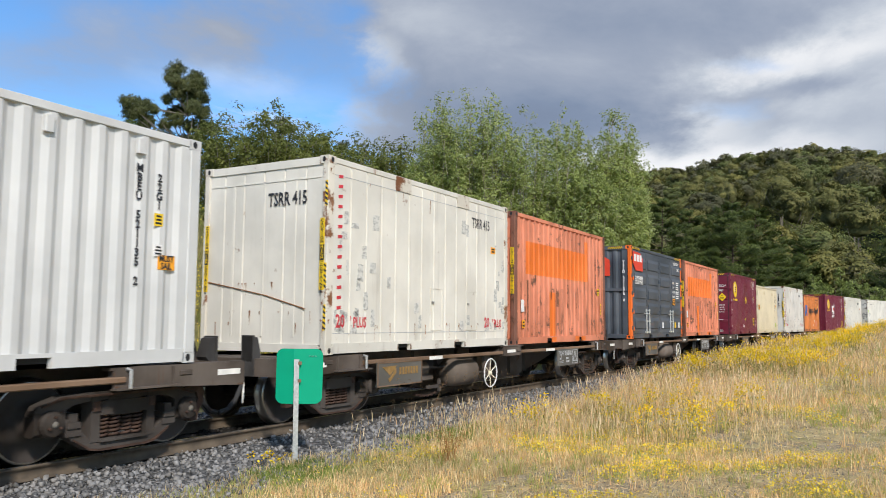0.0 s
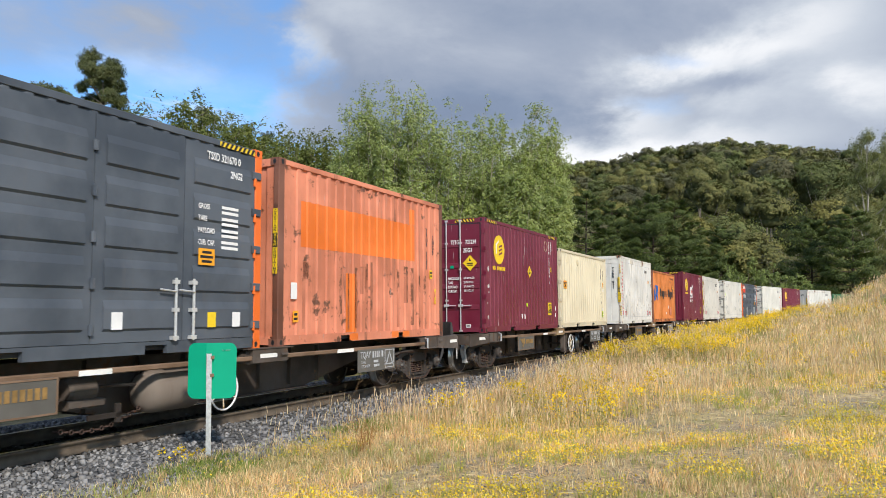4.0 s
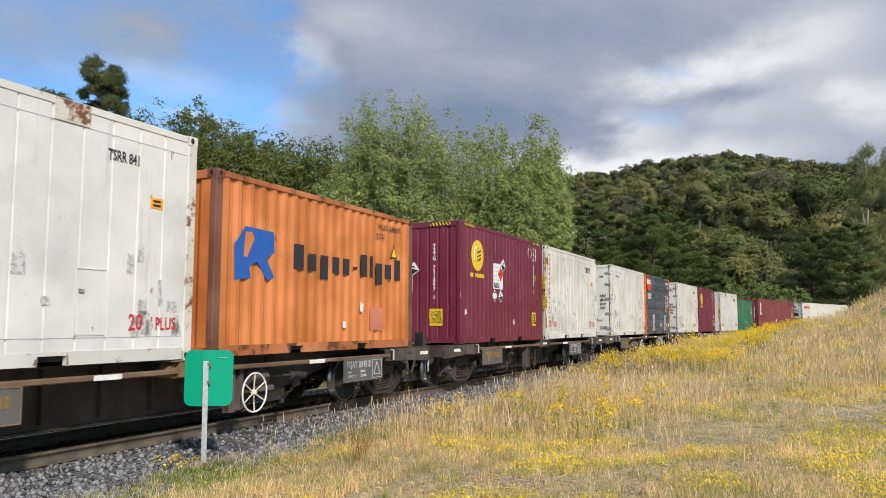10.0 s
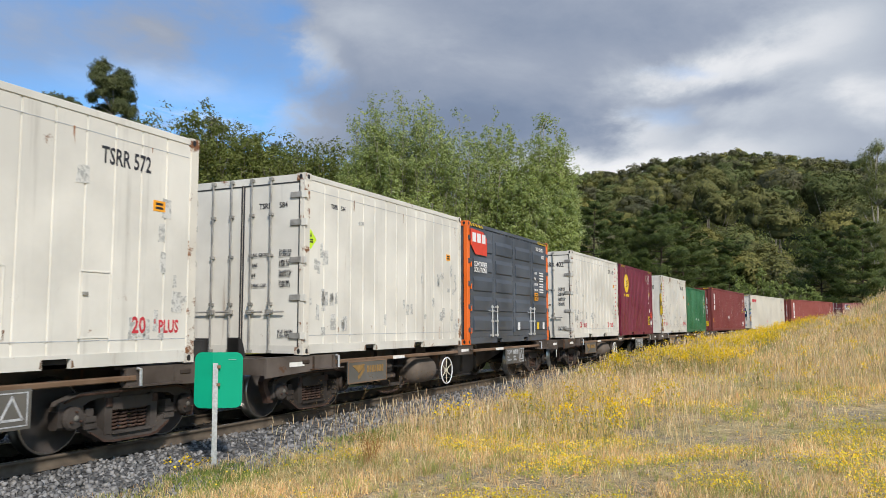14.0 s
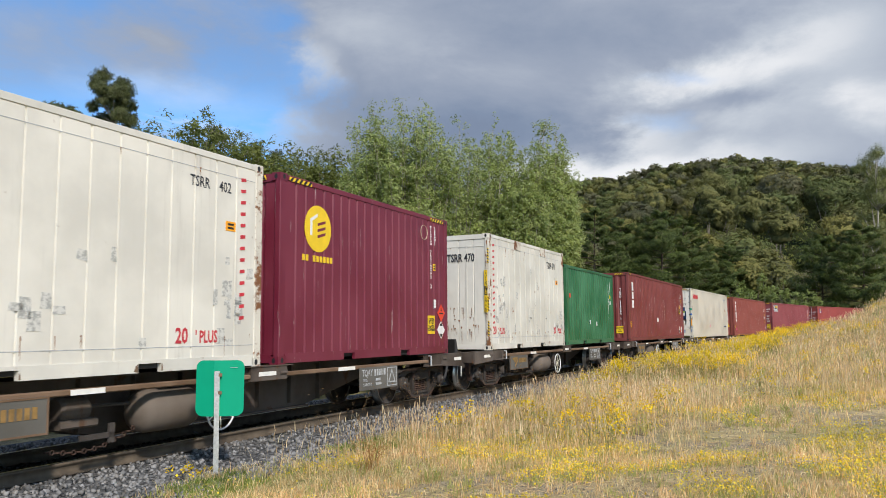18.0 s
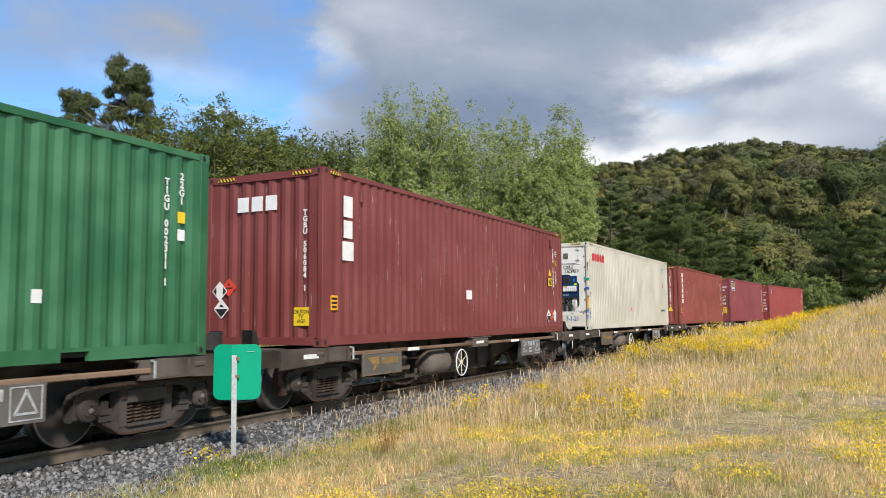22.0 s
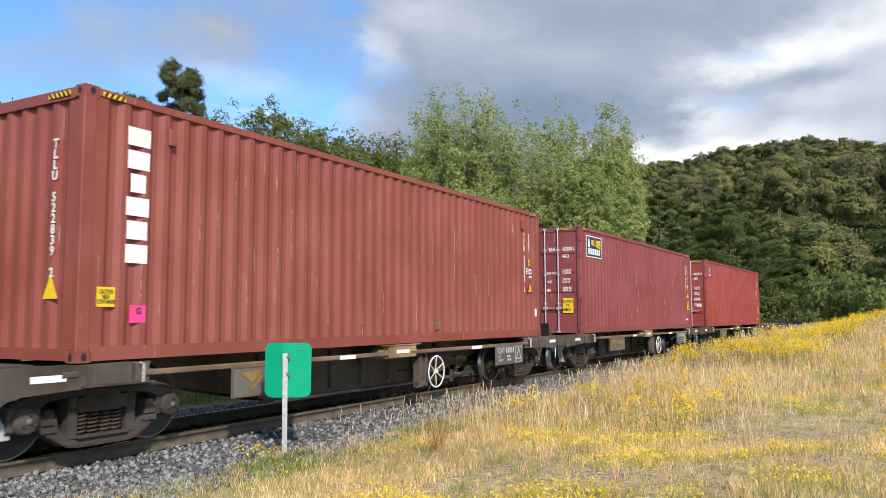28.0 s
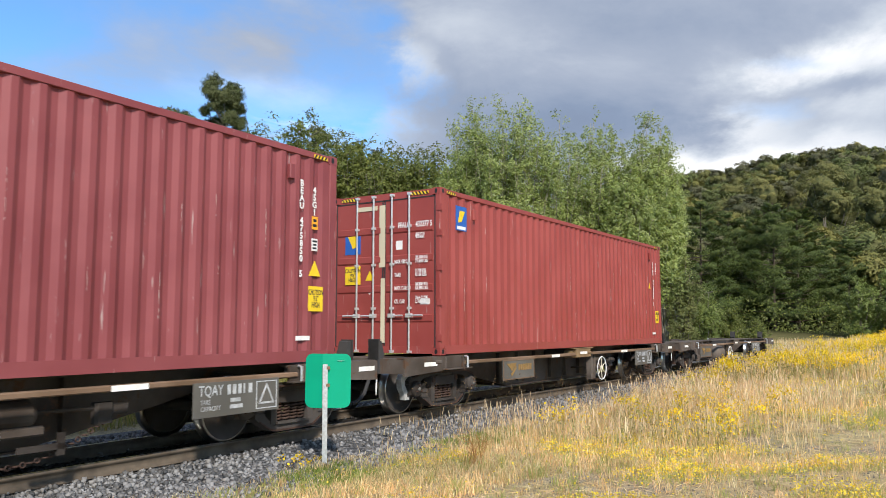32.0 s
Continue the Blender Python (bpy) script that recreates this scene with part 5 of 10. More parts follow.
def cargo_doors(c, W, H, paint_, gasket, x, rods=ROD, flat=False):
    """Two cargo doors with pressed panels, four lock rods, hinges and handles on the end at x (facing down the line)."""
    y_in, z0, z1 = W / 2 - 0.10, 0.13, H - 0.13
    for sgn in (-1, 1):
        a, b = sorted((0.012 * sgn, y_in * sgn))
        g = Geo().box(x + 0.02, x + 0.075, a, b, z0, z1)
        n, ribs = 5, []
        st = (z1 - z0) / n
        for i in range(0 if flat else n - 1):
            zc = z0 + st * (i + 1)
            ribs.append(Geo().prism([(x + 0.02, zc - 0.10), (x + 0.001, zc - 0.07), (x + 0.001, zc + 0.03), (x + 0.02, zc + 0.045)], "y", a + 0.06, b - 0.06))
        door = part("door", g, paint_, c, "closed cargo door")
        for rib in ribs:
            part("door_rib", rib, paint_, door)
        part("gasket", Geo().box(x + 0.012, x + 0.024, a, a + 0.025, z0, z1).box(x + 0.012, x + 0.024, b - 0.025, b, z0, z1).box(x + 0.012, x + 0.024, a, b, z1 - 0.02, z1), gasket, door)
        for k in (0.14, 0.48):
            yy = sgn * (y_in * k + 0.05)
            r = Geo().tube([(x - 0.028, yy, 0.03), (x - 0.028, yy, H - 0.05)], 0.016, 8)
            for zc in (0.05, H * 0.28, H * 0.55, H * 0.78, H - 0.06):
                r.box(x - 0.046, x + 0.012, yy - 0.034, yy + 0.034, zc - 0.022, zc + 0.022)
            part("lock_rod", r, rods, door, "bright galvanised lock rod")
            hnd = Geo().tube([(x - 0.04, yy, H * 0.235), (x - 0.05, yy - sgn * 0.02, H * 0.235), (x - 0.05, yy + sgn * (0.26 if k < 0.3 else 0.30), H * 0.235)], 0.016, 6)
            hnd.box(x - 0.06, x + 0.0, yy - 0.06, yy + 0.06, H * 0.235 - 0.035, H * 0.235 + 0.035)
            part("door_handle", hnd, rods, door)
        for zc in (0.30, 0.9, 1.5, 2.1, H - 0.35):
            if zc < H - 0.2:
                part("hinge", Geo().box(x - 0.015, x + 0.03, sgn * (W / 2 - 0.03) - 0.07, sgn * (W / 2 - 0.03) + 0.025, zc - 0.055, zc + 0.055), paint_, door)
                if flat:
                    ya, yb = sorted((sgn * (W / 2 - 0.005), sgn * (W / 2 - 0.27)))
                    part("hinge_plate", Geo().box(x - 0.012, x + 0.028, ya, yb, zc - 0.05, zc + 0.05, 0.008), rods, door, "bolted grey hinge plate")


def steel_box(name, L, H, W, paint_, style, label, end="wall", pockets=(-1.03, 1.03), posts=None, group="containers on the train", rails=None, gasket=None, front_style=None, flat_doors=False):
    """A steel freight container: walls, rails, posts, castings, roof, floor and one end of the given kind."""
    c = tagged(new(name), label, "shipping container", group)
    posts, rails = posts or paint_, rails or paint_
    zt = H - 0.11
    for sgn in (-1, 1):
        wall = put_side(wall_sheet(L - 0.30, 0.145, zt + 0.02, style), sgn * (W / 2 - 0.012), sgn)
        part("side_wall", wall, paint_, c)
        part("bottom_rail", pocket_rail(L, W, sgn, pockets), rails, c)
        y0, y1 = (-W / 2, -W / 2 + 0.06) if sgn < 0 else (W / 2 - 0.06, W / 2)
        part("top_rail", Geo().box(-L / 2 + 0.16, L / 2 - 0.16, y0, y1, zt + 0.012, H - 0.012, 0.006), rails, c)
    roof = wave(L - 0.2, 0.21, 0.09, 0.02, 0.08, 0.02, 0.1)
    g = Geo().prism([(x, H - 0.02 - d) for x, d in roof] + [(L / 2 - 0.1, H - 0.06), (-L / 2 + 0.1, H - 0.06)], "y", -W / 2 + 0.05, W / 2 - 0.05)
    part("roof", g, paint_, c)
    floor_ = Geo().box(-L / 2 + 0.1, L / 2 - 0.1, -W / 2 + 0.06, W / 2 - 0.06, 0.06, 0.145)
    part("floor_frame", floor_, UNDER, c)
    for sx in (-1, 1):
        x_f = sx * L / 2
        for sy in (-1, 1):
            y_f = sy * W / 2
            post = Geo().box(*sorted((x_f, x_f - sx * 0.15)), *sorted((y_f, y_f - sy * 0.10)), 0.11, H - 0.11, 0.008)
            part("corner_post", post, posts, c)
            for z in (0.0, H - 0.118):
                part("corner_casting", casting(x_f, y_f, z), [posts, BLACK], c)
        a, b = sorted((x_f - sx * 0.01, x_f - sx * 0.09))
        if sx < 0 and end == "unit":
            sill = Geo().box(a, b, -W / 2 + 0.16, W / 2 - 0.16, 0.105, 0.145)
            sill.prism([(-0.62, 0.11), (-0.54, 0.01), (-0.48, 0.01), (-0.40, 0.11)], "x", a, b)
            sill.prism([(0.84, 0.11), (0.98, 0.02), (1.06, 0.02), (1.06, 0.11)], "x", a, b)
            part("end_sill", sill, rails, c)
        else:
            part("end_sill", Geo().box(a, b, -W / 2 + 0.16, W / 2 - 0.16, 0.02, 0.145), rails, c)
        part("end_header", Geo().box(a, b, -W / 2 + 0.16, W / 2 - 0.16, zt - 0.02, H - 0.012), rails, c)
        if sx < 0 and end == "doors":
            cargo_doors(c, W, H, paint_, gasket or RUBBER, x_f, DOOR_GREY if flat_doors else ROD, flat_doors)
        elif sx > 0 or end == "wall":
            part("end_wall", put_end(wall_sheet(W - 0.2, 0.14, zt, front_style or style), x_f - sx * 0.03, sx), paint_, c)
    return c


HC, STD = 2.896, 2.591
LEN20, LEN40 = 6.058, 12.192
WF = 2.438
WIDE = 2.50


def vertical(parent, text, x, z, size, mat, y, end=False, gap=1.0):
    """Code painted one character under another."""
    at = on_end(x, z, y) if end else on_side(x, z, y)
    cu_text = "\n".join(text)
    return letters("lettering", cu_text, size, mat, parent, at, 0.004)


def build_mbcu():
    c = steel_box("white_container", LEN20, STD, WF, WHITE, "deep", "clean white corrugated steel container on a wagon")
    y = -WF / 2 + 0.0095
    vertical(c, "MBEU 521135 2", 2.16, 1.51, 0.125, PRINT_BLACK, y)
    vertical(c, "22G1", 2.44, 1.90, 0.125, PRINT_BLACK, y)
    sticker(c, 2.44, 1.59, 0.12, 0.14, YELLOW, y, 3, "label")
    sticker(c, 2.45, 1.25, 0.11, 0.13, PRINT_WHITE, y, 3, "label")
    letters("lettering", "MUST\nSAIL", 0.10, PRINT_BLACK, sticker(c, 2.57, 1.12, 0.24, 0.16, AMBER, y, 0, "label", "orange MUST SAIL label"), on_side(2.57, 1.12, y - 0.005), 0.003, 0.8)
    for x in (-0.1, 1.05, 2.15):
        part("vent", Geo().box(x - 0.05, x + 0.05, y - 0.04, y + 0.02, 2.28, 2.44, 0.01), WHITE, c)
    return c


def arrows(c, x, y, H, n, shape):
    for i in range(n):
        g = Geo()
        z = 0.68 + i * 1.94 / (n - 1)
        if shape == "dash":
            g.prism([(x - 0.05, z - 0.03), (x + 0.05, z - 0.018), (x + 0.05, z + 0.03), (x - 0.05, z + 0.018)], "y", y - 0.003, y + 0.002)
        elif shape == "dot":
            g.box(x - 0.025, x + 0.025, y - 0.003, y + 0.002, z - 0.035, z + 0.035)
        else:
            g.prism([(x - 0.06, z), (x - 0.01, z - 0.055), (x - 0.01, z - 0.025), (x + 0.05, z - 0.03), (x + 0.05, z + 0.03), (x - 0.01, z + 0.025), (x - 0.01, z + 0.055)], "y", y - 0.003, y + 0.002)
        part("edge_mark", g, PRINT_RED, c, "faded red edge mark")


def caution_strip(c, yy, z, h, x):
    """Yellow caution strip for a high container, upright on an end post, its letters one under another."""
    b = end_sticker(c, yy, z, 0.085, h, YELLOW, x, 0, "caution_strip", "yellow caution strip with black letters")
    st = h / 20.5
    part("dark_field", Geo().box(x - 0.0045, x - 0.0032, yy - 0.04, yy + 0.04, z - 2.2 * st + 0.3 * st, z + 2.6 * st), BLACK, b)
    for text, top, mat in (("CAUTION", z + h / 2 - 0.3 * st, PRINT_BLACK), ("HIGH", z + 2.4 * st, YELLOW), ("CONTAINER", z - 2.1 * st, PRINT_BLACK)):
        n = len(text)
        size = st / 0.82
        letters("lettering", "\n".join(text), size, mat, b, on_end(yy, top - st * n / 2, x - 0.007), 0.001, 1.1)


def post_stripes(c, yy, z0, z1, x):
    """Black and yellow diagonal bars down the end post."""
    part("hazard_band", Geo().box(x - 0.0018, x + 0.002, yy - 0.022, yy + 0.022, z0, z1), YELLOW, c)
    g = Geo()
    z = z0
    while z < z1 - 0.05:
        g.prism([(yy - 0.022, z), (yy + 0.022, z + 0.03), (yy + 0.022, z + 0.065), (yy - 0.022, z + 0.035)], "x", x - 0.003, x + 0.002)
        z += 0.075
    part("hazard_pattern", g, PRINT_BLACK, c)


def scuffs(c, y, L, H, seed, n, x0=-2.8, x1=2.8, z0=0.3, z1=2.4):
    """Remains of old labels and rubbed patches."""
    rr = random.Random(seed)
    for i in range(n):
        g = Geo()
        x, z = x0 + (x1 - x0) * rr.random(), z0 + (z1 - z0) * rr.random() ** 1.8
        w, h = 0.06 + 0.13 * rr.random(), 0.07 + 0.20 * rr.random()
        k = 0.03 * (rr.random() - 0.5)
        g.prism([(x, z), (x + w, z + k), (x + w * 0.95, z + h), (x + 0.1 * w, z + h - k)], "y", y - 0.0008, y + 0.002)
        part("old_label", g, SCUFF, c, "torn grey remains of a label")


def rust_runs(c, seed, n, plane, axis, lo, hi, zs, wide=1.0):
    """Thin runs of rust below seams and rails."""
    rr = random.Random(seed)
    for _ in range(n):
        u, z = lo + (hi - lo) * rr.random(), rr.choice(zs)
        w, ln = wide * (0.008 + 0.022 * rr.random() ** 2), 0.06 + 0.38 * rr.random() ** 2
        z += 0.10 * (rr.random() - 0.5) * (wide > 2)
        g = Geo()
        # ragged flake at the top, thin drips of uneven length below it
        n_ = 9
        flake = [(u + 0.62 * w * math.cos(6.283 * i / n_) * (0.6 + 0.6 * rr.random()), z + 0.45 * (w + 0.01) * math.sin(6.283 * i / n_) * (0.5 + 0.9 * rr.random())) for i in range(n_)]
        g.prism(flake, axis, plane - 0.001, plane + 0.0024)
        for _ in range(2 + int(w / 0.008)):
            a, t_, q = u + 0.95 * w * (rr.random() - 0.5), 0.0016 + 0.0042 * rr.random() ** 2, ln * (0.15 + 0.85 * rr.random() ** 1.6)
            k = 0.012 * (rr.random() - 0.5)
            g.prism([(a - t_, z), (a - 0.8 * t_ + 0.5 * k, z - 0.5 * q), (a + k, z - q), (a + 0.9 * t_ + 0.4 * k, z - 0.45 * q), (a + t_, z)], axis, plane - 0.001, plane + 0.002)
        part("rust_streak", g, RUST_RUN, c)


def plus_mark(c, x, z, y):
    """Red size mark: tall figures, smaller word."""
    letters("lettering", "20", 0.27, PRINT_RED, c, on_side(x - 0.28, z + 0.015, y), 0.006, 0.82)
    letters("lettering", "' PLUS", 0.22, PRINT_RED, c, on_side(x + 0.17, z, y), 0.005, 0.72)


def reefer(number, end, paint_, mark, name_size, seed, label, front_code=True, big=True):
    """An old insulated 20 foot box with flat sides and fine seams."""
    c = steel_box("insulated_container", LEN20, HC, WIDE, paint_, "panel", label, end="doors" if end == "doors" else "wall", pockets=(-0.95, 0.95), posts=POST_WHITE, rails=REEFER_OLD, flat_doors=True)
    if paint_ is GRIMY_WHITE:
        for ob in c.children:
            if ob.name.startswith("end_wall"):
                ob.data.materials[0] = END_GRIME
    yp, y, xe = -WIDE / 2 - 0.003, -WIDE / 2 + 0.0095, -LEN20 / 2 + 0.018
    seam = Geo().box(-LEN20 / 2 + 0.17, LEN20 / 2 - 0.17, y - 0.0005, y + 0.006, HC - 0.27, HC - 0.262)
    seam.box(-LEN20 / 2 + 0.17, LEN20 / 2 - 0.17, y - 0.0005, y + 0.006, 0.30, 0.31)
    part("wall_seam", seam, PRINT_GREY, c)
    if mark == "far":
        arrows(c, LEN20 / 2 - 0.42, y, HC, 13, "dash")
        plus_mark(c, -1.8, 0.42, y)
        plus_mark(c, 1.75, 0.42, y)
    elif mark:
        arrows(c, -LEN20 / 2 + 0.31, y, HC, 14, mark)
        plus_mark(c, -2.40, 0.46, y)
        plus_mark(c, 2.36, 0.45, y)
    if big and end == "wall":
        letters("lettering", number, name_size * 1.38, PRINT_BLACK, c, on_side(1.82, HC - 0.50, y), 0.004, 0.68)
    if end == "wall":
        wx = xe + 0.006
        if front_code:
            letters("lettering", number, 0.285, PRINT_BLACK, c, on_end(-0.47, HC - 0.60, wx - 0.007), 0.005, 0.66)
        else:
            vertical(c, number, -0.92, HC - 0.95, 0.14, PRINT_BLACK, wx - 0.007, True)
            vertical(c, number, 0.82, HC - 0.95, 0.14, PRINT_BLACK, wx - 0.007, True)
        g = Geo()
        for yy in (-0.62, 0.0, 0.62):
            g.box(wx - 0.004, wx + 0.003, yy - 0.02, yy + 0.02, 0.25, HC - 0.3)
        g.box(wx - 0.004, wx + 0.003, -1.1, 1.1, HC - 0.32, HC - 0.30)
        part("end_seam", g, paint_, c)
        for yy in (-WIDE / 2 + 0.09, WIDE / 2 - 0.09):
            caution_strip(c, yy, 1.45, 1.05, -LEN20 / 2 - 0.001)
        for z0, z1 in ((HC - 0.75, HC - 0.38), (0.35, 0.72), (0.95, 1.32)):
            post_stripes(c, -WIDE / 2 + 0.028, z0, z1, -LEN20 / 2 - 0.001)
    else:
        if number.endswith("402"):
            letters("lettering", number, 0.22, PRINT_BLACK, c, on_end(-0.60, HC - 0.46, xe - 0.006), 0.004, 0.80)
        else:
            letters("lettering", number.replace(" ", "     "), 0.13, PRINT_BLACK, c, on_end(-0.62, HC - 0.50, xe - 0.004), 0.002, 0.85)
        letters("lettering", number.replace(" ", "    "), name_size, PRINT_BLACK, c, on_side(-2.05 if name_size < 0.15 else 1.95, HC - 0.45, y), 0.002, 0.82)
        for k, (head, q, r) in enumerate((("MAX. GROSS", "30,480 KG", "67,200 LB"), ("TARE", "3,800 KG", "8,380 LB"), ("NET", "26,680 KG", "58,820 LB"), ("CUBIC CAP.", "36.66 M3", "1,290 FT3"))):
            z = 1.62 - 0.165 * k
            letters("lettering", head, 0.08, PRINT_BLACK, c, on_end(-0.18, z - 0.02, xe - 0.02), 0.001, 0.8, align="LEFT")
            letters("lettering", q + "\n" + r, 0.07, PRINT_BLACK, c, on_end(-0.76, z, xe - 0.02), 0.001, 0.8, align="LEFT")
        letters("lettering", "9'-6\" HIGH\n2.5m WIDE", 0.08, PRINT_BLACK, c, on_end(-0.90, 0.33, xe - 0.02), 0.001, 0.8)
        if number.endswith("584"):
            diamond(c, -2.85, 1.84, 0.16, LIME, y, False, "lime green diamond label")
    if end == "wall":
        # small hatches low in the side
        for x in (0.10, 1.42):
            g = Geo()
            for x0, x1, z0, z1 in ((x - 0.21, x + 0.21, 1.06, 1.075), (x - 0.21, x + 0.21, 0.33, 0.345), (x - 0.21, x - 0.198, 0.345, 1.06), (x + 0.198, x + 0.21, 0.345, 1.06)):
                g.box(x0, x1, y - 0.006, y + 0.004, z0, z1)
            hatch = part("hatch_frame", g, paint_, c)
            part("hatch_latch", Geo().box(x - 0.17, x - 0.10, y - 0.015, y + 0.002, 0.80, 0.84), DOOR_GREY, hatch)
        wrinkle = {"TSRR 470": ((0.50, 2.08), (0.44, 1.75), (0.58, 1.35), (0.72, 1.05), (0.92, 0.70)), "TSRR 415": ((1.12, 1.08), (0.55, 0.98), (-0.10, 0.86), (-0.85, 0.66))}.get(number)
        if wrinkle:
            part("dent_line", Geo().tube([(xe - 0.002, a_, b_) for a_, b_ in wrinkle], 0.009, 5), RUST_RUN, c, "rusty crease in the end wall")
    worn = {"TSRR 470": 26, "TSRR 415": 18}.get(number, 8)
    if end == "wall":
        rust_runs(c, seed + 7, worn, xe + 0.004, "x", -1.05, 1.05, (0.62, 0.45, 0.80, 1.05))
        if number.endswith("470"):
            rust_runs(c, seed + 17, 34, xe + 0.003, "x", -0.80, 0.95, (0.55, 0.72, 0.90), 3.0)
    rust_runs(c, seed + 8, worn, y, "y", -2.8, 2.8, (HC - 0.27, 0.45, 0.42))
    rust_runs(c, seed + 9, worn // 2, yp, "y", -LEN20 / 2 + 0.02, -LEN20 / 2 + 0.13, (2.7, 2.2, 1.5, 0.9, 0.5))
    rust_runs(c, seed + 10, worn // 2, -LEN20 / 2 - 0.001, "x", -WIDE / 2 + 0.01, -WIDE / 2 + 0.09, (2.7, 2.2, 0.9, 0.5))
    scuffs(c, y, LEN20, HC, seed, 16)
    scuffs(c, y, LEN20, HC, seed + 50, 14, -2.9, -1.7, 0.3, 1.7)
    scuffs(c, y, LEN20, HC, seed + 90, 10, 1.9, 2.8, 0.3, 1.6)
    sticker(c, 2.35, 1.93, 0.20, 0.13, AMBER, y, 2)
    rr = random.Random(seed * 7)
    for x in (-0.95, 0.95):
        for k in (-1, 1):
            w_, h_ = 0.02 + 0.04 * rr.random(), 0.08 + 0.05 * rr.random()
            part("rust_stain", Geo().prism([(x + k * 0.185, 0.02), (x + k * (0.185 + w_), 0.03), (x + k * (0.185 + w_ * 0.6), h_), (x + k * 0.185, h_ + 0.02)][::k], "y", yp + 0.0015, yp + 0.006), RUSTY, c)
    for i, x in enumerate((-1.03, 1.06)):
        if seed % 2:
            part("rust_patch", Geo().box(x - 0.22, x + 0.24, yp - 0.001, yp + 0.014, HC - 0.26, HC - 0.02), RUST_WHITE, c, "rust streaked patch on the top rail")
    return c


def painted_band(c, style, L, W, x0, x1, z0, z1, mat, label=""):
    """A coat of paint over part of a corrugated side, following its folds."""
    p, fo, sl, fi, d = STYLE[style]
    pts = wave(L - 0.30, p, fo, sl, fi, d, 0.06)
    xs, ds = [q[0] for q in pts], [q[1] for q in pts]
    run = [(x0, float(np.interp(x0, xs, ds)))] + [q for q in pts if x0 < q[0] < x1] + [(x1, float(np.interp(x1, xs, ds)))]
    y_face = -(W / 2 - 0.012)
    poly = [(x, y_face + q - 0.0018) for x, q in run] + [(x, y_face + q - 0.0004) for x, q in reversed(run)]
    return part("painted_patch", Geo().prism(poly, "z", z0, z1, caps=False), mat, c, label)


def faded_orange(seed):
    c = steel_box("orange_container", LEN20, HC, WF, FADED_ORANGE, "rib", "faded orange corrugated steel container with painted-out lettering", posts=RUST_ORANGE)
    yp, y = -WF / 2 - 0.003, -WF / 2 + 0.0095
    painted_band(c, "rib", LEN20, WF, -2.42, 1.72, 1.56, 2.30, FRESH_ORANGE, "darker orange painted-out block")
    painted_band(c, "rib", LEN20, WF, 1.48, 1.72, 2.31, 2.62, FRESH_ORANGE)
    painted_band(c, "rib", LEN20, WF, -1.04, -0.66, 0.17, 1.20, FRESH_ORANGE)
    for k in range(16):
        rr = random.Random(seed * 31 + k)
        x0 = -2.7 + 5.3 * rr.random()
        painted_band(c, "rib", LEN20, WF, x0, x0 + 0.04 + 0.10 * rr.random(), 0.2 + 0.9 * rr.random() ** 2, 1.25 + 0.2 * rr.random(), RUSTED_PINK)
    for x in (-0.78, 0.78, 1.25):
        part("repair_patch", Geo().box(x - 0.14, x + 0.14, yp + 0.0015, yp + 0.01, 0.03, 0.145), FRESH_ORANGE, c)
    caution_strip(c, -WF / 2 + 0.06, 1.6, 1.0, -LEN20 / 2 - 0.001)
    sticker(c, -2.6, 0.85, 0.16, 0.26, PRINT_WHITE, y, 0)
    sticker(c, -2.55, 0.45, 0.14, 0.18, AMBER, y, 2)
    vertical(c, "TSHB 9205", 2.24, 1.85, 0.12, PRINT_BLACK, y)
    vertical(c, "2NG9", 2.55, 1.95, 0.13, PRINT_BLACK, y)
    vertical(c, "HIGH", 2.66, 0.85, 0.10, YELLOW, y)
    sticker(c, 2.45, 1.32, 0.12, 0.18, YELLOW, y, 2)
    return c


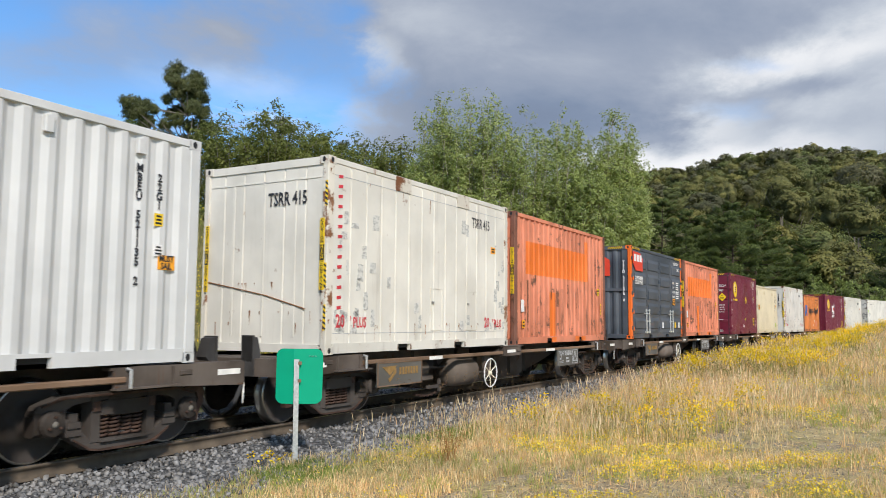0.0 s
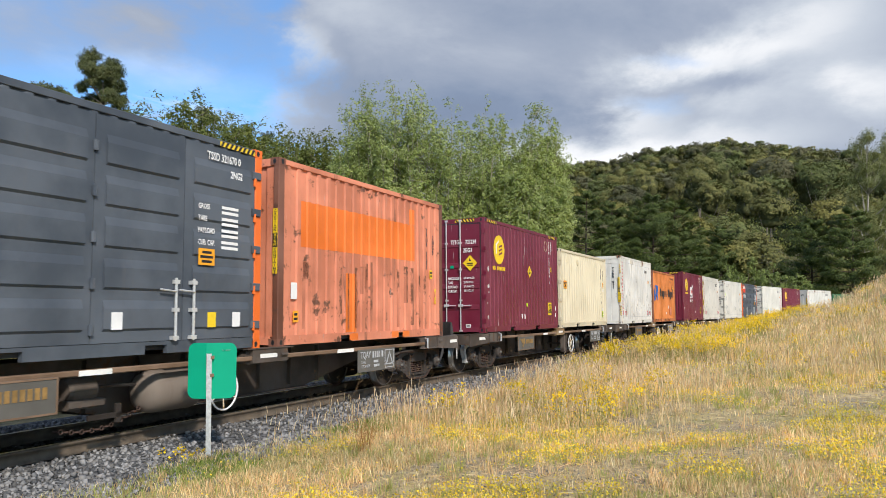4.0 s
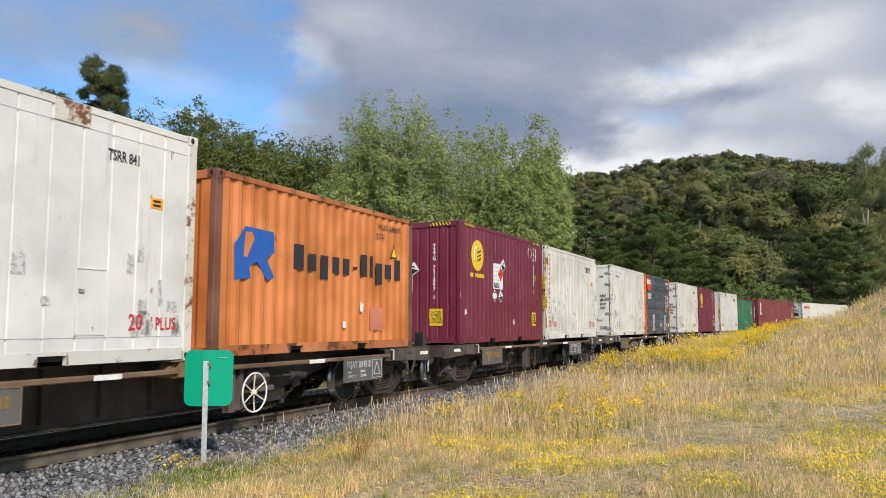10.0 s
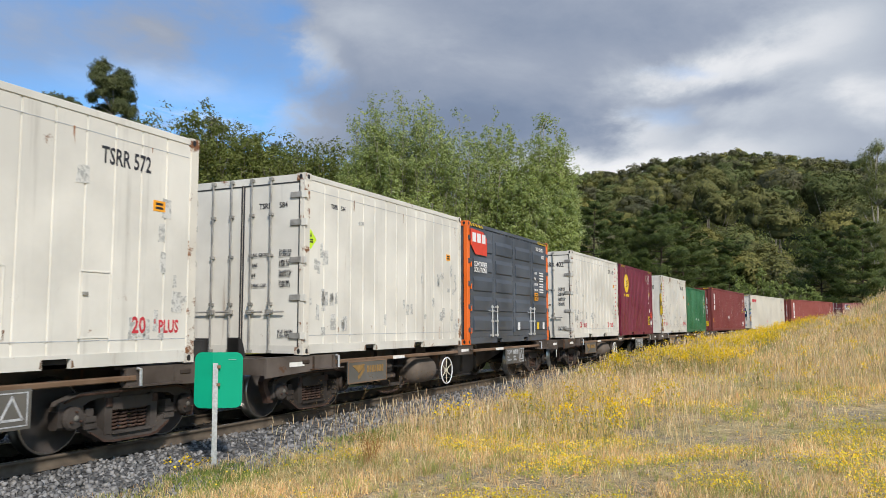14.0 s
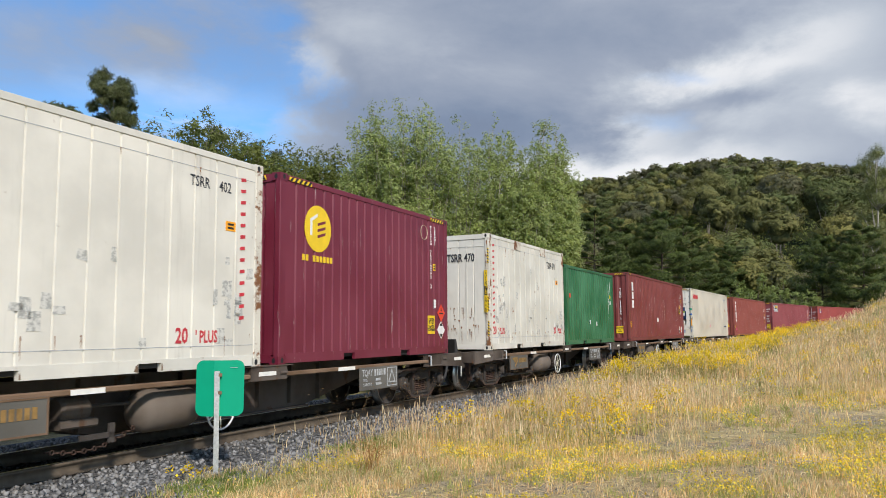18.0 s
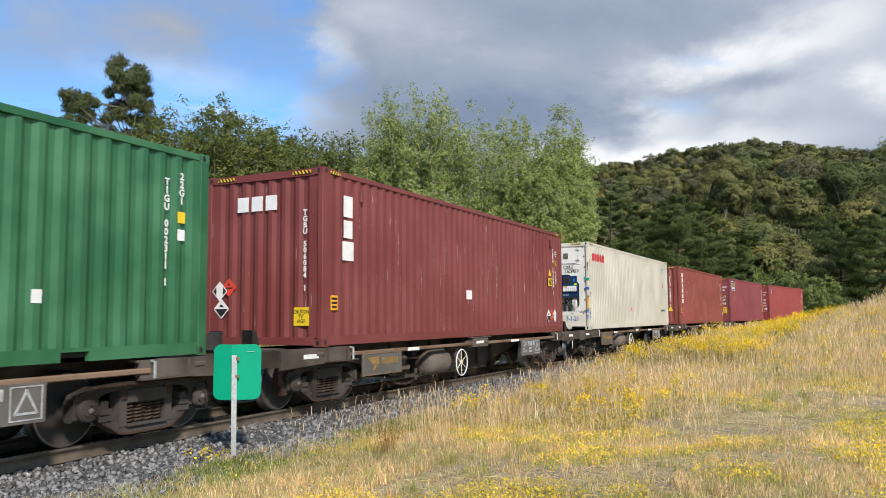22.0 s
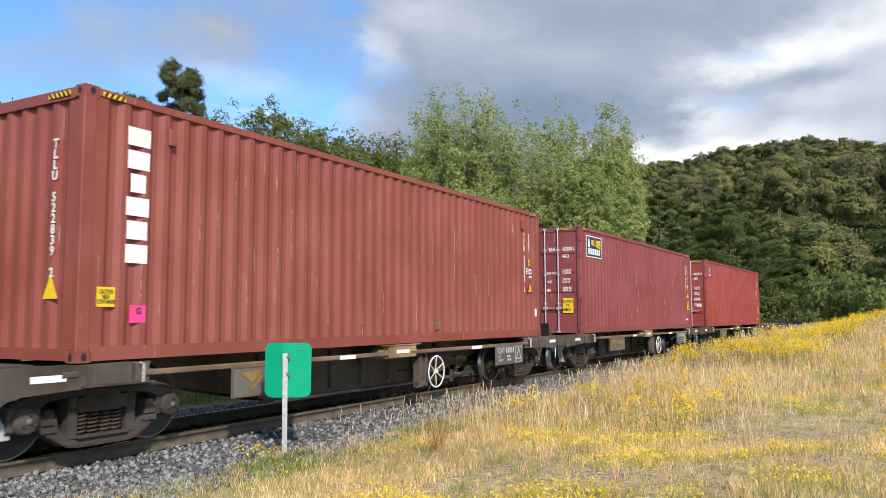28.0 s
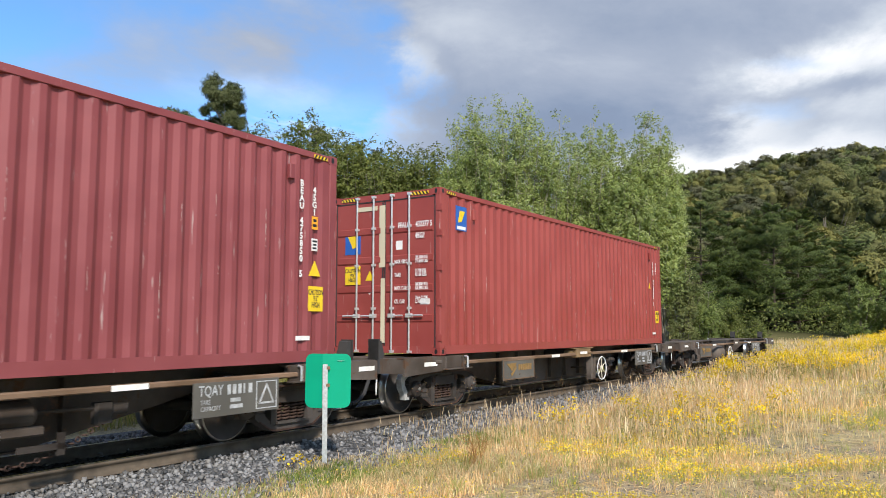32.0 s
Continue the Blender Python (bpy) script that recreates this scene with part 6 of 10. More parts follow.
def side_door_box(label, code="TSSD 321670 0"):
    """A slate-grey side-opening box with four pressed door leaves and orange corner posts."""
    c = steel_box("side_opening_container", LEN20, HC, WF, SLATE, "deep", label, posts=POST_ORANGE, pockets=(-1.0, 1.0), front_style="deep")
    y = -WF / 2 - 0.001
    n = 4
    wd = (LEN20 - 0.34) / n
    for i in range(n):
        x0 = -LEN20 / 2 + 0.17 + i * wd
        g = Geo().box(x0 + 0.008, x0 + wd - 0.008, y, y + 0.05, 0.17, HC - 0.13)
        for k in range(5):
            z0, z1 = 0.30 + k * 0.475, 0.30 + k * 0.475 + 0.36
            g.prism([(y + 0.0, z0), (y - 0.028, z0 + 0.03), (y - 0.028, z1 - 0.10), (y + 0.0, z1)], "x", x0 + 0.16, x0 + wd - 0.12)
        leaf = part("door_leaf", g, SLATE, c, "pressed steel side door")
        for k in range(5):
            z = 0.32 + k * 0.52
            xh = x0 + 0.01 if i % 2 == 0 else x0 + wd - 0.01
            part("hinge", Geo().tube([(xh, y - 0.015, z - 0.06), (xh, y - 0.015, z + 0.06)], 0.022, 8), POST_ORANGE if i in (0, 3) else SLATE, leaf)
        xr = x0 + wd - 0.16 if i % 2 == 0 else x0 + 0.16
        rod = Geo().tube([(xr, y - 0.045, 0.16), (xr, y - 0.045, 0.95)], 0.018, 8)
        rod.tube([(xr, y - 0.06, 0.78), (xr - 0.28, y - 0.06, 0.80)], 0.013, 6)
        for z in (0.2, 0.55, 0.9):
            rod.box(xr - 0.05, xr + 0.05, y - 0.06, y, z - 0.025, z + 0.025)
        part("lock_rod", rod, ROD, leaf, "bright lock rod with handle")
    for sgn in (-1, 1):
        for k in range(5):
            z = 0.34 + k * 0.54
            a, b = sorted((sgn * (LEN20 / 2 - 0.05), sgn * (LEN20 / 2 - 0.24)))
            part("hinge_plate", Geo().box(a, b, y - 0.026, y + 0.004, z - 0.055, z + 0.055, 0.008), SLATE, c, "slate-grey hinge plate on the post")
    ym = y - 0.030
    logo = part("company_mark", Geo().prism([(-2.90, 2.36), (-2.90, 2.73), (-2.14, 2.70), (-1.90, 2.55), (-1.90, 2.13), (-2.62, 2.13)], "y", ym - 0.003, ym + 0.002), SIGNAL_RED, c, "red company mark with white bars")
    for k in range(3):
        part("mark_block", Geo().box(-2.80 + 0.29 * k, -2.58 + 0.29 * k, ym - 0.0052, ym - 0.0032, 2.42, 2.64), PRINT_WHITE, logo)
    letters("lettering", "CONTAINER\nSOLUTIONS", 0.17, PRINT_WHITE, c, on_side(-2.30, 1.83, ym), 0.003, 0.85)
    for k, word in enumerate(("GROSS", "TARE", "PAYLOAD", "CUB. CAP.")):
        letters("lettering", word, 0.10, PRINT_WHITE, c, on_side(1.66, 1.92 - 0.16 * k, ym), 0.001, 0.72, align="LEFT")
        for j in range(2):
            part("weight_print", Geo().box(2.12, 2.46, ym - 0.003, ym + 0.002, 1.925 - 0.16 * k - 0.07 * j, 1.965 - 0.16 * k - 0.07 * j), PRINT_WHITE, c)
    letters("lettering", code, 0.15, PRINT_WHITE, c, on_side(2.16, 2.62, ym), 0.002, 0.72)
    letters("lettering", "2NG2", 0.14, PRINT_WHITE, c, on_side(2.42, 2.42, ym), 0.002, 0.72)
    sticker(c, 1.83, 1.25, 0.31, 0.22, AMBER, ym, 3)
    for x, m in ((1.95, YELLOW), (2.45, PRINT_WHITE), (0.35, PRINT_WHITE)):
        sticker(c, x, 0.42, 0.16, 0.2, m, ym, 0)
    hazard(c, -2.85, -2.1, HC - 0.10, HC - 0.03, y, 8)
    hazard(c, 2.1, 2.85, HC - 0.10, HC - 0.03, y, 8)
    xe = -LEN20 / 2 + 0.025
    hazard_end(c, -0.95, -0.5, HC - 0.10, HC - 0.03, xe - 0.02, 7)
    hazard_end(c, 0.5, 0.95, HC - 0.10, HC - 0.03, xe - 0.02, 7)
    part("end_belt", Geo().box(xe - 0.02, xe + 0.03, -1.1, 1.1, 1.48, 1.56), SLATE, c)
    em = part("company_mark", Geo().prism([(0.58, 2.24), (0.58, 2.62), (-0.28, 2.62), (-0.55, 2.45), (-0.55, 1.95), (0.40, 1.95)], "x", xe - 0.026, xe - 0.02), SIGNAL_RED, c, "red company mark with white bars")
    for k in range(3):
        part("mark_block", Geo().box(xe - 0.0285, xe - 0.0262, 0.24 - 0.31 * k, 0.48 - 0.31 * k, 2.25, 2.50), PRINT_WHITE, em)
    vertical(c, code, -0.99, 1.78, 0.12, PRINT_WHITE, xe - 0.02, True)
    caution(c, 0.02, 0.85, 0.42, 0.30, xe - 0.02, ("CAUTION", "2.5m WIDE"), AMBER, True)
    end_sticker(c, 0.12, 0.55, 0.16, 0.20, YELLOW, xe - 0.02, 2)
    end_sticker(c, -0.12, 0.55, 0.20, 0.20, YELLOW, xe - 0.02, 1)
    return c


def round_mark(c, x, z, r, y, colour, squash=1.0):
    pts = [(x + r * squash * math.cos(a), z + r * math.sin(a)) for a in np.linspace(0, 2 * math.pi, 33)[:-1]]
    b = part("company_mark", Geo().prism(pts, "y", y - 0.003, y + 0.002), colour, c, "round yellow company mark")
    g = Geo()
    for k in range(3):
        zz = z + r * (0.22 - 0.26 * k)
        g.prism([(x - 0.05 * r, zz - 0.10 * r), (x + 0.55 * r, zz + 0.06 * r), (x + 0.55 * r, zz + 0.18 * r), (x - 0.05 * r, zz + 0.02 * r)], "y", y - 0.0052, y - 0.0032)
    part("mark_print", g, MAROON, b)
    g = Geo().prism([(x - 0.60 * r, z - 0.32 * r), (x - 0.45 * r, z - 0.32 * r), (x - 0.45 * r, z + 0.30 * r), (x - 0.05 * r, z + 0.52 * r), (x - 0.05 * r, z + 0.66 * r), (x - 0.60 * r, z + 0.38 * r)], "y", y - 0.0052, y - 0.0032)
    part("mark_letter_bar", g, PRINT_WHITE, b)
    g = Geo()
    for k in range(9):
        if k != 2:
            g.box(x - r * 1.15 + k * r * 0.26, x - r * 1.15 + k * r * 0.26 + r * 0.18, y - 0.003, y + 0.002, z - r * 1.42, z - r * 1.16)
    part("word_print", g, colour, c)


def maroon_box(code, end, stickers, label):
    c = steel_box("maroon_container", LEN20, HC, WIDE, MAROON, "crease", label, end=end, gasket=RUBBER)
    yp, y = -WIDE / 2 - 0.001, -WIDE / 2 + 0.0095
    round_mark(c, -2.00, 2.14, 0.38, y, YELLOW)
    vertical(c, code, 2.22, 2.02, 0.125, PRINT_WHITE, y)
    vertical(c, "2EG1", 2.42, 2.48, 0.125, PRINT_WHITE, y)
    part("company_roundel", Geo().ring((1.90, y, 2.52), 0.15, 0.007, "y", 28, 4), CREAM, c, "thin pale ring mark")
    sticker(c, 2.38, 1.82, 0.11, 0.14, YELLOW, y, 2)
    caution(c, 2.22, 0.61, 0.33, 0.38, y, ("CAUTION", "9'6\" HIGH", "2.4m WIDE", "CONTAINER"))
    hazard(c, -2.8, -2.2, HC - 0.10, HC - 0.035, yp, 5)
    hazard(c, 2.2, 2.8, HC - 0.10, HC - 0.035, yp, 5)
    xe = -LEN20 / 2 - 0.001
    hazard_end(c, 0.45, 0.98, HC - 0.10, HC - 0.03, xe, 6)
    hazard_end(c, -0.98, -0.45, HC - 0.10, HC - 0.03, xe, 6)
    if end == "doors":
        xd = xe - 0.001
        letters("lettering", "TSTG", 0.15, PRINT_WHITE, c, on_end(-0.44, 2.28, xd), 0.003, 0.66)
        letters("lettering", code[5:11], 0.15, PRINT_WHITE, c, on_end(-0.88, 2.28, xd), 0.003, 0.66)
        letters("lettering", "2EG1", 0.15, PRINT_WHITE, c, on_end(-0.80, 2.07, xd), 0.003, 0.8)
        for k, t in enumerate(("MAX.GROSS", "TARE", "PAYLOAD", "CUB.CAP.")):
            letters("lettering", t, 0.095, PRINT_WHITE, c, on_end(-0.25, 1.36 - 0.105 * k, xd), 0.002, 0.6, align="LEFT")
            letters("lettering", ("30,480 KGS", "2,490 KGS", "27,990 KGS", "38.5 CU.M")[k], 0.075, PRINT_WHITE, c, on_end(-0.68, 1.37 - 0.105 * k, xd), 0.001, 0.8, align="LEFT")
        diamond(c, -0.86, 1.75, 0.20, YELLOW, xd - 0.003, True, "yellow hazard diamond")
        caution(c, 0.38, 1.32, 0.30, 0.30, xd, ("CAUTION", "9'6\" HIGH", "2.4m WIDE"), None, True)
        end_sticker(c, 0.74, 1.70, 0.12, 0.17, BLUE, xd, 2, ink=PRINT_WHITE)
        end_sticker(c, 0.76, 0.90, 0.18, 0.22, PRINT_GREY, xd, 3)
        end_sticker(c, -0.36, 1.66, 0.10, 0.07, TEAL, xd, 0)
        end_sticker(c, -0.80, 0.17, 0.13, 0.08, PRINT_WHITE, xd, 1)
    else:
        vertical(c, code, -0.55, 1.70, 0.125, PRINT_WHITE, xe + 0.025, True)
        caution(c, -0.6, 0.62, 0.34, 0.40, xe + 0.025, ("CAUTION", "9'6\" HIGH", "2.4m WIDE", "CONTAINER"), None, True)
    if stickers == "diamond":
        diamond(c, 0.39, 1.67, 0.18, YELLOW, y, False, "yellow hazard diamond")
        sticker(c, 0.15, 0.72, 0.12, 0.10, LIME, y, 0)
        for x, z in ((-0.28, 0.40), (-0.05, 0.38), (2.80, 0.62), (2.78, 0.42)):
            sticker(c, x, z, 0.07, 0.13, PRINT_WHITE, y, 0, "paper_scrap", "torn white scrap of paper")
        for x, z, w, h in ((-2.75, 1.62, 0.14, 0.20), (-2.75, 1.18, 0.16, 0.15), (-2.72, 1.02, 0.10, 0.05), (-2.78, 0.40, 0.13, 0.16), (-2.82, 0.75, 0.08, 0.1)):
            part("torn_label", Geo().prism([(x - w * 0.3, z - h * 0.35), (x + w * 0.1, z - h * 0.42), (x + w * 0.34, z - h * 0.1), (x + w * 0.2, z + h * 0.3), (x - w * 0.15, z + h * 0.22), (x - w * 0.38, z + h * 0.05)], "y", y - 0.002, y + 0.002), SCUFF, c, "torn white label")
    elif stickers == "paper":
        # a goods sheet with its diamonds, on the side and on the end
        for yy, x, z, w, h, end_, dx in ((y, -0.62, 1.70, 0.66, 0.66, False, 1), (xe + 0.022, 0.40, 1.50, 0.74, 0.60, True, -1)):
            if end_:
                sheet = part("placard", Geo().box(yy - 0.003, yy + 0.002, x - w / 2, x + w / 2, z - h / 2, z + h / 2), PRINT_WHITE, c, "white dangerous goods sheet")
            else:
                sheet = part("placard", Geo().box(x - w / 2, x + w / 2, yy - 0.003, yy + 0.002, z - h / 2, z + h / 2), PRINT_WHITE, c, "white dangerous goods sheet")
            for k in range(4):
                zz = z + h * (0.36 - 0.17 * k)
                lo, hi = sorted((x - dx * w * 0.46, x + dx * w * (0.02 + 0.05 * (k % 2))))
                rule = Geo().box(yy - 0.0048, yy - 0.0032, lo, hi, zz - 0.006, zz + 0.006) if end_ else Geo().box(lo, hi, yy - 0.0048, yy - 0.0032, zz - 0.006, zz + 0.006)
                part("ruled_line", rule, PRINT_GREY, sheet)
            at = on_end(x + 0.16, z - h * 0.36, yy - 0.005) if end_ else on_side(x - 0.10, z - h * 0.36, yy - 0.005)
            letters("lettering", "000, POLICE or\nFIRE BRIGADE", 0.085, PRINT_BLACK, sheet, at, 0.002, 0.72)
            placard(c, x + dx * w * 0.26, z + 0.07, 0.19, yy - 0.004, end_, "red")
            placard(c, x + dx * w * 0.52, z + h * 0.46, 0.18, yy - 0.006, end_, "lower", -12 * dx)
            placard(c, x - dx * w * 0.36, z - h * 0.78, 0.165, yy, end_, "barred")
            placard(c, x + dx * w * 0.28, z - h * 0.78, 0.165, yy, end_, "lower", 8)
        for x, z, w, h in ((0.55, 0.52, 0.10, 0.16), (-2.72, 0.75, 0.12, 0.14)):
            part("paper_label", Geo().prism([(x - w / 2, z - h / 2), (x + w / 2, z - h / 2 + 0.03), (x + w / 2 - 0.03, z + h / 2), (x - w / 2 + 0.02, z + h / 2 - 0.02)], "y", y - 0.004, y + 0.001), PRINT_WHITE, c, "torn white paper label")
    else:
        placard(c, 2.70, 0.50, 0.19, y, False, "barred")
        placard(c, 2.70, 0.86, 0.19, y - 0.004, False, "red")
        sticker(c, 2.40, 1.05, 0.10, 0.18, PRINT_WHITE, y, 0)
    return c


def build_cream():
    c = steel_box("cream_container", LEN20, STD, WF, CREAM, "deep", "cream corrugated steel container", end="doors")
    y = -WF / 2 + 0.0095
    letters("lettering", "MUST\nSAIL", 0.10, PRINT_BLACK, sticker(c, -2.45, 1.42, 0.30, 0.26, AMBER, y, 0, "label", "amber MUST SAIL label"), on_side(-2.45, 1.42, y - 0.005), 0.003)
    vertical(c, "LYGU 804095 4", 2.26, 1.49, 0.125, PRINT_BLACK, y)
    vertical(c, "22G1", 2.54, 1.90, 0.125, PRINT_BLACK, y)
    letters("lettering", "2.6m\n8'6\"", 0.075, PRINT_BLACK, sticker(c, 2.55, 1.55, 0.13, 0.17, AMBER, y, 0), on_side(2.55, 1.55, y - 0.005), 0.0, 0.75)
    sticker(c, 2.56, 1.34, 0.12, 0.10, PRINT_WHITE, y, 2)
    sticker(c, 2.47, 0.43, 0.12, 0.22, LIME, y, 2, "label", "lime green label")
    sticker(c, 2.46, 0.60, 0.10, 0.12, PRINT_WHITE, y, 0)
    for x in (-2.2, -0.9, 1.4, 2.3):
        part("vent", Geo().box(x - 0.05, x + 0.05, y - 0.035, y + 0.02, 2.16, 2.33, 0.01), CREAM, c)
    return c


def build_hapag():
    c = steel_box("orange_container", LEN20, STD, WF, ORANGE, "deep", "orange corrugated steel container with a blue company mark", posts=RUST_ORANGE, rails=OLD_ORANGE)
    y = -WF / 2 + 0.0095
    g = Geo().prism([(-2.58, 1.08), (-2.22, 1.12), (-2.27, 1.28), (-2.09, 1.36), (-1.83, 1.10), (-1.66, 1.16), (-1.86, 1.42), (-1.66, 1.55), (-1.70, 1.84), (-2.36, 1.86), (-2.60, 1.58)], "y", y - 0.003, y + 0.002)
    part("company_mark", g, BLUE, c, "blue company mark")
    part("mark_print", Geo().prism([(-2.40, 1.42), (-2.32, 1.42), (-2.16, 1.70), (-2.22, 1.79), (-2.36, 1.78)], "y", y - 0.0052, y - 0.0032), ORANGE, c)
    g = Geo()
    x = -1.16
    for i, (w, lo, hi) in enumerate(((0.30, 0, 0.42), (0.24, 0, 0.30), (0.25, -0.12, 0.30), (0.24, 0, 0.30), (0.22, 0, 0.30), (0.16, 0.12, 0.18), (0.24, 0, 0.42), (0.10, 0, 0.42), (0.25, -0.12, 0.30), (0.26, 0, 0.30), (0.26, 0, 0.42))):
        g.box(x, x + w * 0.92, y - 0.003, y + 0.002, 1.32 + lo, 1.30 + hi)
        x += w + 0.115
    part("word_print", g, PRINT_BLACK, c, "black company word as bars")
    letters("lettering", "HLXU 348575", 0.145, PRINT_BLACK, c, on_side(2.05, 2.30, y), 0.002, 0.95, 1.15)
    letters("lettering", "22G1", 0.145, PRINT_BLACK, c, on_side(1.68, 2.12, y), 0.002, 0.95, 1.15)
    part("warning_triangle", Geo().prism([(2.08, 1.74), (2.36, 1.74), (2.22, 2.00)], "y", y - 0.003, y + 0.002), BLACK, c, "yellow warning triangle with black border")
    part("triangle_field", Geo().prism([(2.12, 1.765), (2.32, 1.765), (2.22, 1.955)], "y", y - 0.0052, y - 0.0032), YELLOW, c)
    part("paper_label", Geo().prism([(0.92, 0.70), (1.02, 0.66), (1.05, 0.82), (0.95, 0.86)], "y", y - 0.003, y + 0.002), PRINT_WHITE, c, "torn white paper label")
    sticker(c, 1.55, 0.55, 0.5, 0.42, FADED_ORANGE, y, 0, "repair_patch")
    sticker(c, 0.4, 0.45, 0.11, 0.12, PRINT_WHITE, y, 0)
    return c


def build_green():
    c = steel_box("green_container", LEN20, STD, WF, GREEN, "deep", "plain green corrugated steel container")
    y = -WF / 2 + 0.0095
    vertical(c, "TIGU 002311 1", 2.30, 1.52, 0.125, PRINT_WHITE, y)
    vertical(c, "22G1", 2.55, 2.08, 0.125, PRINT_WHITE, y)
    for x, z, m in ((-0.3, 0.75, PRINT_WHITE), (0.55, 0.70, PRINT_WHITE), (2.55, 1.72, YELLOW), (2.55, 1.5, PRINT_WHITE), (-2.65, 1.6, SIGNAL_RED)):
        sticker(c, x, z, 0.12, 0.14, m, y, 0)
    return c


def serif_bars(c, x, z, sizes, y, mat):
    """An upright company word as blocks, one under another."""
    for w, h in sizes:
        b = Geo().box(x - w / 2, x + w / 2, y - 0.003, y + 0.002, z - h, z)
        part("word_print", b, mat, c)
        z -= h + 0.055


def forty(name, paint_, end, label, style="deep"):
    c = steel_box(name, LEN40, HC, WF, paint_, style, label, end=end, pockets=())
    yp, y = -WF / 2 - 0.002, -WF / 2 + 0.0095
    xe = -LEN40 / 2
    hazard(c, xe + 0.22, xe + 0.50, HC - 0.09, HC - 0.04, yp, 4)
    hazard(c, -xe - 0.50, -xe - 0.22, HC - 0.09, HC - 0.04, yp, 4)
    for y0 in (0.62, -0.98):
        if style == "fine":
            hazard_end(c, y0, y0 + 0.36, HC - 0.075, HC - 0.04, xe - 0.001, 4)
        else:
            hazard_end(c, y0, y0 + 0.36, HC - 0.095, HC - 0.04, xe - 0.001, 5)
    for x in (xe + 1.15, -xe - 0.95) if style != "fine" else ():
        part("vent", Geo().box(x - 0.05, x + 0.05, y - 0.035, y + 0.02, HC - 0.45, HC - 0.26, 0.01), paint_, c)
    return c, y, xe


def door_print(c, xd, code, size, rows, H=HC, ink=None):
    """Owner code, type and weights on the cargo doors."""
    ink = ink or PRINT_WHITE
    letters("lettering", code[0], 0.14, ink, c, on_end(-0.43, H - 0.62, xd), 0.003, 0.66)
    letters("lettering", code[1], 0.14, ink, c, on_end(-0.88, H - 0.62, xd), 0.003, 0.66)
    letters("lettering", size, 0.14, ink, c, on_end(-0.80, H - 0.82, xd), 0.003, 0.66)
    for k, (head, a, b) in enumerate(rows):
        z = 1.66 - 0.235 * k
        letters("lettering", head, 0.10, ink, c, on_end(-0.25, z - 0.03, xd), 0.002, 0.58, align="LEFT")
        letters("lettering", a + "\n" + b, 0.082, ink, c, on_end(-0.70, z, xd), 0.002, 0.72, align="LEFT")


def scratches(c, y, seed, n):
    """Broken pale upright scratches along the outer folds of a corrugated side."""
    rr = random.Random(seed)
    p, fo = STYLE["deep"][:2]
    half = int((LEN40 - 0.42) / p) / 2
    for _ in range(n):
        k = rr.randrange(2, int(2 * half) - 2)
        x, z = (k - half) * p + fo * (rr.choice((-0.42, 0.40)) if rr.random() < 0.75 else 0.6 * (rr.random() - 0.5)), 0.5 + 1.8 * rr.random()
        g = Geo()
        for _ in range(rr.randrange(2, 7)):
            w, ln = 0.0009 + 0.0022 * rr.random() ** 2, 0.02 + 0.16 * rr.random() ** 2
            lean = 0.004 * (rr.random() - 0.5)
            g.prism([(x - w, z), (x - 0.6 * w + lean, z - ln), (x + 0.6 * w + lean, z - ln), (x + w, z)], "y", y - 0.0004, y + 0.0035)
            z -= ln + 0.01 + 0.05 * rr.random()
        part("scratch", g, SCRATCH, c)


def build_tex():
    c, y, xe = forty("oxide_red_container", OXIDE, "wall", "long oxide-red corrugated high container")
    serif_bars(c, -5.35, 2.50, ((0.27, 0.36), (0.26, 0.30), (0.33, 0.32)), y, PRINT_WHITE)
    g = Geo()
    for k in range(3):
        g.box(xe + 0.015, xe + 0.027, 0.32 - 0.30 * k, 0.55 - 0.30 * k, 2.25, 2.50)
    part("word_print", g, PRINT_WHITE, c)
    vertical(c, "TGBU 506084 1", 5.32, 1.72, 0.125, PRINT_WHITE, y)
    vertical(c, "45G1", 5.56, 1.55, 0.125, PRINT_WHITE, y)
    vertical(c, "TGBU 506084 1", -0.86, 1.55, 0.125, PRINT_WHITE, xe + 0.02, True)
    caution(c, -0.80, 0.48, 0.30, 0.30, xe + 0.02, ("CAUTION", "9'6\"", "HIGH"), None, True)
    placard(c, 0.92, 0.92, 0.17, xe + 0.017, True, "barred", 90)
    placard(c, 0.72, 0.98, 0.16, xe + 0.02, True, "red")
    placard(c, 0.88, 0.62, 0.17, xe + 0.02, True, "lower")
    sticker(c, -0.50, 0.94, 0.29, 0.20, PRINT_WHITE, y, 0)
    caution(c, 5.04, 1.42, 0.34, 0.22, y, ("CAUTION", "9'6\" HIGH"))
    part("warning_triangle", Geo().prism([(4.90, 1.60), (5.14, 1.60), (5.02, 1.80)], "y", y - 0.003, y + 0.002), YELLOW, c)
    sticker(c, 5.56, 1.99, 0.11, 0.14, YELLOW, y, 2)
    sticker(c, 5.56, 2.25, 0.12, 0.16, PRINT_WHITE, y, 2)
    placard(c, 4.86, 0.46, 0.19, y - 0.003, False, "lower")
    placard(c, 5.12, 0.48, 0.17, y, False, "red")
    placard(c, 5.40, 0.46, 0.19, y - 0.003, False, "barred", 90)
    sticker(c, -5.75, 0.7, 0.2, 0.24, AMBER, y, 3)
    scratches(c, y, 31, 34)
    return c


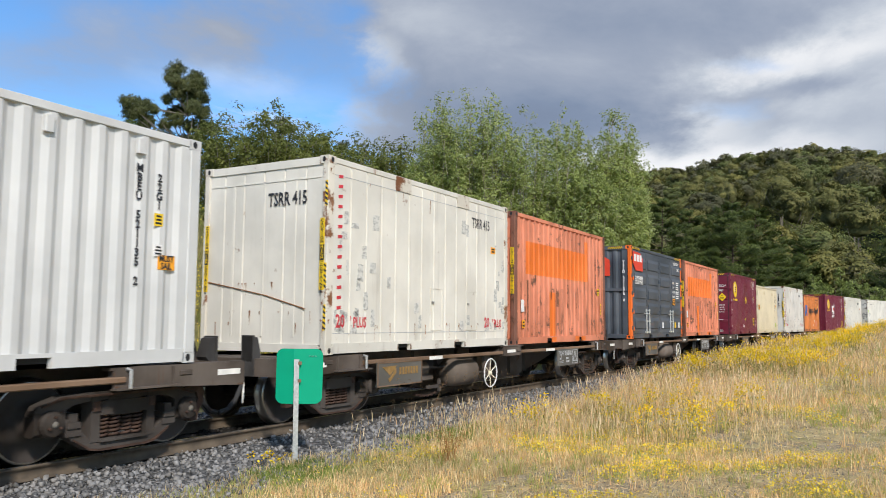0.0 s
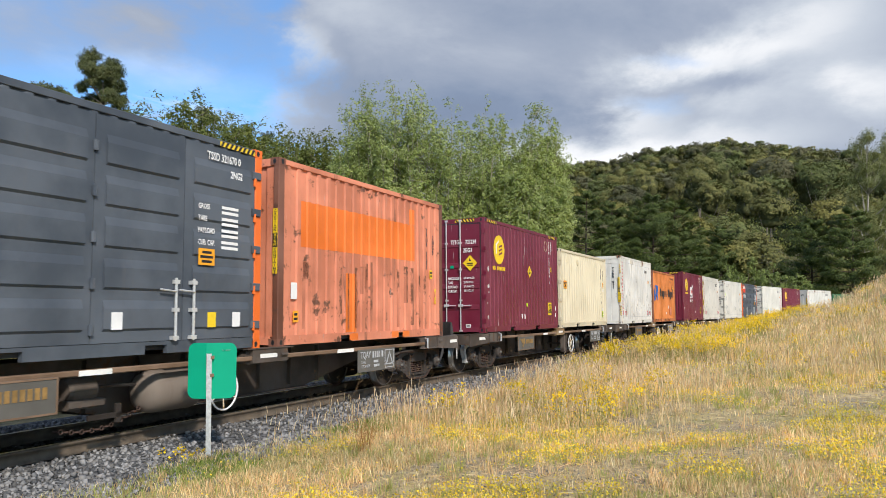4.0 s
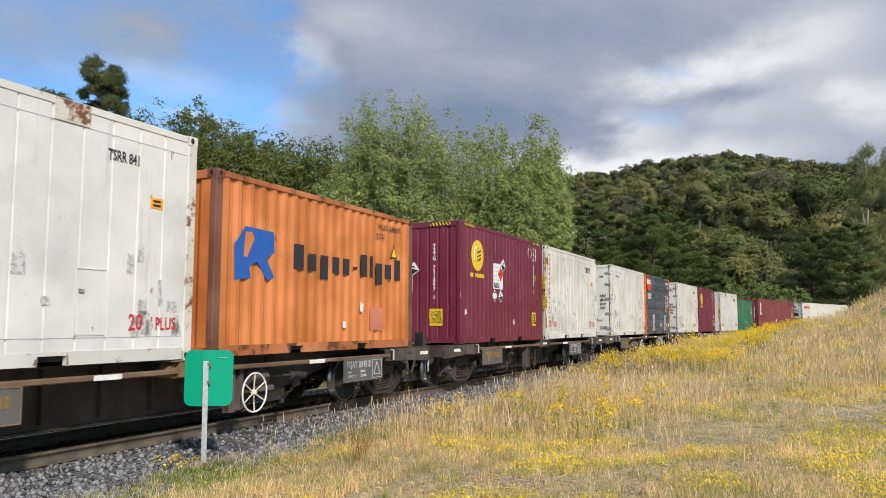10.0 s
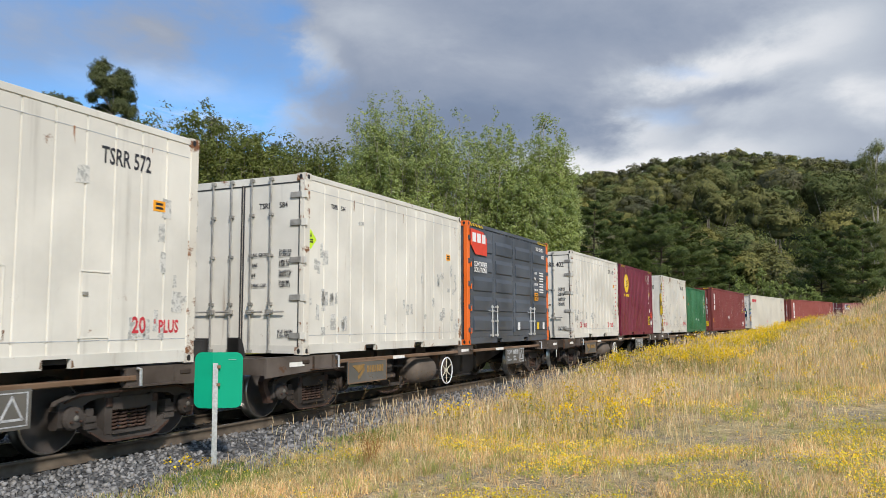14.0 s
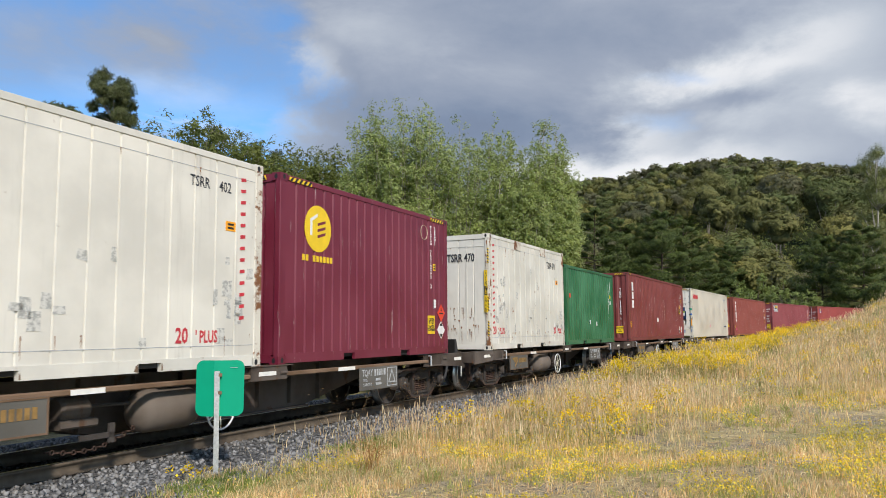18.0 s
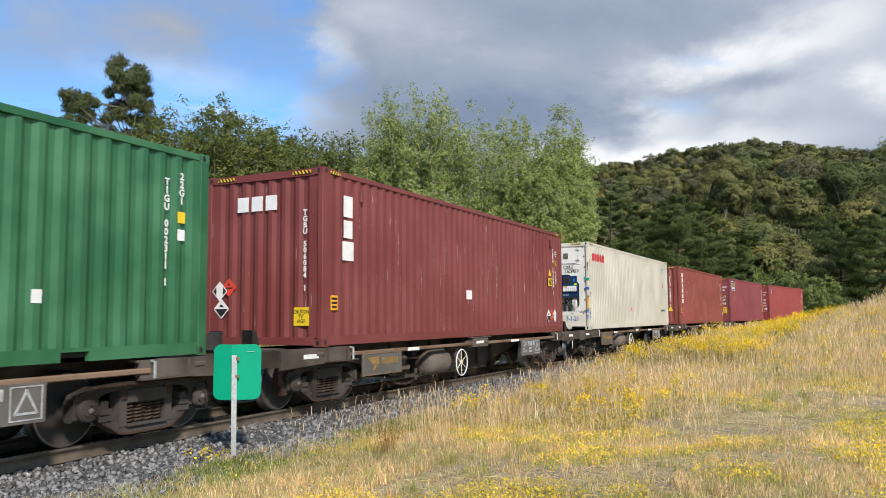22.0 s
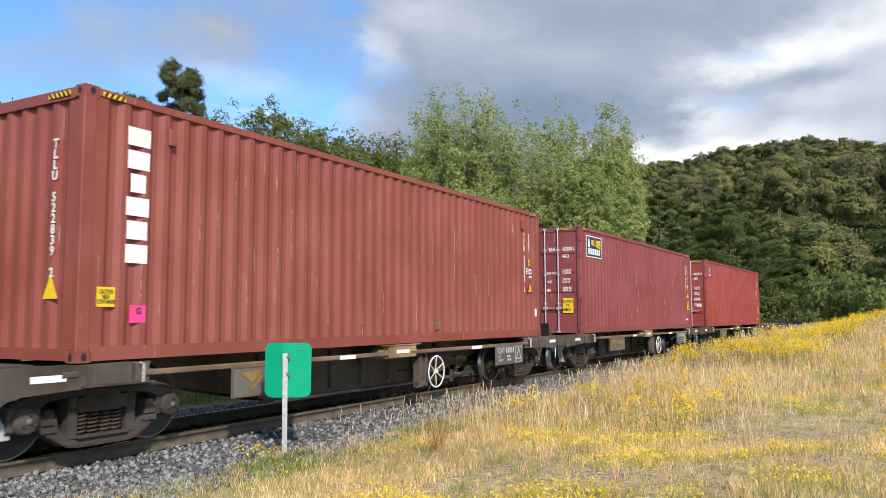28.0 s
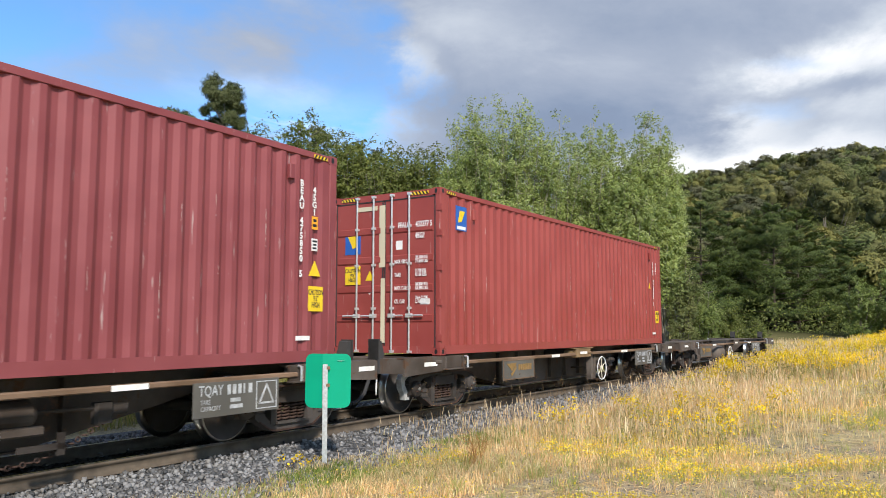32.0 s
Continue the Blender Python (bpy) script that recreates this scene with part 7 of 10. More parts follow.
def build_triton():
    c, y, xe = forty("brown_red_container", BROWN_RED, "wall", "long brown-red corrugated high container with white upright lettering")
    serif_bars(c, -5.39, 2.56, ((0.30, 0.205), (0.29, 0.205), (0.20, 0.205), (0.30, 0.205), (0.27, 0.205), (0.29, 0.205)), y, PRINT_WHITE)
    vertical(c, "TLLU 522839 2", -0.74, 1.62, 0.14, PRINT_WHITE, xe + 0.02, True)
    vertical(c, "TLLU 522839 2", 5.22, 1.68, 0.125, PRINT_WHITE, y)
    vertical(c, "45G1", 5.48, 2.16, 0.125, PRINT_WHITE, y)
    caution(c, -5.76, 0.68, 0.22, 0.21, y, ("CAUTION", "HIGH", "CONTAINER"))
    letters("lettering", "G", 0.10, PRINT_BLACK, sticker(c, -5.35, 0.50, 0.21, 0.19, PINK, y, 0, "label", "bright pink label with a number"), on_side(-5.34, 0.53, y - 0.005), 0.003)
    part("warning_triangle", Geo().prism([(-0.86, 0.66), (-0.62, 0.66), (-0.74, 0.92)], "x", xe + 0.015, xe + 0.02), YELLOW, c)
    part("warning_triangle", Geo().prism([(5.38, 1.00), (5.68, 1.00), (5.53, 1.28)], "y", y - 0.003, y + 0.002), BLACK, c, "yellow warning triangle with black border")
    part("triangle_field", Geo().prism([(5.42, 1.022), (5.64, 1.022), (5.53, 1.232)], "y", y - 0.0052, y - 0.0032), AMBER, c)
    end_sticker(c, 0.70, 0.60, 0.22, 0.22, YELLOW, xe + 0.02, 3)
    sticker(c, 5.55, 1.45, 0.14, 0.2, PRINT_WHITE, y, 2)
    sticker(c, 5.38, 1.50, 0.12, 0.12, PRINT_WHITE, y, 3)
    sticker(c, 5.5, 1.7, 0.10, 0.14, YELLOW, y, 2)
    sticker(c, 1.25, 0.33, 0.20, 0.20, FADED_PATCH, y, 0, "ghost_mark", "faded grey patch where a label was")
    scratches(c, y, 32, 26)
    sticker(c, 5.85, 0.55, 0.10, 0.18, PRINT_WHITE, y, 0)
    return c


def build_beacon():
    c, y, xe = forty("dark_red_container", ROSE_RED, "doors", "long dark red corrugated high container with bright lock rods")
    border = part("mark_border", Geo().box(-5.84, -4.59, y - 0.0015, y + 0.002, 2.09, 2.69), PRINT_WHITE, c)
    m = part("company_mark", Geo().box(-5.81, -4.62, y - 0.003, y + 0.002, 2.12, 2.66), PRINT_BLUE, c, "dark company panel with a yellow flash")
    part("mark_tower", Geo().prism([(-5.72, 2.36), (-5.56, 2.36), (-5.60, 2.58), (-5.64, 2.63), (-5.68, 2.58)], "y", y - 0.0052, y - 0.0032), PRINT_WHITE, m)
    for k in range(2):
        part("mark_beam", Geo().prism([(-5.45, 2.555 - 0.05 * k), (-4.70, 2.50 - 0.085 * k), (-4.70, 2.52 - 0.085 * k), (-5.45, 2.565 - 0.05 * k)], "y", y - 0.0068, y - 0.0050), BLACK, m)
    end_sticker(c, 0.86, 2.02, 0.34, 0.24, BLACK, xe + 0.0, 2, "company_mark", "small dark company panel", YELLOW)
    pts = [(0.37 + 0.10 * math.cos(q), 2.06 + 0.10 * math.sin(q)) for q in np.linspace(0, 2 * math.pi, 21)[:-1]]
    part("round_label", Geo().prism(pts, "x", xe - 0.003, xe + 0.002), LIME, c, "round lime green label")
    end_sticker(c, 0.90, 0.62, 0.16, 0.16, PRINT_WHITE, xe, 0)
    part("warning_triangle", Geo().prism([(0.28, 1.06), (0.48, 1.06), (0.38, 1.26)], "x", xe - 0.003, xe + 0.002), YELLOW, c)
    part("mark_flash", Geo().prism([(-5.45, 2.45), (-4.70, 2.36), (-4.70, 2.60), (-5.45, 2.58)], "y", y - 0.0052, y - 0.0032), YELLOW, m)
    g = Geo()
    for k in range(6):
        g.box(-5.70 + 0.165 * k, -5.59 + 0.165 * k, y - 0.0052, y - 0.0032, 2.17, 2.34)
    part("word_print", g, PRINT_WHITE, m)
    border.location.x = m.location.x = 0.24
    vertical(c, "BEAU 475850 5", 5.37, 1.80, 0.125, PRINT_WHITE, y)
    vertical(c, "45G1", 5.63, 2.20, 0.125, PRINT_WHITE, y)
    sticker(c, 5.64, 1.90, 0.12, 0.18, AMBER, y, 2)
    sticker(c, 5.64, 1.60, 0.12, 0.17, PRINT_WHITE, y, 3)
    part("warning_triangle", Geo().prism([(5.53, 1.17), (5.77, 1.17), (5.65, 1.38)], "y", y - 0.003, y + 0.002), YELLOW, c)
    caution(c, 5.68, 0.86, 0.30, 0.34, y, ("CAUTION", "9'6\"", "HIGH"))
    sticker(c, 5.43, 0.33, 0.28, 0.06, PRINT_WHITE, y, 0, "company_bar")
    door_print(c, xe + 0.0, ("BEAU", "475850 5"), "45G1", (("MAX. GROSS", "32,500 KG", "71,650 LB"), ("TARE", "3,700 KG", "8,160 LB"), ("NET", "28,800 KG", "63,490 LB")))
    caution(c, -0.85, 0.75, 0.30, 0.40, xe, ("CAUTION", "9'6\"", "HIGH"), None, True)
    scratches(c, y, 33, 18)
    return c


def build_florens():
    c, y, xe = forty("red_container", BRIGHT_RED, "doors", "long brick-red corrugated high container with bright lock rods")
    m = part("company_mark", Geo().box(-5.57, -5.20, y - 0.003, y + 0.002, 2.20, 2.64), BLUE, c, "blue and yellow company panel")
    part("mark_flash", Geo().prism([(-5.50, 2.34), (-5.38, 2.36), (-5.26, 2.56), (-5.44, 2.56)], "y", y - 0.0052, y - 0.0032), YELLOW, m)
    part("word_print", Geo().box(-5.53, -5.24, y - 0.0052, y - 0.0032, 2.22, 2.28), PRINT_WHITE, m)
    vertical(c, "FFAU 432277 5", 5.43, 1.74, 0.12, PRINT_WHITE, y)
    vertical(c, "45G1", 5.66, 2.20, 0.12, PRINT_WHITE, y)
    caution(c, 5.70, 0.78, 0.28, 0.36, y, ("CAUTION", "9'6\"", "HIGH"))
    part("warning_triangle", Geo().prism([(5.0, 1.6), (5.16, 1.6), (5.08, 1.76)], "y", y - 0.003, y + 0.002), YELLOW, c)
    sticker(c, 5.4, 0.3, 0.28, 0.06, PRINT_WHITE, y, 0, "company_bar")
    door_print(c, xe + 0.0, ("FFAU", "432277 5"), "45G1", (("MAX. GROSS", "32,500 KG", "71,650 LBS"), ("TARE", "3,700 KG", "8,160 LBS"), ("MAX. CARGO", "28,800 KG", "63,490 LBS"), ("CU. CAP.", "76.4 CU.M", "2,700 CU.FT")))
    xd = xe + 0.018
    e = end_sticker(c, 0.72, 2.02, 0.36, 0.42, BLUE, xd, 0, "company_mark", "blue and yellow company panel")
    part("mark_flash", Geo().prism([(0.60, 1.95), (0.72, 1.92), (0.84, 2.15), (0.66, 2.16)], "x", xd - 0.0055, xd - 0.0035), YELLOW, e)
    caution(c, 0.70, 1.42, 0.36, 0.34, xe, ("CAUTION", "9'6\"", "HIGH"), None, True)
    part("warning_triangle", Geo().prism([(0.22, 1.32), (0.42, 1.32), (0.32, 1.50)], "x", xd - 0.004, xd), YELLOW, c)
    part("warning_triangle", Geo().prism([(0.22, 1.22), (0.42, 1.22), (0.32, 1.06)], "x", xd - 0.004, xd), PRINT_WHITE, c)
    end_sticker(c, -0.90, 0.92, 0.20, 0.10, PRINT_WHITE, xd, 0)
    end_sticker(c, -0.34, 1.93, 0.14, 0.16, PRINT_WHITE, xd, 0)
    g = Geo().box(xd - 0.012, xd - 0.002, -0.03, 0.10, 1.55, HC - 0.22)
    g.box(xd - 0.012, xd - 0.002, -0.03, 0.06, 0.2, 1.35)
    g.box(xd - 0.012, xd - 0.002, 0.15, 0.62, HC - 0.30, HC - 0.22)
    part("sealing_tape", g, CREAM, c, "pale tape over the door seam")
    scratches(c, y, 34, 12)
    return c


def word_block(c, x, z, w, h, y, mat):
    """One letter of a company word as a plain block with rounded corners."""
    r = 0.32 * w
    pts = []
    for cx, cz, a0 in ((w / 2 - r, h / 2 - r, 0), (-w / 2 + r, h / 2 - r, 90), (-w / 2 + r, -h / 2 + r, 180), (w / 2 - r, -h / 2 + r, 270)):
        pts += [(x + cx + r * math.cos(radians(a0 + 22.5 * k)), z + cz + r * math.sin(radians(a0 + 22.5 * k))) for k in range(5)]
    part("word_print", Geo().prism(pts, "y", y - 0.003, y + 0.002), mat, c)


def build_seaco():
    c, y, xe = forty("refrigerated_container", REEFER_CREAM, "unit", "long cream-white refrigerated container with a dark blue cooling unit", "fine")
    for k in range(5):
        word_block(c, -5.56 + 0.292 * k, 2.42, 0.25, 0.27, y, PRINT_RED)
    xf = xe + 0.05
    # bolted white panel round the machinery bay, its upper corners cut
    panel = Geo().box(xf, xf + 0.05, -1.10, 1.10, 1.83, HC - 0.12)
    panel.box(xf, xf + 0.05, -1.10, -0.86, 0.56, 1.83)
    panel.box(xf, xf + 0.05, 0.86, 1.10, 0.56, 1.83)
    panel.box(xf, xf + 0.05, -1.10, 1.10, 0.50, 0.60)
    panel.prism([(0.86, 1.83), (0.50, 1.83), (0.86, 1.44)], "x", xf - 0.006, xf + 0.04)
    panel.prism([(-0.86, 1.83), (-0.52, 1.83), (-0.86, 1.52)], "x", xf - 0.006, xf + 0.04)
    panel.prism([(-0.86, 0.60), (-0.86, 0.80), (-0.66, 0.60)], "x", xf - 0.006, xf + 0.04)
    part("machinery_panel", panel, END_WHITE, c, "white bolted machinery panel")
    part("lower_panel", Geo().box(xf - 0.012, xf + 0.04, -1.10, 1.10, 0.13, 0.50), REEFER_CREAM, c)
    part("machinery_bay", Geo().box(xf + 0.34, xf + 0.38, -0.90, 0.90, 0.58, 1.86).box(xf + 0.02, xf + 0.36, -0.90, 0.90, 0.56, 0.60), END_WHITE, c, "pale machinery bay under the cooling unit")
    for sy in (-0.88, 0.88):
        part("bay_cheek", Geo().box(xf + 0.05, xf + 0.34, sy - 0.02, sy + 0.02, 0.58, 1.86), END_WHITE, c)
    unit = part("cooling_unit", Geo().box(xf + 0.02, xf + 0.30, -0.85, 0.85, 1.06, 1.82, 0.02), UNIT_NAVY, c, "dark blue cooling unit with a round black fan")
    part("unit_rail", Geo().box(xf - 0.004, xf + 0.03, -0.85, 0.85, 1.08, 1.22).box(xf - 0.002, xf + 0.03, -0.26, -0.22, 1.22, 1.80), UNIT_NAVY, unit)
    part("unit_gasket", Geo().tube([(xf + 0.02, 0.84, 1.04), (xf + 0.02, 0.3, 1.03), (xf + 0.02, -0.2, 1.05), (xf + 0.02, -0.84, 1.06)], 0.02, 6), RUBBER, unit)
    fy, fz = 0.36, 1.46
    part("fan_recess", Geo().lathe([(0.0, 0.0), (0.26, 0.0), (0.275, -0.02), (0.29, -0.02), (0.295, 0.01)], (xf + 0.016, fy, fz), "x", 30), BLACK, unit, "round black fan opening", smooth=True)
    for k in range(7):
        a = k * 2 * math.pi / 7
        ca, sa = math.cos, math.sin
        p = [(0.07, a - 0.35), (0.235, a - 0.18), (0.24, a + 0.28), (0.07, a + 0.35)]
        g = Geo()
        g.v = [(xf - 0.006 + (0.014 if i in (0, 1) else 0.0), fy + r * ca(q), fz + r * sa(q)) for i, (r, q) in enumerate(p)]
        g.v += [(u + 0.006, v, w) for u, v, w in g.v]
        for f in ((0, 1, 2, 3), (7, 6, 5, 4), (0, 4, 5, 1), (1, 5, 6, 2), (2, 6, 7, 3), (3, 7, 4, 0)):
            g.face(*f)
        part("fan_blade", g, RUBBER, unit)
    part("fan_hub", Geo().lathe([(0.0, -0.02), (0.085, -0.016), (0.092, 0.0), (0.092, 0.03)], (xf - 0.004, fy, fz), "x", 18), RUBBER, unit, smooth=True)
    part("fan_guard", Geo().ring((xf - 0.012, fy, fz), 0.27, 0.005, "x", 30, 4).ring((xf - 0.014, fy, fz), 0.19, 0.003, "x", 26, 4), BLACK, unit)
    box = part("control_box", Geo().box(xf - 0.035, xf + 0.02, -0.80, -0.29, 1.24, 1.78, 0.015), UNIT_NAVY, unit, "dark blue control box")
    part("screen_frame", Geo().box(xf - 0.046, xf - 0.034, -0.58, -0.34, 1.52, 1.74, 0.01), RUBBER, box)
    part("control_screen", Geo().box(xf - 0.050, xf - 0.045, -0.54, -0.38, 1.56, 1.69), BLACK, box)
    part("socket", Geo().box(xf - 0.046, xf - 0.034, -0.72, -0.66, 1.58, 1.68), BLUE, box)
    info = part("info_panel", Geo().box(xf - 0.040, xf - 0.0345, -0.78, -0.31, 1.27, 1.45), PRINT_WHITE, box, "white information panel with a yellow and red corner")
    part("panel_mark", Geo().box(xf - 0.0422, xf - 0.0402, -0.385, -0.315, 1.40, 1.445), YELLOW, info)
    part("panel_mark", Geo().box(xf - 0.0422, xf - 0.0402, -0.455, -0.39, 1.40, 1.445), SIGNAL_RED, info)
    for k in range(4):
        for j in range(5):
            part("small_print", Geo().box(xf - 0.0422, xf - 0.0402, -0.75 + 0.075 * j, -0.70 + 0.075 * j, 1.285 + 0.03 * k, 1.300 + 0.03 * k), PRINT_GREY, info)
    for yy in (0.26, -0.10):
        v = part("louvre", Geo().box(xf + 0.004, xf + 0.03, yy - 0.09, yy + 0.09, 1.735, 1.80), TAPE, unit, "pale louvred air vent")
        part("louvre_slot", Geo().box(xf + 0.001, xf + 0.0045, yy - 0.06, yy + 0.06, 1.755, 1.785), BLACK, v)
    for yy, z, w, h, m, ln in ((0.12, 1.64, 0.13, 0.11, PRINT_WHITE, 4), (-0.07, 1.58, 0.12, 0.20, TEAL, 0), (-0.06, 1.57, 0.07, 0.10, PRINT_WHITE, 2), (0.12, 1.155, 0.10, 0.13, PRINT_WHITE, 3), (-0.08, 1.14, 0.09, 0.08, PRINT_WHITE, 2), (-0.22, 1.15, 0.08, 0.11, PRINT_WHITE, 4), (-0.40, 1.15, 0.22, 0.02, PRINT_WHITE, 0), (-0.74, 1.50, 0.10, 0.05, LIME, 0)):
        end_sticker(unit, yy, z, w, h, m, xf - 0.006 - (0.032 if yy < -0.7 else 0), ln)
    for yy, z, ang in ((0.72, 1.66, -45), (0.72, 1.42, 0), (0.68, 1.22, 40), (0.02, 1.30, -40), (0.08, 1.86, 80), (0.02, 1.62, 10)):
        g = Geo().box(-0.002, 0.002, -0.09, 0.09, -0.022, 0.022)
        ca, sa = math.cos(radians(ang)), math.sin(radians(ang))
        g.v = [(u + xf - 0.008, yy + v * ca - w * sa, z + v * sa + w * ca) for u, v, w in g.v]
        part("tape", g, TAPE, unit, "strip of silver tape")
    # compressor, hoses and receiver below
    for yy, z0, z1 in ((-0.46, 0.62, 1.02), (-0.34, 0.70, 1.04), (-0.20, 0.86, 1.04)):
        part("hose", Geo().tube([(xf + 0.16, yy, z1), (xf + 0.08, yy + 0.05, (z0 + z1) / 2 + 0.05), (xf + 0.12, yy - 0.06, z0)], 0.022, 8), RUBBER, c, smooth=True)
    part("loose_cable", Geo().tube([(xf + 0.2, 0.02, 1.04), (xf + 0.12, 0.12, 0.90), (xf + 0.16, 0.32, 0.84), (xf + 0.2, 0.42, 0.86)], 0.008, 6), CREAM, c, smooth=True)
    part("compressor", Geo().lathe([(0.0, 0.30), (0.06, 0.30), (0.06, 0.22), (0.10, 0.20), (0.10, 0.04), (0.12, 0.0)], (xf + 0.14, -0.36, 0.60), "z", 16), BLACK, c, "black compressor fitting", smooth=True)
    part("valve", Geo().lathe([(0.0, 0.0), (0.05, 0.0), (0.05, 0.08), (0.03, 0.1), (0.03, 0.16)], (xf + 0.08, -0.40, 0.90), "z", 12), RUBBER, c, smooth=True)
    part("receiver", Geo().lathe([(0.0, 0.44), (0.09, 0.43), (0.11, 0.38), (0.11, 0.02), (0.0, 0.0)], (xf + 0.16, -0.66, 0.60), "z", 18), END_WHITE, c, "white receiver tank", smooth=True)
    end_sticker(c, -0.66, 0.90, 0.13, 0.15, PRINT_WHITE, xf + 0.047, 4)
    part("cover_box", Geo().prism([(0.88, 0.60), (0.22, 0.60), (0.34, 0.84), (0.88, 0.84)], "x", xf - 0.004, xf + 0.22), WHITE, c, "white sloped cover box")
    part("cover_grip", Geo().tube([(xf - 0.006, 0.78, 0.612), (xf - 0.006, 0.42, 0.612)], 0.012, 6), BLACK, c)
    # two rounded hatches with clips
    for yy, sides in ((-0.52, (-1, 1)), (0.50, (-1, 1))):
        w, h, r = 0.62, 0.54, 0.10
        pts = []
        for cy, cz, a0 in ((w / 2 - r, h / 2 - r, 0), (-w / 2 + r, h / 2 - r, 90), (-w / 2 + r, -h / 2 + r, 180), (w / 2 - r, -h / 2 + r, 270)):
            pts += [(yy + cy + r * math.cos(radians(a0 + 18 * k)), 2.47 + cz + r * math.sin(radians(a0 + 18 * k))) for k in range(6)]
        hatch = part("service_hatch", Geo().prism(pts, "x", xf - 0.016, xf + 0.004), END_WHITE, c, "rounded service hatch with clips")
        rim = [(xf - 0.014, p, q) for p, q in pts]
        part("hatch_seal", Geo().tube(rim + rim[:1], 0.010, 5), PRINT_GREY, hatch)
        for sy in sides:
            for z in (2.30, 2.64):
                part("clip", Geo().box(xf - 0.034, xf - 0.012, yy + sy * 0.31 - 0.055, yy + sy * 0.31 + 0.055, z - 0.02, z + 0.02).tube([(xf - 0.036, yy + sy * 0.31 - 0.05, z), (xf - 0.036, yy + sy * 0.31 + 0.05, z + 0.012)], 0.008, 5), STEEL, hatch)
    wheel = Geo().ring((xf - 0.026, 0.48, 2.47), 0.17, 0.016, "x", 26, 5).ring((xf - 0.024, 0.48, 2.47), 0.09, 0.008, "x", 20, 4)
    for k in range(3):
        a = radians(90 + 120 * k)
        wheel.tube([(xf - 0.03, 0.48, 2.47), (xf - 0.03, 0.48 + 0.16 * math.cos(a), 2.47 + 0.16 * math.sin(a))], 0.018, 6)
    part("vent_wheel", wheel, END_WHITE, c, "white round air vent wheel", smooth=True)
    part("vent_plate", Geo().box(xf - 0.026, xf - 0.014, -0.50, -0.34, 2.36, 2.54, 0.02), BOARD, c)
    letters("lettering", "CXRU", 0.155, PRINT_BLACK, c, on_end(-0.50, 2.075, xf - 0.008), 0.001, 0.82)
    letters("lettering", "160390 9", 0.155, PRINT_BLACK, c, on_end(-0.62, 1.925, xf - 0.008), 0.001, 0.82)
    for z in (2.158, 1.998):
        part("print_line", Geo().box(xf - 0.003, xf + 0.002, -0.90, -0.36, z - 0.004, z + 0.004), PRINT_BLACK, c)
    end_sticker(c, 0.50, 1.96, 0.25, 0.25, AMBER, xf - 0.001, 0, "label", "plain amber label")
    pts = [(-0.01 + 0.185 * math.cos(a), 2.03 + 0.085 * math.sin(a)) for a in np.linspace(0, 2 * math.pi, 25)[:-1]]
    badge = part("maker_badge", Geo().prism(pts, "x", xf - 0.005, xf + 0.002), BLUE, c, "oval blue badge with a pale rim")
    part("badge_rim", Geo().tube([(xf - 0.006, 0.0 + 0.95 * (p + 0.01) - 0.01, 2.03 + 0.92 * (q - 2.03)) for p, q in pts + pts[:1]], 0.004, 4), PRINT_WHITE, badge)
    part("badge_print", Geo().box(xf - 0.0075, xf - 0.0052, -0.11, 0.09, 2.012, 2.048), PRINT_WHITE, badge)
    for k in range(8):
        part("word_print", Geo().prism([(0.15 - 0.042 * k, 1.86), (0.118 - 0.042 * k, 1.86), (0.108 - 0.042 * k, 1.92), (0.14 - 0.042 * k, 1.92)], "x", xf - 0.004, xf + 0.001), GREEN, c)
    for k in range(4):
        part("small_print", Geo().box(xf - 0.003, xf + 0.001, 0.80 - 0.09 * k, 0.86 - 0.09 * k, 1.80, 1.825), PRINT_BLACK, c)
    tri = part("warning_triangle", Geo().prism([(-0.02, 0.17), (0.28, 0.17), (0.13, 0.46)], "x", xf - 0.017, xf - 0.01), BLACK, c, "amber warning triangle with black border")
    part("triangle_field", Geo().prism([(0.015, 0.19), (0.245, 0.19), (0.13, 0.415)], "x", xf - 0.0195, xf - 0.0165), AMBER, tri)
    letters("lettering", "3-1-21", 0.20, SPRAY_BLUE, c, on_end(-0.62, 0.36, xf - 0.015), 0.004, 0.85)
    for k in range(6):
        part("bolt", Geo().lathe([(0.0, -0.012), (0.02, -0.010), (0.024, 0.004)], (xf - 0.002, -1.0 + 0.40 * k, 0.535), "x", 10), SPRING, c)
        part("bolt", Geo().lathe([(0.0, -0.012), (0.02, -0.010), (0.024, 0.004)], (xf - 0.002, -1.0 + 0.40 * k, HC - 0.17), "x", 10), SPRING, c)
        for sy in (-1.05, 1.05):
            part("bolt", Geo().lathe([(0.0, -0.012), (0.02, -0.010), (0.024, 0.004)], (xf - 0.002, sy, 0.62 + 0.36 * k), "x", 10), SPRING, c)
    for sy in (-WF / 2 + 0.05, WF / 2 - 0.05):
        for z, ch in ((0.62, "A"), (0.40, "P")):
            letters("lettering", ch, 0.20, SPRAY_BLUE, c, on_end(sy, z, xe - 0.003), 0.004, 0.7)
    for z, m, h in ((1.66, TEAL, 0.09), (1.36, BLUE, 0.09), (0.86, AMBER, 0.40)):
        w0 = -WF / 2 + (0.03 if h > 0.2 else 0.0)
        part("post_band", Geo().box(xe - 0.003, xe + 0.002, w0, -WF / 2 + (0.08 if h > 0.2 else 0.13), z - h / 2, z + h / 2), m, c)
    for z, ch in ((0.55, "A"), (0.38, "P")):
        letters("lettering", ch, 0.18, SPRAY_BLUE, c, on_side(xe + 0.08, z, -WF / 2 - 0.002), 0.004, 0.8)
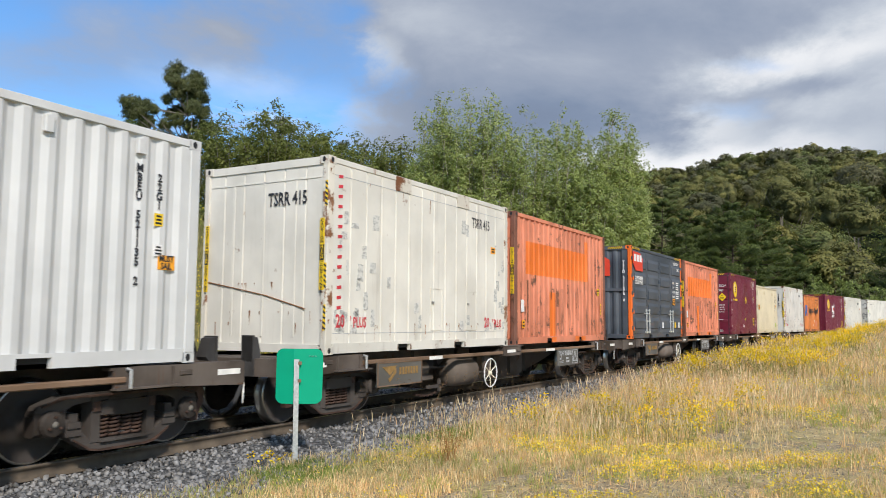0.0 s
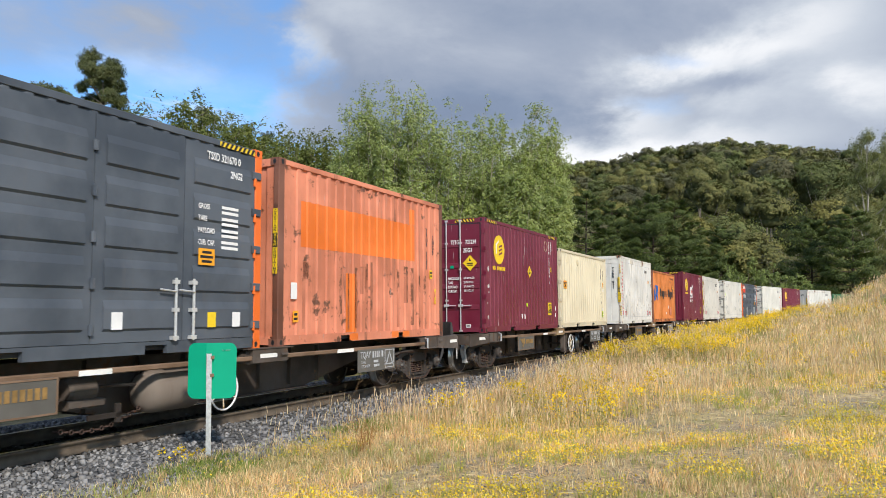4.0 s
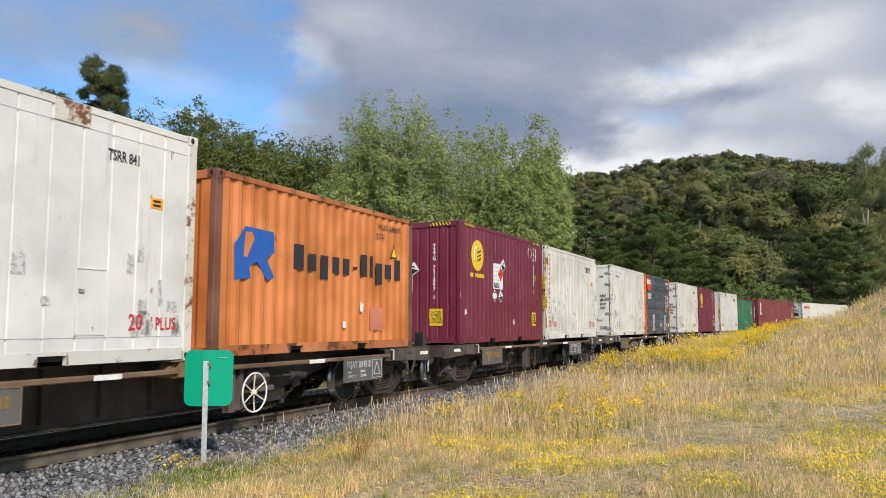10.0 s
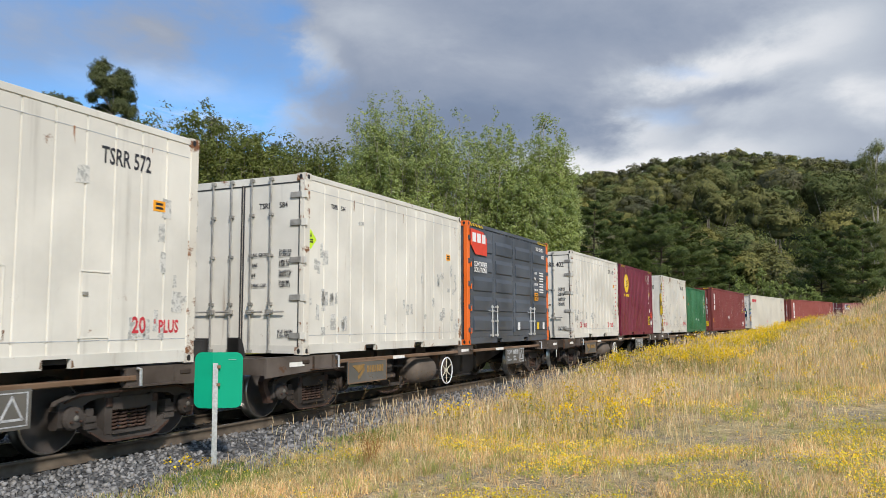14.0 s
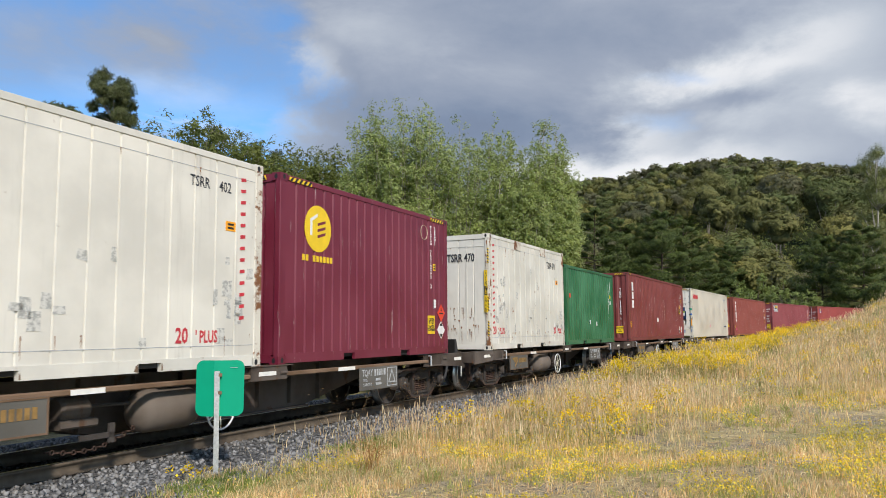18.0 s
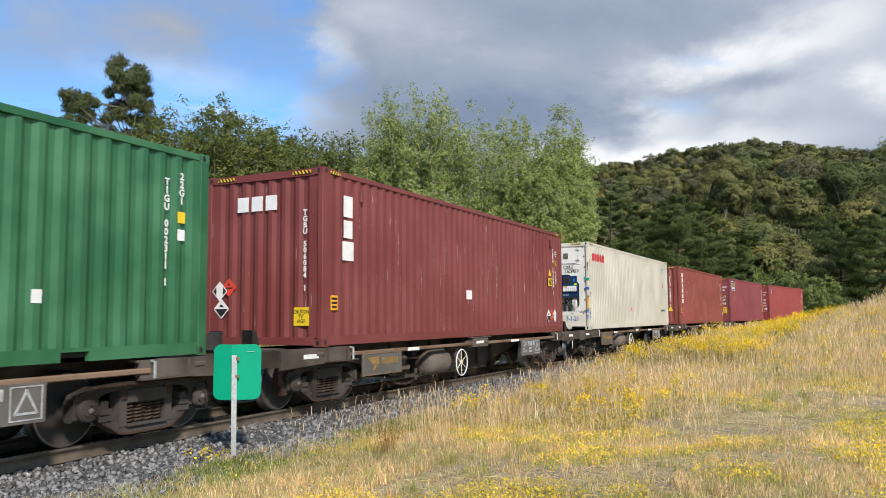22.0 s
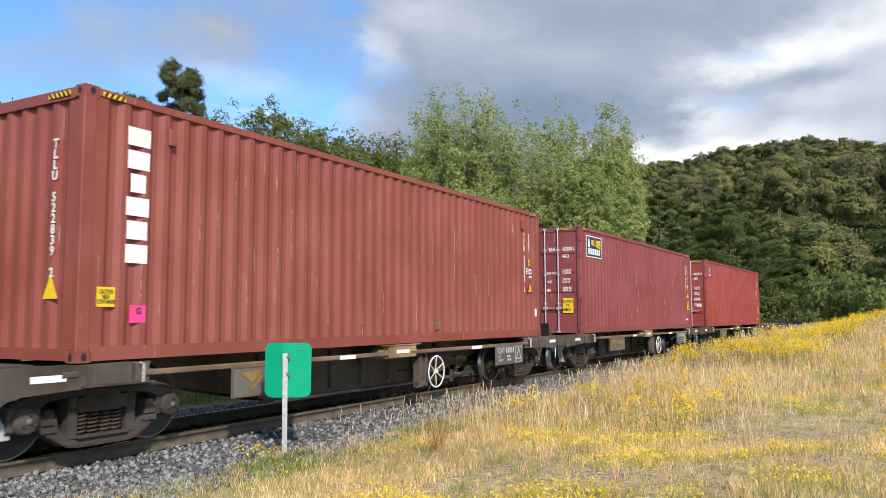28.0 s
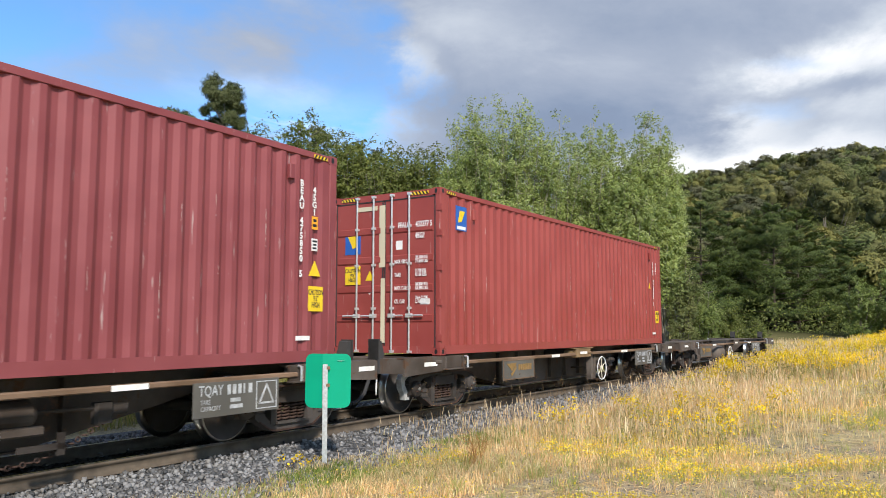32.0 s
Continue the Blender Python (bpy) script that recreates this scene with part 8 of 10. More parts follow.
    # the side
    rust_runs(c, 71, 16, -WF / 2 - 0.0015, "y", xe + 0.01, xe + 0.14, (2.75, 2.3, 1.8, 1.2, 0.7), 1.6)
    rust_runs(c, 72, 10, xe - 0.001, "x", -WF / 2 + 0.01, -WF / 2 + 0.09, (2.75, 2.2, 1.1), 1.6)
    sticker(c, -0.62, 0.70, 0.11, 0.12, PINK, y, 0)
    tri = part("warning_triangle", Geo().prism([(4.98, 1.70), (5.20, 1.70), (5.09, 1.92)], "y", y - 0.003, y + 0.002), BLACK, c)
    part("triangle_field", Geo().prism([(5.01, 1.715), (5.17, 1.715), (5.09, 1.875)], "y", y - 0.0055, y - 0.0028), AMBER, tri)
    letters("lettering", "CXRU 160390 9\n45R1", 0.14, PRINT_GREY, c, on_side(4.85, 2.46, y), 0.001, 0.7)
    for k in range(7):
        part("word_print", Geo().box(4.60 + 0.11 * k, 4.68 + 0.11 * k, y - 0.002, y + 0.002, 0.62, 0.70), PRINT_BLUE, c)
    part("word_swash", Geo().prism([(4.75, 0.56), (5.25, 0.80), (5.30, 0.80), (4.86, 0.56)], "y", y - 0.002, y + 0.002), PRINT_GREY, c)
    return c


def build_train():
    """All wagons and their loads: (thing, wagon number, offset along it, height)."""
    makes = {kind: build_wagon(kind) for kind in "abc"}
    used, wagons = set(), []
    for kind in "bbbaacbbbbbaaab":
        wagons.append(copy_thing(makes[kind], Matrix()) if kind in used else makes[kind])
        used.add(kind)
    load = []
    off = 3.24

    def put(thing, k, slot):
        load.append((thing, k, slot * off))

    put(build_mbcu(), 0, 1)
    put(reefer("TSRR 415", "wall", REEFER, "dash", 0.20, 3, "scuffed white insulated container with red edge marks"), 1, -1)
    put(faded_orange(1), 1, 1)
    put(side_door_box("slate-grey side-opening container with orange corner posts"), 2, -1)
    put(faded_orange(2), 2, 1)
    put(maroon_box("TSTG 721234 1", "doors", "diamond", "maroon container with steel lock rods and yellow hazard diamond"), 3, -1)
    put(build_cream(), 3, 1)
    put(reefer("TSRR 841", "wall", GRIMY_WHITE, "arrow", 0.13, 7, "scuffed white insulated container with faded red arrows", False), 4, -1)
    put(build_hapag(), 4, 1)
    put(maroon_box("TSTG 721097 1", "wall", "paper", "maroon container with torn white paper labels"), 5, -1)
    put(reefer("TSRR 572", "wall", REEFER, "dash", 0.20, 4, "cream-white insulated container with red edge marks"), 5, 1)
    put(reefer("TSRR 584", "doors", REEFER, None, 0.11, 10, "scuffed white insulated container with closed doors"), 6, -1)
    put(side_door_box("slate-grey side-opening container behind a white one", "TSSD 321676 2"), 6, 1)
    put(reefer("TSRR 402", "doors", REEFER, "far", 0.20, 12, "white insulated container with closed doors"), 7, -1)
    put(maroon_box("TSTG 721223 3", "wall", "signs", "maroon container with red and white hazard diamonds"), 7, 1)
    put(reefer("TSRR 470", "wall", REEFER_OLD, "dash", 0.20, 9, "rust-streaked white insulated container"), 8, -1)
    put(build_green(), 8, 1)
    for k, f in ((9, build_tex), (10, build_seaco), (11, build_triton), (12, build_beacon), (13, build_florens)):
        put(f(), k, 0)
    return wagons, load


WAGONS, LOAD = build_train()


def motions():
    """The train rolls by; its wheels turn."""
    times = [float(t) for t in range(33)]
    for k, w in enumerate(WAGONS):
        walk(w, [(t, line_pose(run_at(t) + k * PITCH)) for t in times])
        for ob in w.children_recursive:
            if ob.name.split(".")[0] == "wheelset":
                home = ob.location.copy()
                walk(ob, [(i / 10, Matrix.Translation(home) @ pose(0, 0, 0, 0, math.degrees((run_at(i / 10) - run_at(0)) / WHEEL_R) % 360, 0)) for i in range(321)])
    for thing, k, dx in LOAD:
        walk(thing, [(t, line_pose(run_at(t) + k * PITCH) @ pose(dx, 0, DECK)) for t in times])


# ---- plants ----
LUSH = island("lush_blades", [(0.152, 0.238, 0.045), (0.228, 0.306, 0.063), (0.323, 0.374, 0.099)], 0.55, 0.3, 0.5)
GRIT = island("small_stones", [(0.20, 0.18, 0.16), (0.36, 0.33, 0.29), (0.13, 0.12, 0.11), (0.48, 0.44, 0.38)], 0.85, 0.2)
SEED_BROWN = island("dock_seed", [(0.42, 0.22, 0.08), (0.50, 0.29, 0.11), (0.32, 0.16, 0.06)], 0.7, 0.2, 0.2)

def blades_mesh(name, x, y, z, h, w, lean, mat, rng):
    """Bent tapering blades, three triangles each."""
    n = len(x)
    a, b = rng.random(n) * 2 * np.pi, rng.random(n) * 2 * np.pi
    dx, dy = np.cos(a) * w, np.sin(a) * w
    lx, ly = np.cos(b) * lean * h, np.sin(b) * lean * h
    v = np.empty((n, 5, 3))
    v[:, 0] = np.stack([x - dx, y - dy, z - 0.02], -1)
    v[:, 1] = np.stack([x + dx, y + dy, z - 0.02], -1)
    v[:, 2] = np.stack([x - dx * 0.7 + lx * 0.35, y - dy * 0.7 + ly * 0.35, z + h * 0.58], -1)
    v[:, 3] = np.stack([x + dx * 0.7 + lx * 0.35, y + dy * 0.7 + ly * 0.35, z + h * 0.58], -1)
    v[:, 4] = np.stack([x + lx, y + ly, z + h * (1 - 0.25 * lean)], -1)
    f = np.array([(0, 1, 3), (0, 3, 2), (2, 3, 4)])[None] + 5 * np.arange(n)[:, None, None]
    return fast_mesh(name, v.reshape(-1, 3), f.reshape(-1, 3), mat), v[:, 4]


def cards_mesh(name, c, size, aspect, mat, rng, flat=0.0, out=None, loose=0.8):
    """Small leaf or petal shapes (four-cornered) at the centres c; out gives the way each one faces, more or less."""
    n = len(c)
    u = rng.standard_normal((n, 3))
    u[:, 2] *= 1 - flat
    if out is not None:
        face = out + loose * rng.standard_normal((n, 3))
        face /= np.linalg.norm(face, axis=1)[:, None] + 1e-9
        u -= face * (u * face).sum(1)[:, None]
    u /= np.linalg.norm(u, axis=1)[:, None] + 1e-9
    if out is not None:
        t = np.cross(face, u)
    else:
        t = rng.standard_normal((n, 3))
        t[:, 2] *= 1 - flat
        t -= u * (t * u).sum(1)[:, None]
    t /= np.linalg.norm(t, axis=1)[:, None] + 1e-9
    s = np.asarray(size)[:, None] if np.ndim(size) else size
    v = np.stack([c - u * s, c - t * s * aspect, c + u * s, c + t * s * aspect], 1)
    f = np.arange(4 * n).reshape(n, 4)
    return fast_mesh(name, v.reshape(-1, 3), f, mat)


def leaf_tris(name, c, size, mat, rng, out, loose, wide=1.0):
    """Three-cornered leaf sprays that face more or less outward."""
    n = len(c)
    face = out + loose * rng.standard_normal((n, 3))
    face /= np.linalg.norm(face, axis=1)[:, None] + 1e-9
    u = rng.standard_normal((n, 3))
    u -= face * (u * face).sum(1)[:, None]
    u /= np.linalg.norm(u, axis=1)[:, None] + 1e-9
    t = np.cross(face, u)
    s = size[:, None]
    v = np.stack([c - u * s * wide - t * s * 0.5, c + u * s * wide - t * s * 0.5, c + t * s * (0.7 + 0.6 * rng.random((n, 1)))], 1)
    return fast_mesh(name, v.reshape(-1, 3), np.arange(3 * n).reshape(n, 3), mat)


def fan_points(n, rng, d0, d1, a0, a1, power):
    """Ground points in the fan in front of the camera, denser nearby."""
    d = d0 + (d1 - d0) * rng.random(n) ** power
    a = np.radians(a0 + (a1 - a0) * rng.random(n))
    return d * np.sin(a), d * np.cos(a)


def clumpy(x, y, f, seed):
    """A soft pattern between 0 and 1."""
    p = seed * 1.7
    v = np.sin(x * f + p + 1.7 * np.sin(y * f * 0.6 + p)) + np.sin(y * f * 1.3 - p + 1.3 * np.sin(x * f * 0.8)) + 0.6 * np.sin((x + y) * f * 2.3 + p)
    return np.clip(0.5 + v / 4.4, 0, 1)


def verge_z(x, y, s, lat):
    """Ground height, or the ballast shoulder where grass has grown into it."""
    shoulder = np.interp(lat, [-2.6, -1.95, -1.5, -0.9], [-0.75, -0.235, -0.175, -0.155]) + GRADE * s
    return np.maximum(ground_z(x, y), np.where(lat > -2.6, shoulder, -9))


def verge_zone(x, y):
    s, lat = line_coords(x, y)
    return s, lat


def zone_height(x, y, lat):
    """How tall the verge grass grows: short turf near the camera and at the ballast edge, rank farther off."""
    d = np.hypot(x, y)
    rank = smooth01((d - 9.5) / 7) * smooth01((-lat - 2.2) / 1.3)
    wide = np.where(lat < -6.5, 0.30 + 0.70 * smooth01((d - 16) / 14), 1.0)
    return 1.5 * rank * wide * (0.30 + 0.70 * clumpy(x, y, 0.7, 2))


def build_verge():
    rng = np.random.default_rng(11)
    # turf
    x, y = fan_points(340000, rng, 5.0, 70.0, 24, 106, 2.3)
    s, lat = verge_zone(x, y)
    edge = -1.55 - 0.36 * clumpy(x, y, 2.2, 1) - 0.30 * clumpy(x, y, 5.3, 6) - 0.3 * rng.random(len(x)) ** 2
    bare = clumpy(x, y, 0.9, 4) * smooth01((-lat - 3.4) / 2) * smooth01((26 - np.hypot(x, y)) / 8)
    keep = (lat < edge) & (rng.random(len(x)) > 0.92 * smooth01((bare - 0.38) / 0.18))
    x, y, lat, s = x[keep], y[keep], lat[keep], s[keep]
    d = np.hypot(x, y)
    h = (0.025 + 0.075 * rng.random(len(x))) * (1 + 2.2 * zone_height(x, y, lat)) * (0.7 + 0.6 * clumpy(x, y, 1.5, 3))
    w = (0.0011 + 0.0013 * rng.random(len(x))) * (1 + d / 9)
    green = clumpy(x, y, 0.55, 7) * 0.5 + 0.9 * np.exp(-((lat + 2.4) / 0.45) ** 2) * smooth01((14 - s) / 4)
    sets = [(x, y, h, w, 0.3 + 0.7 * rng.random(len(x)), rng.random(len(x)) < 0.09 + 0.75 * green ** 2)]
    # tussocks: blades that fan out from one root
    tx, ty = fan_points(15000, rng, 5.5, 60.0, 24, 106, 1.6)
    ts, tl = verge_zone(tx, ty)
    keep = (tl < -1.95 - 0.4 * clumpy(tx, ty, 2.2, 1)) & (rng.random(len(tx)) > 0.7 * smooth01((clumpy(tx, ty, 0.9, 4) * smooth01((-tl - 3.4) / 2) * smooth01((26 - np.hypot(tx, ty)) / 8) - 0.38) / 0.18)) & (rng.random(len(tx)) < 0.25 + 0.75 * clumpy(tx, ty, 0.8, 15))
    tx, ty, tl = tx[keep], ty[keep], tl[keep]
    k = 16
    th = np.repeat((0.09 + 0.12 * rng.random(len(tx))) * (1 + 2.4 * zone_height(tx, ty, tl)), k)
    spread_ = np.repeat(0.04 + 0.05 * rng.random(len(tx)), k)
    a = rng.random(len(th)) * 2 * np.pi
    q = np.sqrt(rng.random(len(th)))
    bx, by = np.repeat(tx, k) + np.cos(a) * q * spread_, np.repeat(ty, k) + np.sin(a) * q * spread_
    bw = (0.0011 + 0.0011 * rng.random(len(th))) * (1 + np.hypot(bx, by) / 10)
    tuft_green = np.repeat(rng.random(len(tx)) < 0.12 + 0.3 * clumpy(tx, ty, 0.6, 7), k)
    sets.append((bx, by, th * (0.6 + 0.5 * rng.random(len(th))), bw, 0.25 + 0.55 * rng.random(len(th)), tuft_green))
    x, y, h, w, lean, is_green = (np.concatenate([q_[i] for q_ in sets]) for i in range(6))
    z = verge_z(x, y, *line_coords(x, y))
    for name, m, mat, label in (("dry_grass", ~is_green, STRAW, "dry straw-coloured grass on the verge"), ("green_grass", is_green, GRASS, "patches of green grass among the dry grass")):
        me, _ = blades_mesh(name, x[m], y[m], z[m], h[m], w[m], lean[m], mat, rng)
        tagged(new(name, me), label, "grass", kind="stuff")
    # tall seeding stalks
    x, y = fan_points(95000, rng, 8.5, 60.0, 24, 105, 1.4)
    s, lat = verge_zone(x, y)
    chance = np.where(lat > -2.7, 0.05, (0.1 + 0.9 * clumpy(x, y, 0.7, 5)) * smooth01((np.hypot(x, y) - 8.5) / 6))
    keep = (lat < -2.4) & (rng.random(len(x)) < chance) & ((lat > -7.0) | (np.hypot(x, y) > 17))
    x, y, lat = x[keep], y[keep], lat[keep]
    d = np.hypot(x, y)
    h = 0.28 + 0.36 * rng.random(len(x)) + 0.15 * smooth01((d - 14) / 10)
    me, tips = blades_mesh("grass_stalks", x, y, ground_z(x, y), h, 0.0016 * (1 + d / 14), 0.10 + 0.25 * rng.random(len(x)), STRAW, rng)
    tagged(new("grass_stalks", me), "tall dry seeding grass stalks", "grass", kind="stuff")
    pale = rng.random(len(tips)) < 0.35 + 0.5 * clumpy(x, y, 0.9, 41)
    for m, mat, label in ((pale, SEED_PALE, "pale upright grass seed heads"), (~pale, SEED, "brownish grass seed heads")):
        t_, dd = tips[m], d[m]
        me, _ = blades_mesh("seed_heads", t_[:, 0], t_[:, 1], t_[:, 2] - 0.05, 0.07 + 0.07 * rng.random(m.sum()), (0.0024 + 0.0022 * rng.random(m.sum())) * (1 + dd / 22), 0.25 + 0.3 * rng.random(m.sum()), mat, rng)
        tagged(new("seed_heads", me), label, "grass", kind="stuff")
    # mats of small yellow flowers
    x, y = fan_points(330000, rng, 5.0, 34.0, 24, 104, 1.55)
    s, lat = verge_zone(x, y)
    mat_ = clumpy(x, y, 1.25, 9) * 0.6 + clumpy(x, y, 3.1, 12) * 0.55
    keep = (lat < -2.5) & (rng.random(len(x)) < smooth01((-lat - 2.3) / 1.6) * (0.02 + 0.90 * smooth01((mat_ - 0.60) / 0.12)))
    x, y = x[keep], y[keep]
    d = np.hypot(x, y)
    z = ground_z(x, y) + 0.03 + 0.09 * rng.random(len(x)) * (0.5 + clumpy(x, y, 3.1, 12))
    me = cards_mesh("small_yellow_flowers", np.stack([x, y, z], -1), (0.004 + 0.005 * rng.random(len(x))) * (1 + d / 15), 0.9, PETAL, rng, 0.55)
    tagged(new("small_yellow_flowers", me), "mats of small yellow flowers in the short grass", "flowers", kind="stuff")
    x, y, d = x[::2], y[::2], d[::2]
    x2, y2 = x + 0.02 * rng.standard_normal(len(x)), y + 0.02 * rng.standard_normal(len(x))
    me, _ = blades_mesh("flower_leaves", x2, y2, ground_z(x2, y2), 0.03 + 0.06 * rng.random(len(x)), 0.0025 * (1 + d / 12), 0.5 + 0.4 * rng.random(len(x)), GRASS, rng)
    tagged(new("flower_leaves", me), "small green leaves under the flowers", "flowers", kind="stuff")
    # tall yellow weeds along the line
    n = 2450
    s = 11.0 + 66 * rng.random(n) ** 1.05
    lat = -2.4 - 3.6 * rng.random(n) ** 1.2 - 0.03 * s
    extra = rng.random(n) < 0.22
    lat = np.where(extra, -5 - 9 * rng.random(n), lat)
    s = np.where(extra, 14 + 34 * rng.random(n), s)
    a = np.interp(s, RUN, TURN)
    x, y = np.interp(s, RUN, LINE_X) + lat * np.sin(a), np.interp(s, RUN, LINE_Y) + lat * np.cos(a)
    keep = (clumpy(x, y, 0.5, 21) + 0.35 * clumpy(x, y, 2.1, 22) > 0.57) & (~extra | (clumpy(x, y, 0.9, 23) > 0.66)) & ((s > 17) | (rng.random(n) < 0.40))
    x, y, s = x[keep], y[keep], s[keep]
    n = len(x)
    h = (0.36 + 0.30 * rng.random(n) + 0.16 * smooth01((s - 18) / 12)) * (0.66 + 0.66 * clumpy(x, y, 0.8, 24))
    z = ground_z(x, y)
    me, tips = blades_mesh("weed_stalks", np.repeat(x, 4) + 0.03 * rng.standard_normal(4 * n), np.repeat(y, 4) + 0.03 * rng.standard_normal(4 * n), np.repeat(z, 4), np.repeat(h, 4) * (0.75 + 0.3 * rng.random(4 * n)), 0.006 + 0 * np.repeat(h, 4), 0.12 + 0.2 * rng.random(4 * n), STALK, rng)
    tagged(new("weed_stalks", me), "green stalks of tall flowering weeds", "flowers", kind="stuff")
    k = 16
    c = np.repeat(tips, k, 0) + rng.standard_normal((k * len(tips), 3)) * np.array([0.060, 0.060, 0.040])
    me = cards_mesh("yellow_weed_flowers", c, 0.012 + 0.011 * rng.random(len(c)), 0.85, GOLD, rng, 0.5)
    tagged(new("yellow_weed_flowers", me), "clusters of yellow flowers on tall weeds", "flowers", kind="stuff")
    c = np.repeat(tips, 4, 0) - np.stack([0 * rng.random(4 * len(tips)), 0 * rng.random(4 * len(tips)), 0.08 + rng.random(4 * len(tips)) * 0.4], -1) + 0.03 * rng.standard_normal((4 * len(tips), 3))
    me = cards_mesh("weed_leaves", c, 0.03 + 0.02 * rng.random(len(c)), 0.35, STALK, rng)
    tagged(new("weed_leaves", me), "ragged green leaves of tall weeds", "flowers", kind="stuff")
    # lush green tufts along the ballast edge
    n = 150
    s = 6.6 + 5.5 * rng.random(n)
    lat = -1.95 - 0.65 * rng.random(n) - 0.05 * (s - 5)
    a = np.interp(s, RUN, TURN)
    tx, ty = np.interp(s, RUN, LINE_X) + lat * np.sin(a), np.interp(s, RUN, LINE_Y) + lat * np.cos(a)
    keep = clumpy(tx, ty, 1.6, 51) > 0.48
    tx, ty = tx[keep], ty[keep]
    k = 44
    r = np.repeat(0.05 + 0.09 * rng.random(len(tx)), k)
    x, y = np.repeat(tx, k) + r * rng.standard_normal(len(tx) * k), np.repeat(ty, k) + r * rng.standard_normal(len(tx) * k)
    me, _ = blades_mesh("lush_grass", x, y, ground_z(x, y), 0.04 + 0.07 * rng.random(len(x)), 0.0045 + 0.003 * rng.random(len(x)), 0.4 + 0.6 * rng.random(len(x)), LUSH, rng)
    tagged(new("lush_grass", me), "lush green grass tufts along the ballast edge", "grass", kind="stuff")
    # thin brown seeding grasses standing in front of the line
    n = 150
    s = 9 + 10 * rng.random(n)
    lat = -2.0 - 0.6 * rng.random(n)
    a = np.interp(s, RUN, TURN)
    x, y = np.interp(s, RUN, LINE_X) + lat * np.sin(a), np.interp(s, RUN, LINE_Y) + lat * np.cos(a)
    me, tips = blades_mesh("thin_stalks", x, y, ground_z(x, y), 0.50 + 0.45 * rng.random(n), 0.0022 + 0 * x, 0.15 + 0.25 * rng.random(n), DRY_BROWN, rng)
    tagged(new("thin_stalks", me), "thin brown seeding grass stalks beside the line", "grass", kind="stuff")
    c = np.repeat(tips, 9, 0) + rng.standard_normal((9 * n, 3)) * np.array([0.018, 0.018, 0.045])
    tagged(new("thin_seed_heads", cards_mesh("thin_seed_heads", c, 0.008 + 0.005 * rng.random(len(c)), 0.45, DRY_BROWN, rng)), "loose brown seed heads beside the line", "grass", kind="stuff")
    # a small clump of golden flowers at the foot of the sign
    tx, ty = 7.22 + 0.09 * rng.standard_normal(14), 6.20 + 0.09 * rng.standard_normal(14)
    me, tips = blades_mesh("flower_stalks", tx, ty, ground_z(tx, ty), 0.10 + 0.09 * rng.random(14), 0.003 + 0 * tx, 0.3 + 0.3 * rng.random(14), STALK, rng)
    tagged(new("flower_stalks", me), "short green flower stalks on the ballast edge", "flowers", kind="stuff")
    c = np.repeat(tips, 8, 0) + 0.018 * rng.standard_normal((112, 3))
    tagged(new("golden_flowers", cards_mesh("golden_flowers", c, 0.013 + 0.006 * rng.random(112), 0.85, GOLD, rng, 0.5)), "small clump of golden flowers on the ballast edge", "flowers", kind="stuff")
    # dead straw lying on the bare, worn patches
    x, y = fan_points(70000, rng, 5.0, 30.0, 24, 104, 1.6)
    s, lat = verge_zone(x, y)
    keep = (lat < -2.8) & (clumpy(x, y, 0.9, 4) > 0.30)
    x, y = x[keep], y[keep]
    size = (0.03 + 0.05 * rng.random(len(x))) * (1 + np.hypot(x, y) / 30)
    me = cards_mesh("straw_litter", np.stack([x, y, ground_z(x, y) + 0.006 + 0.012 * rng.random(len(x))], -1), size, 0.045, STRAW, rng, 0.93)
    tagged(new("straw_litter", me), "dead straw lying on the bare ground", "grass", kind="stuff")
    # small stones on the bare, worn patches
    x, y = fan_points(45000, rng, 5.0, 26.0, 24, 104, 1.5)
    s, lat = verge_zone(x, y)
    keep = (lat < -3.6) & (clumpy(x, y, 0.9, 4) > 0.42)
    x, y = x[keep], y[keep]
    n = len(x)
    r = (0.006 + 0.010 * rng.random(n) ** 2)[:, None, None]
    tet = np.array([(1, 0, -0.4), (-0.5, 0.85, -0.4), (-0.5, -0.85, -0.4), (0.1, 0.1, 0.8)])
    v = tet[None] * r * (0.7 + 0.7 * rng.random((n, 4, 3))) + np.stack([x, y, ground_z(x, y) + 0.004], -1)[:, None]
    f = (np.array([(0, 2, 1), (0, 1, 3), (1, 2, 3), (2, 0, 3)])[None] + 4 * np.arange(n)[:, None, None]).reshape(-1, 3)
    tagged(new("small_stones", fast_mesh("small_stones", v.reshape(-1, 3), f, GRIT)), "small grey stones on bare ground", "gravel", kind="stuff")
    # coarse grass on the bank beyond the line
    x, y = fan_points(110000, rng, 14.0, 70.0, 24, 100, 1.3)
    s, lat = verge_zone(x, y)
    keep = (lat > 3.9) & (lat < 26)
    x, y = x[keep], y[keep]
    h = 0.35 + 0.55 * rng.random(len(x))
    is_green = rng.random(len(x)) < 0.20 + 0.45 * clumpy(x, y, 0.4, 31)
    for m, mat in ((~is_green, BANK_GRASS), (is_green, BANK_GREEN)):
        me, _ = blades_mesh("bank_grass", x[m], y[m], ground_z(x[m], y[m]), h[m], 0.005 + 0.006 * rng.random(m.sum()), 0.3 + 0.4 * rng.random(m.sum()), mat, rng)
        tagged(new("bank_grass", me), "tall rough grass on the bank", "grass", kind="stuff")
    gx, gy = fan_points(26000, rng, 44.0, 100.0, 77, 92, 1.0)
    _, gl = line_coords(gx, gy)
    m = (gl > 2.2) & (gl < 9)
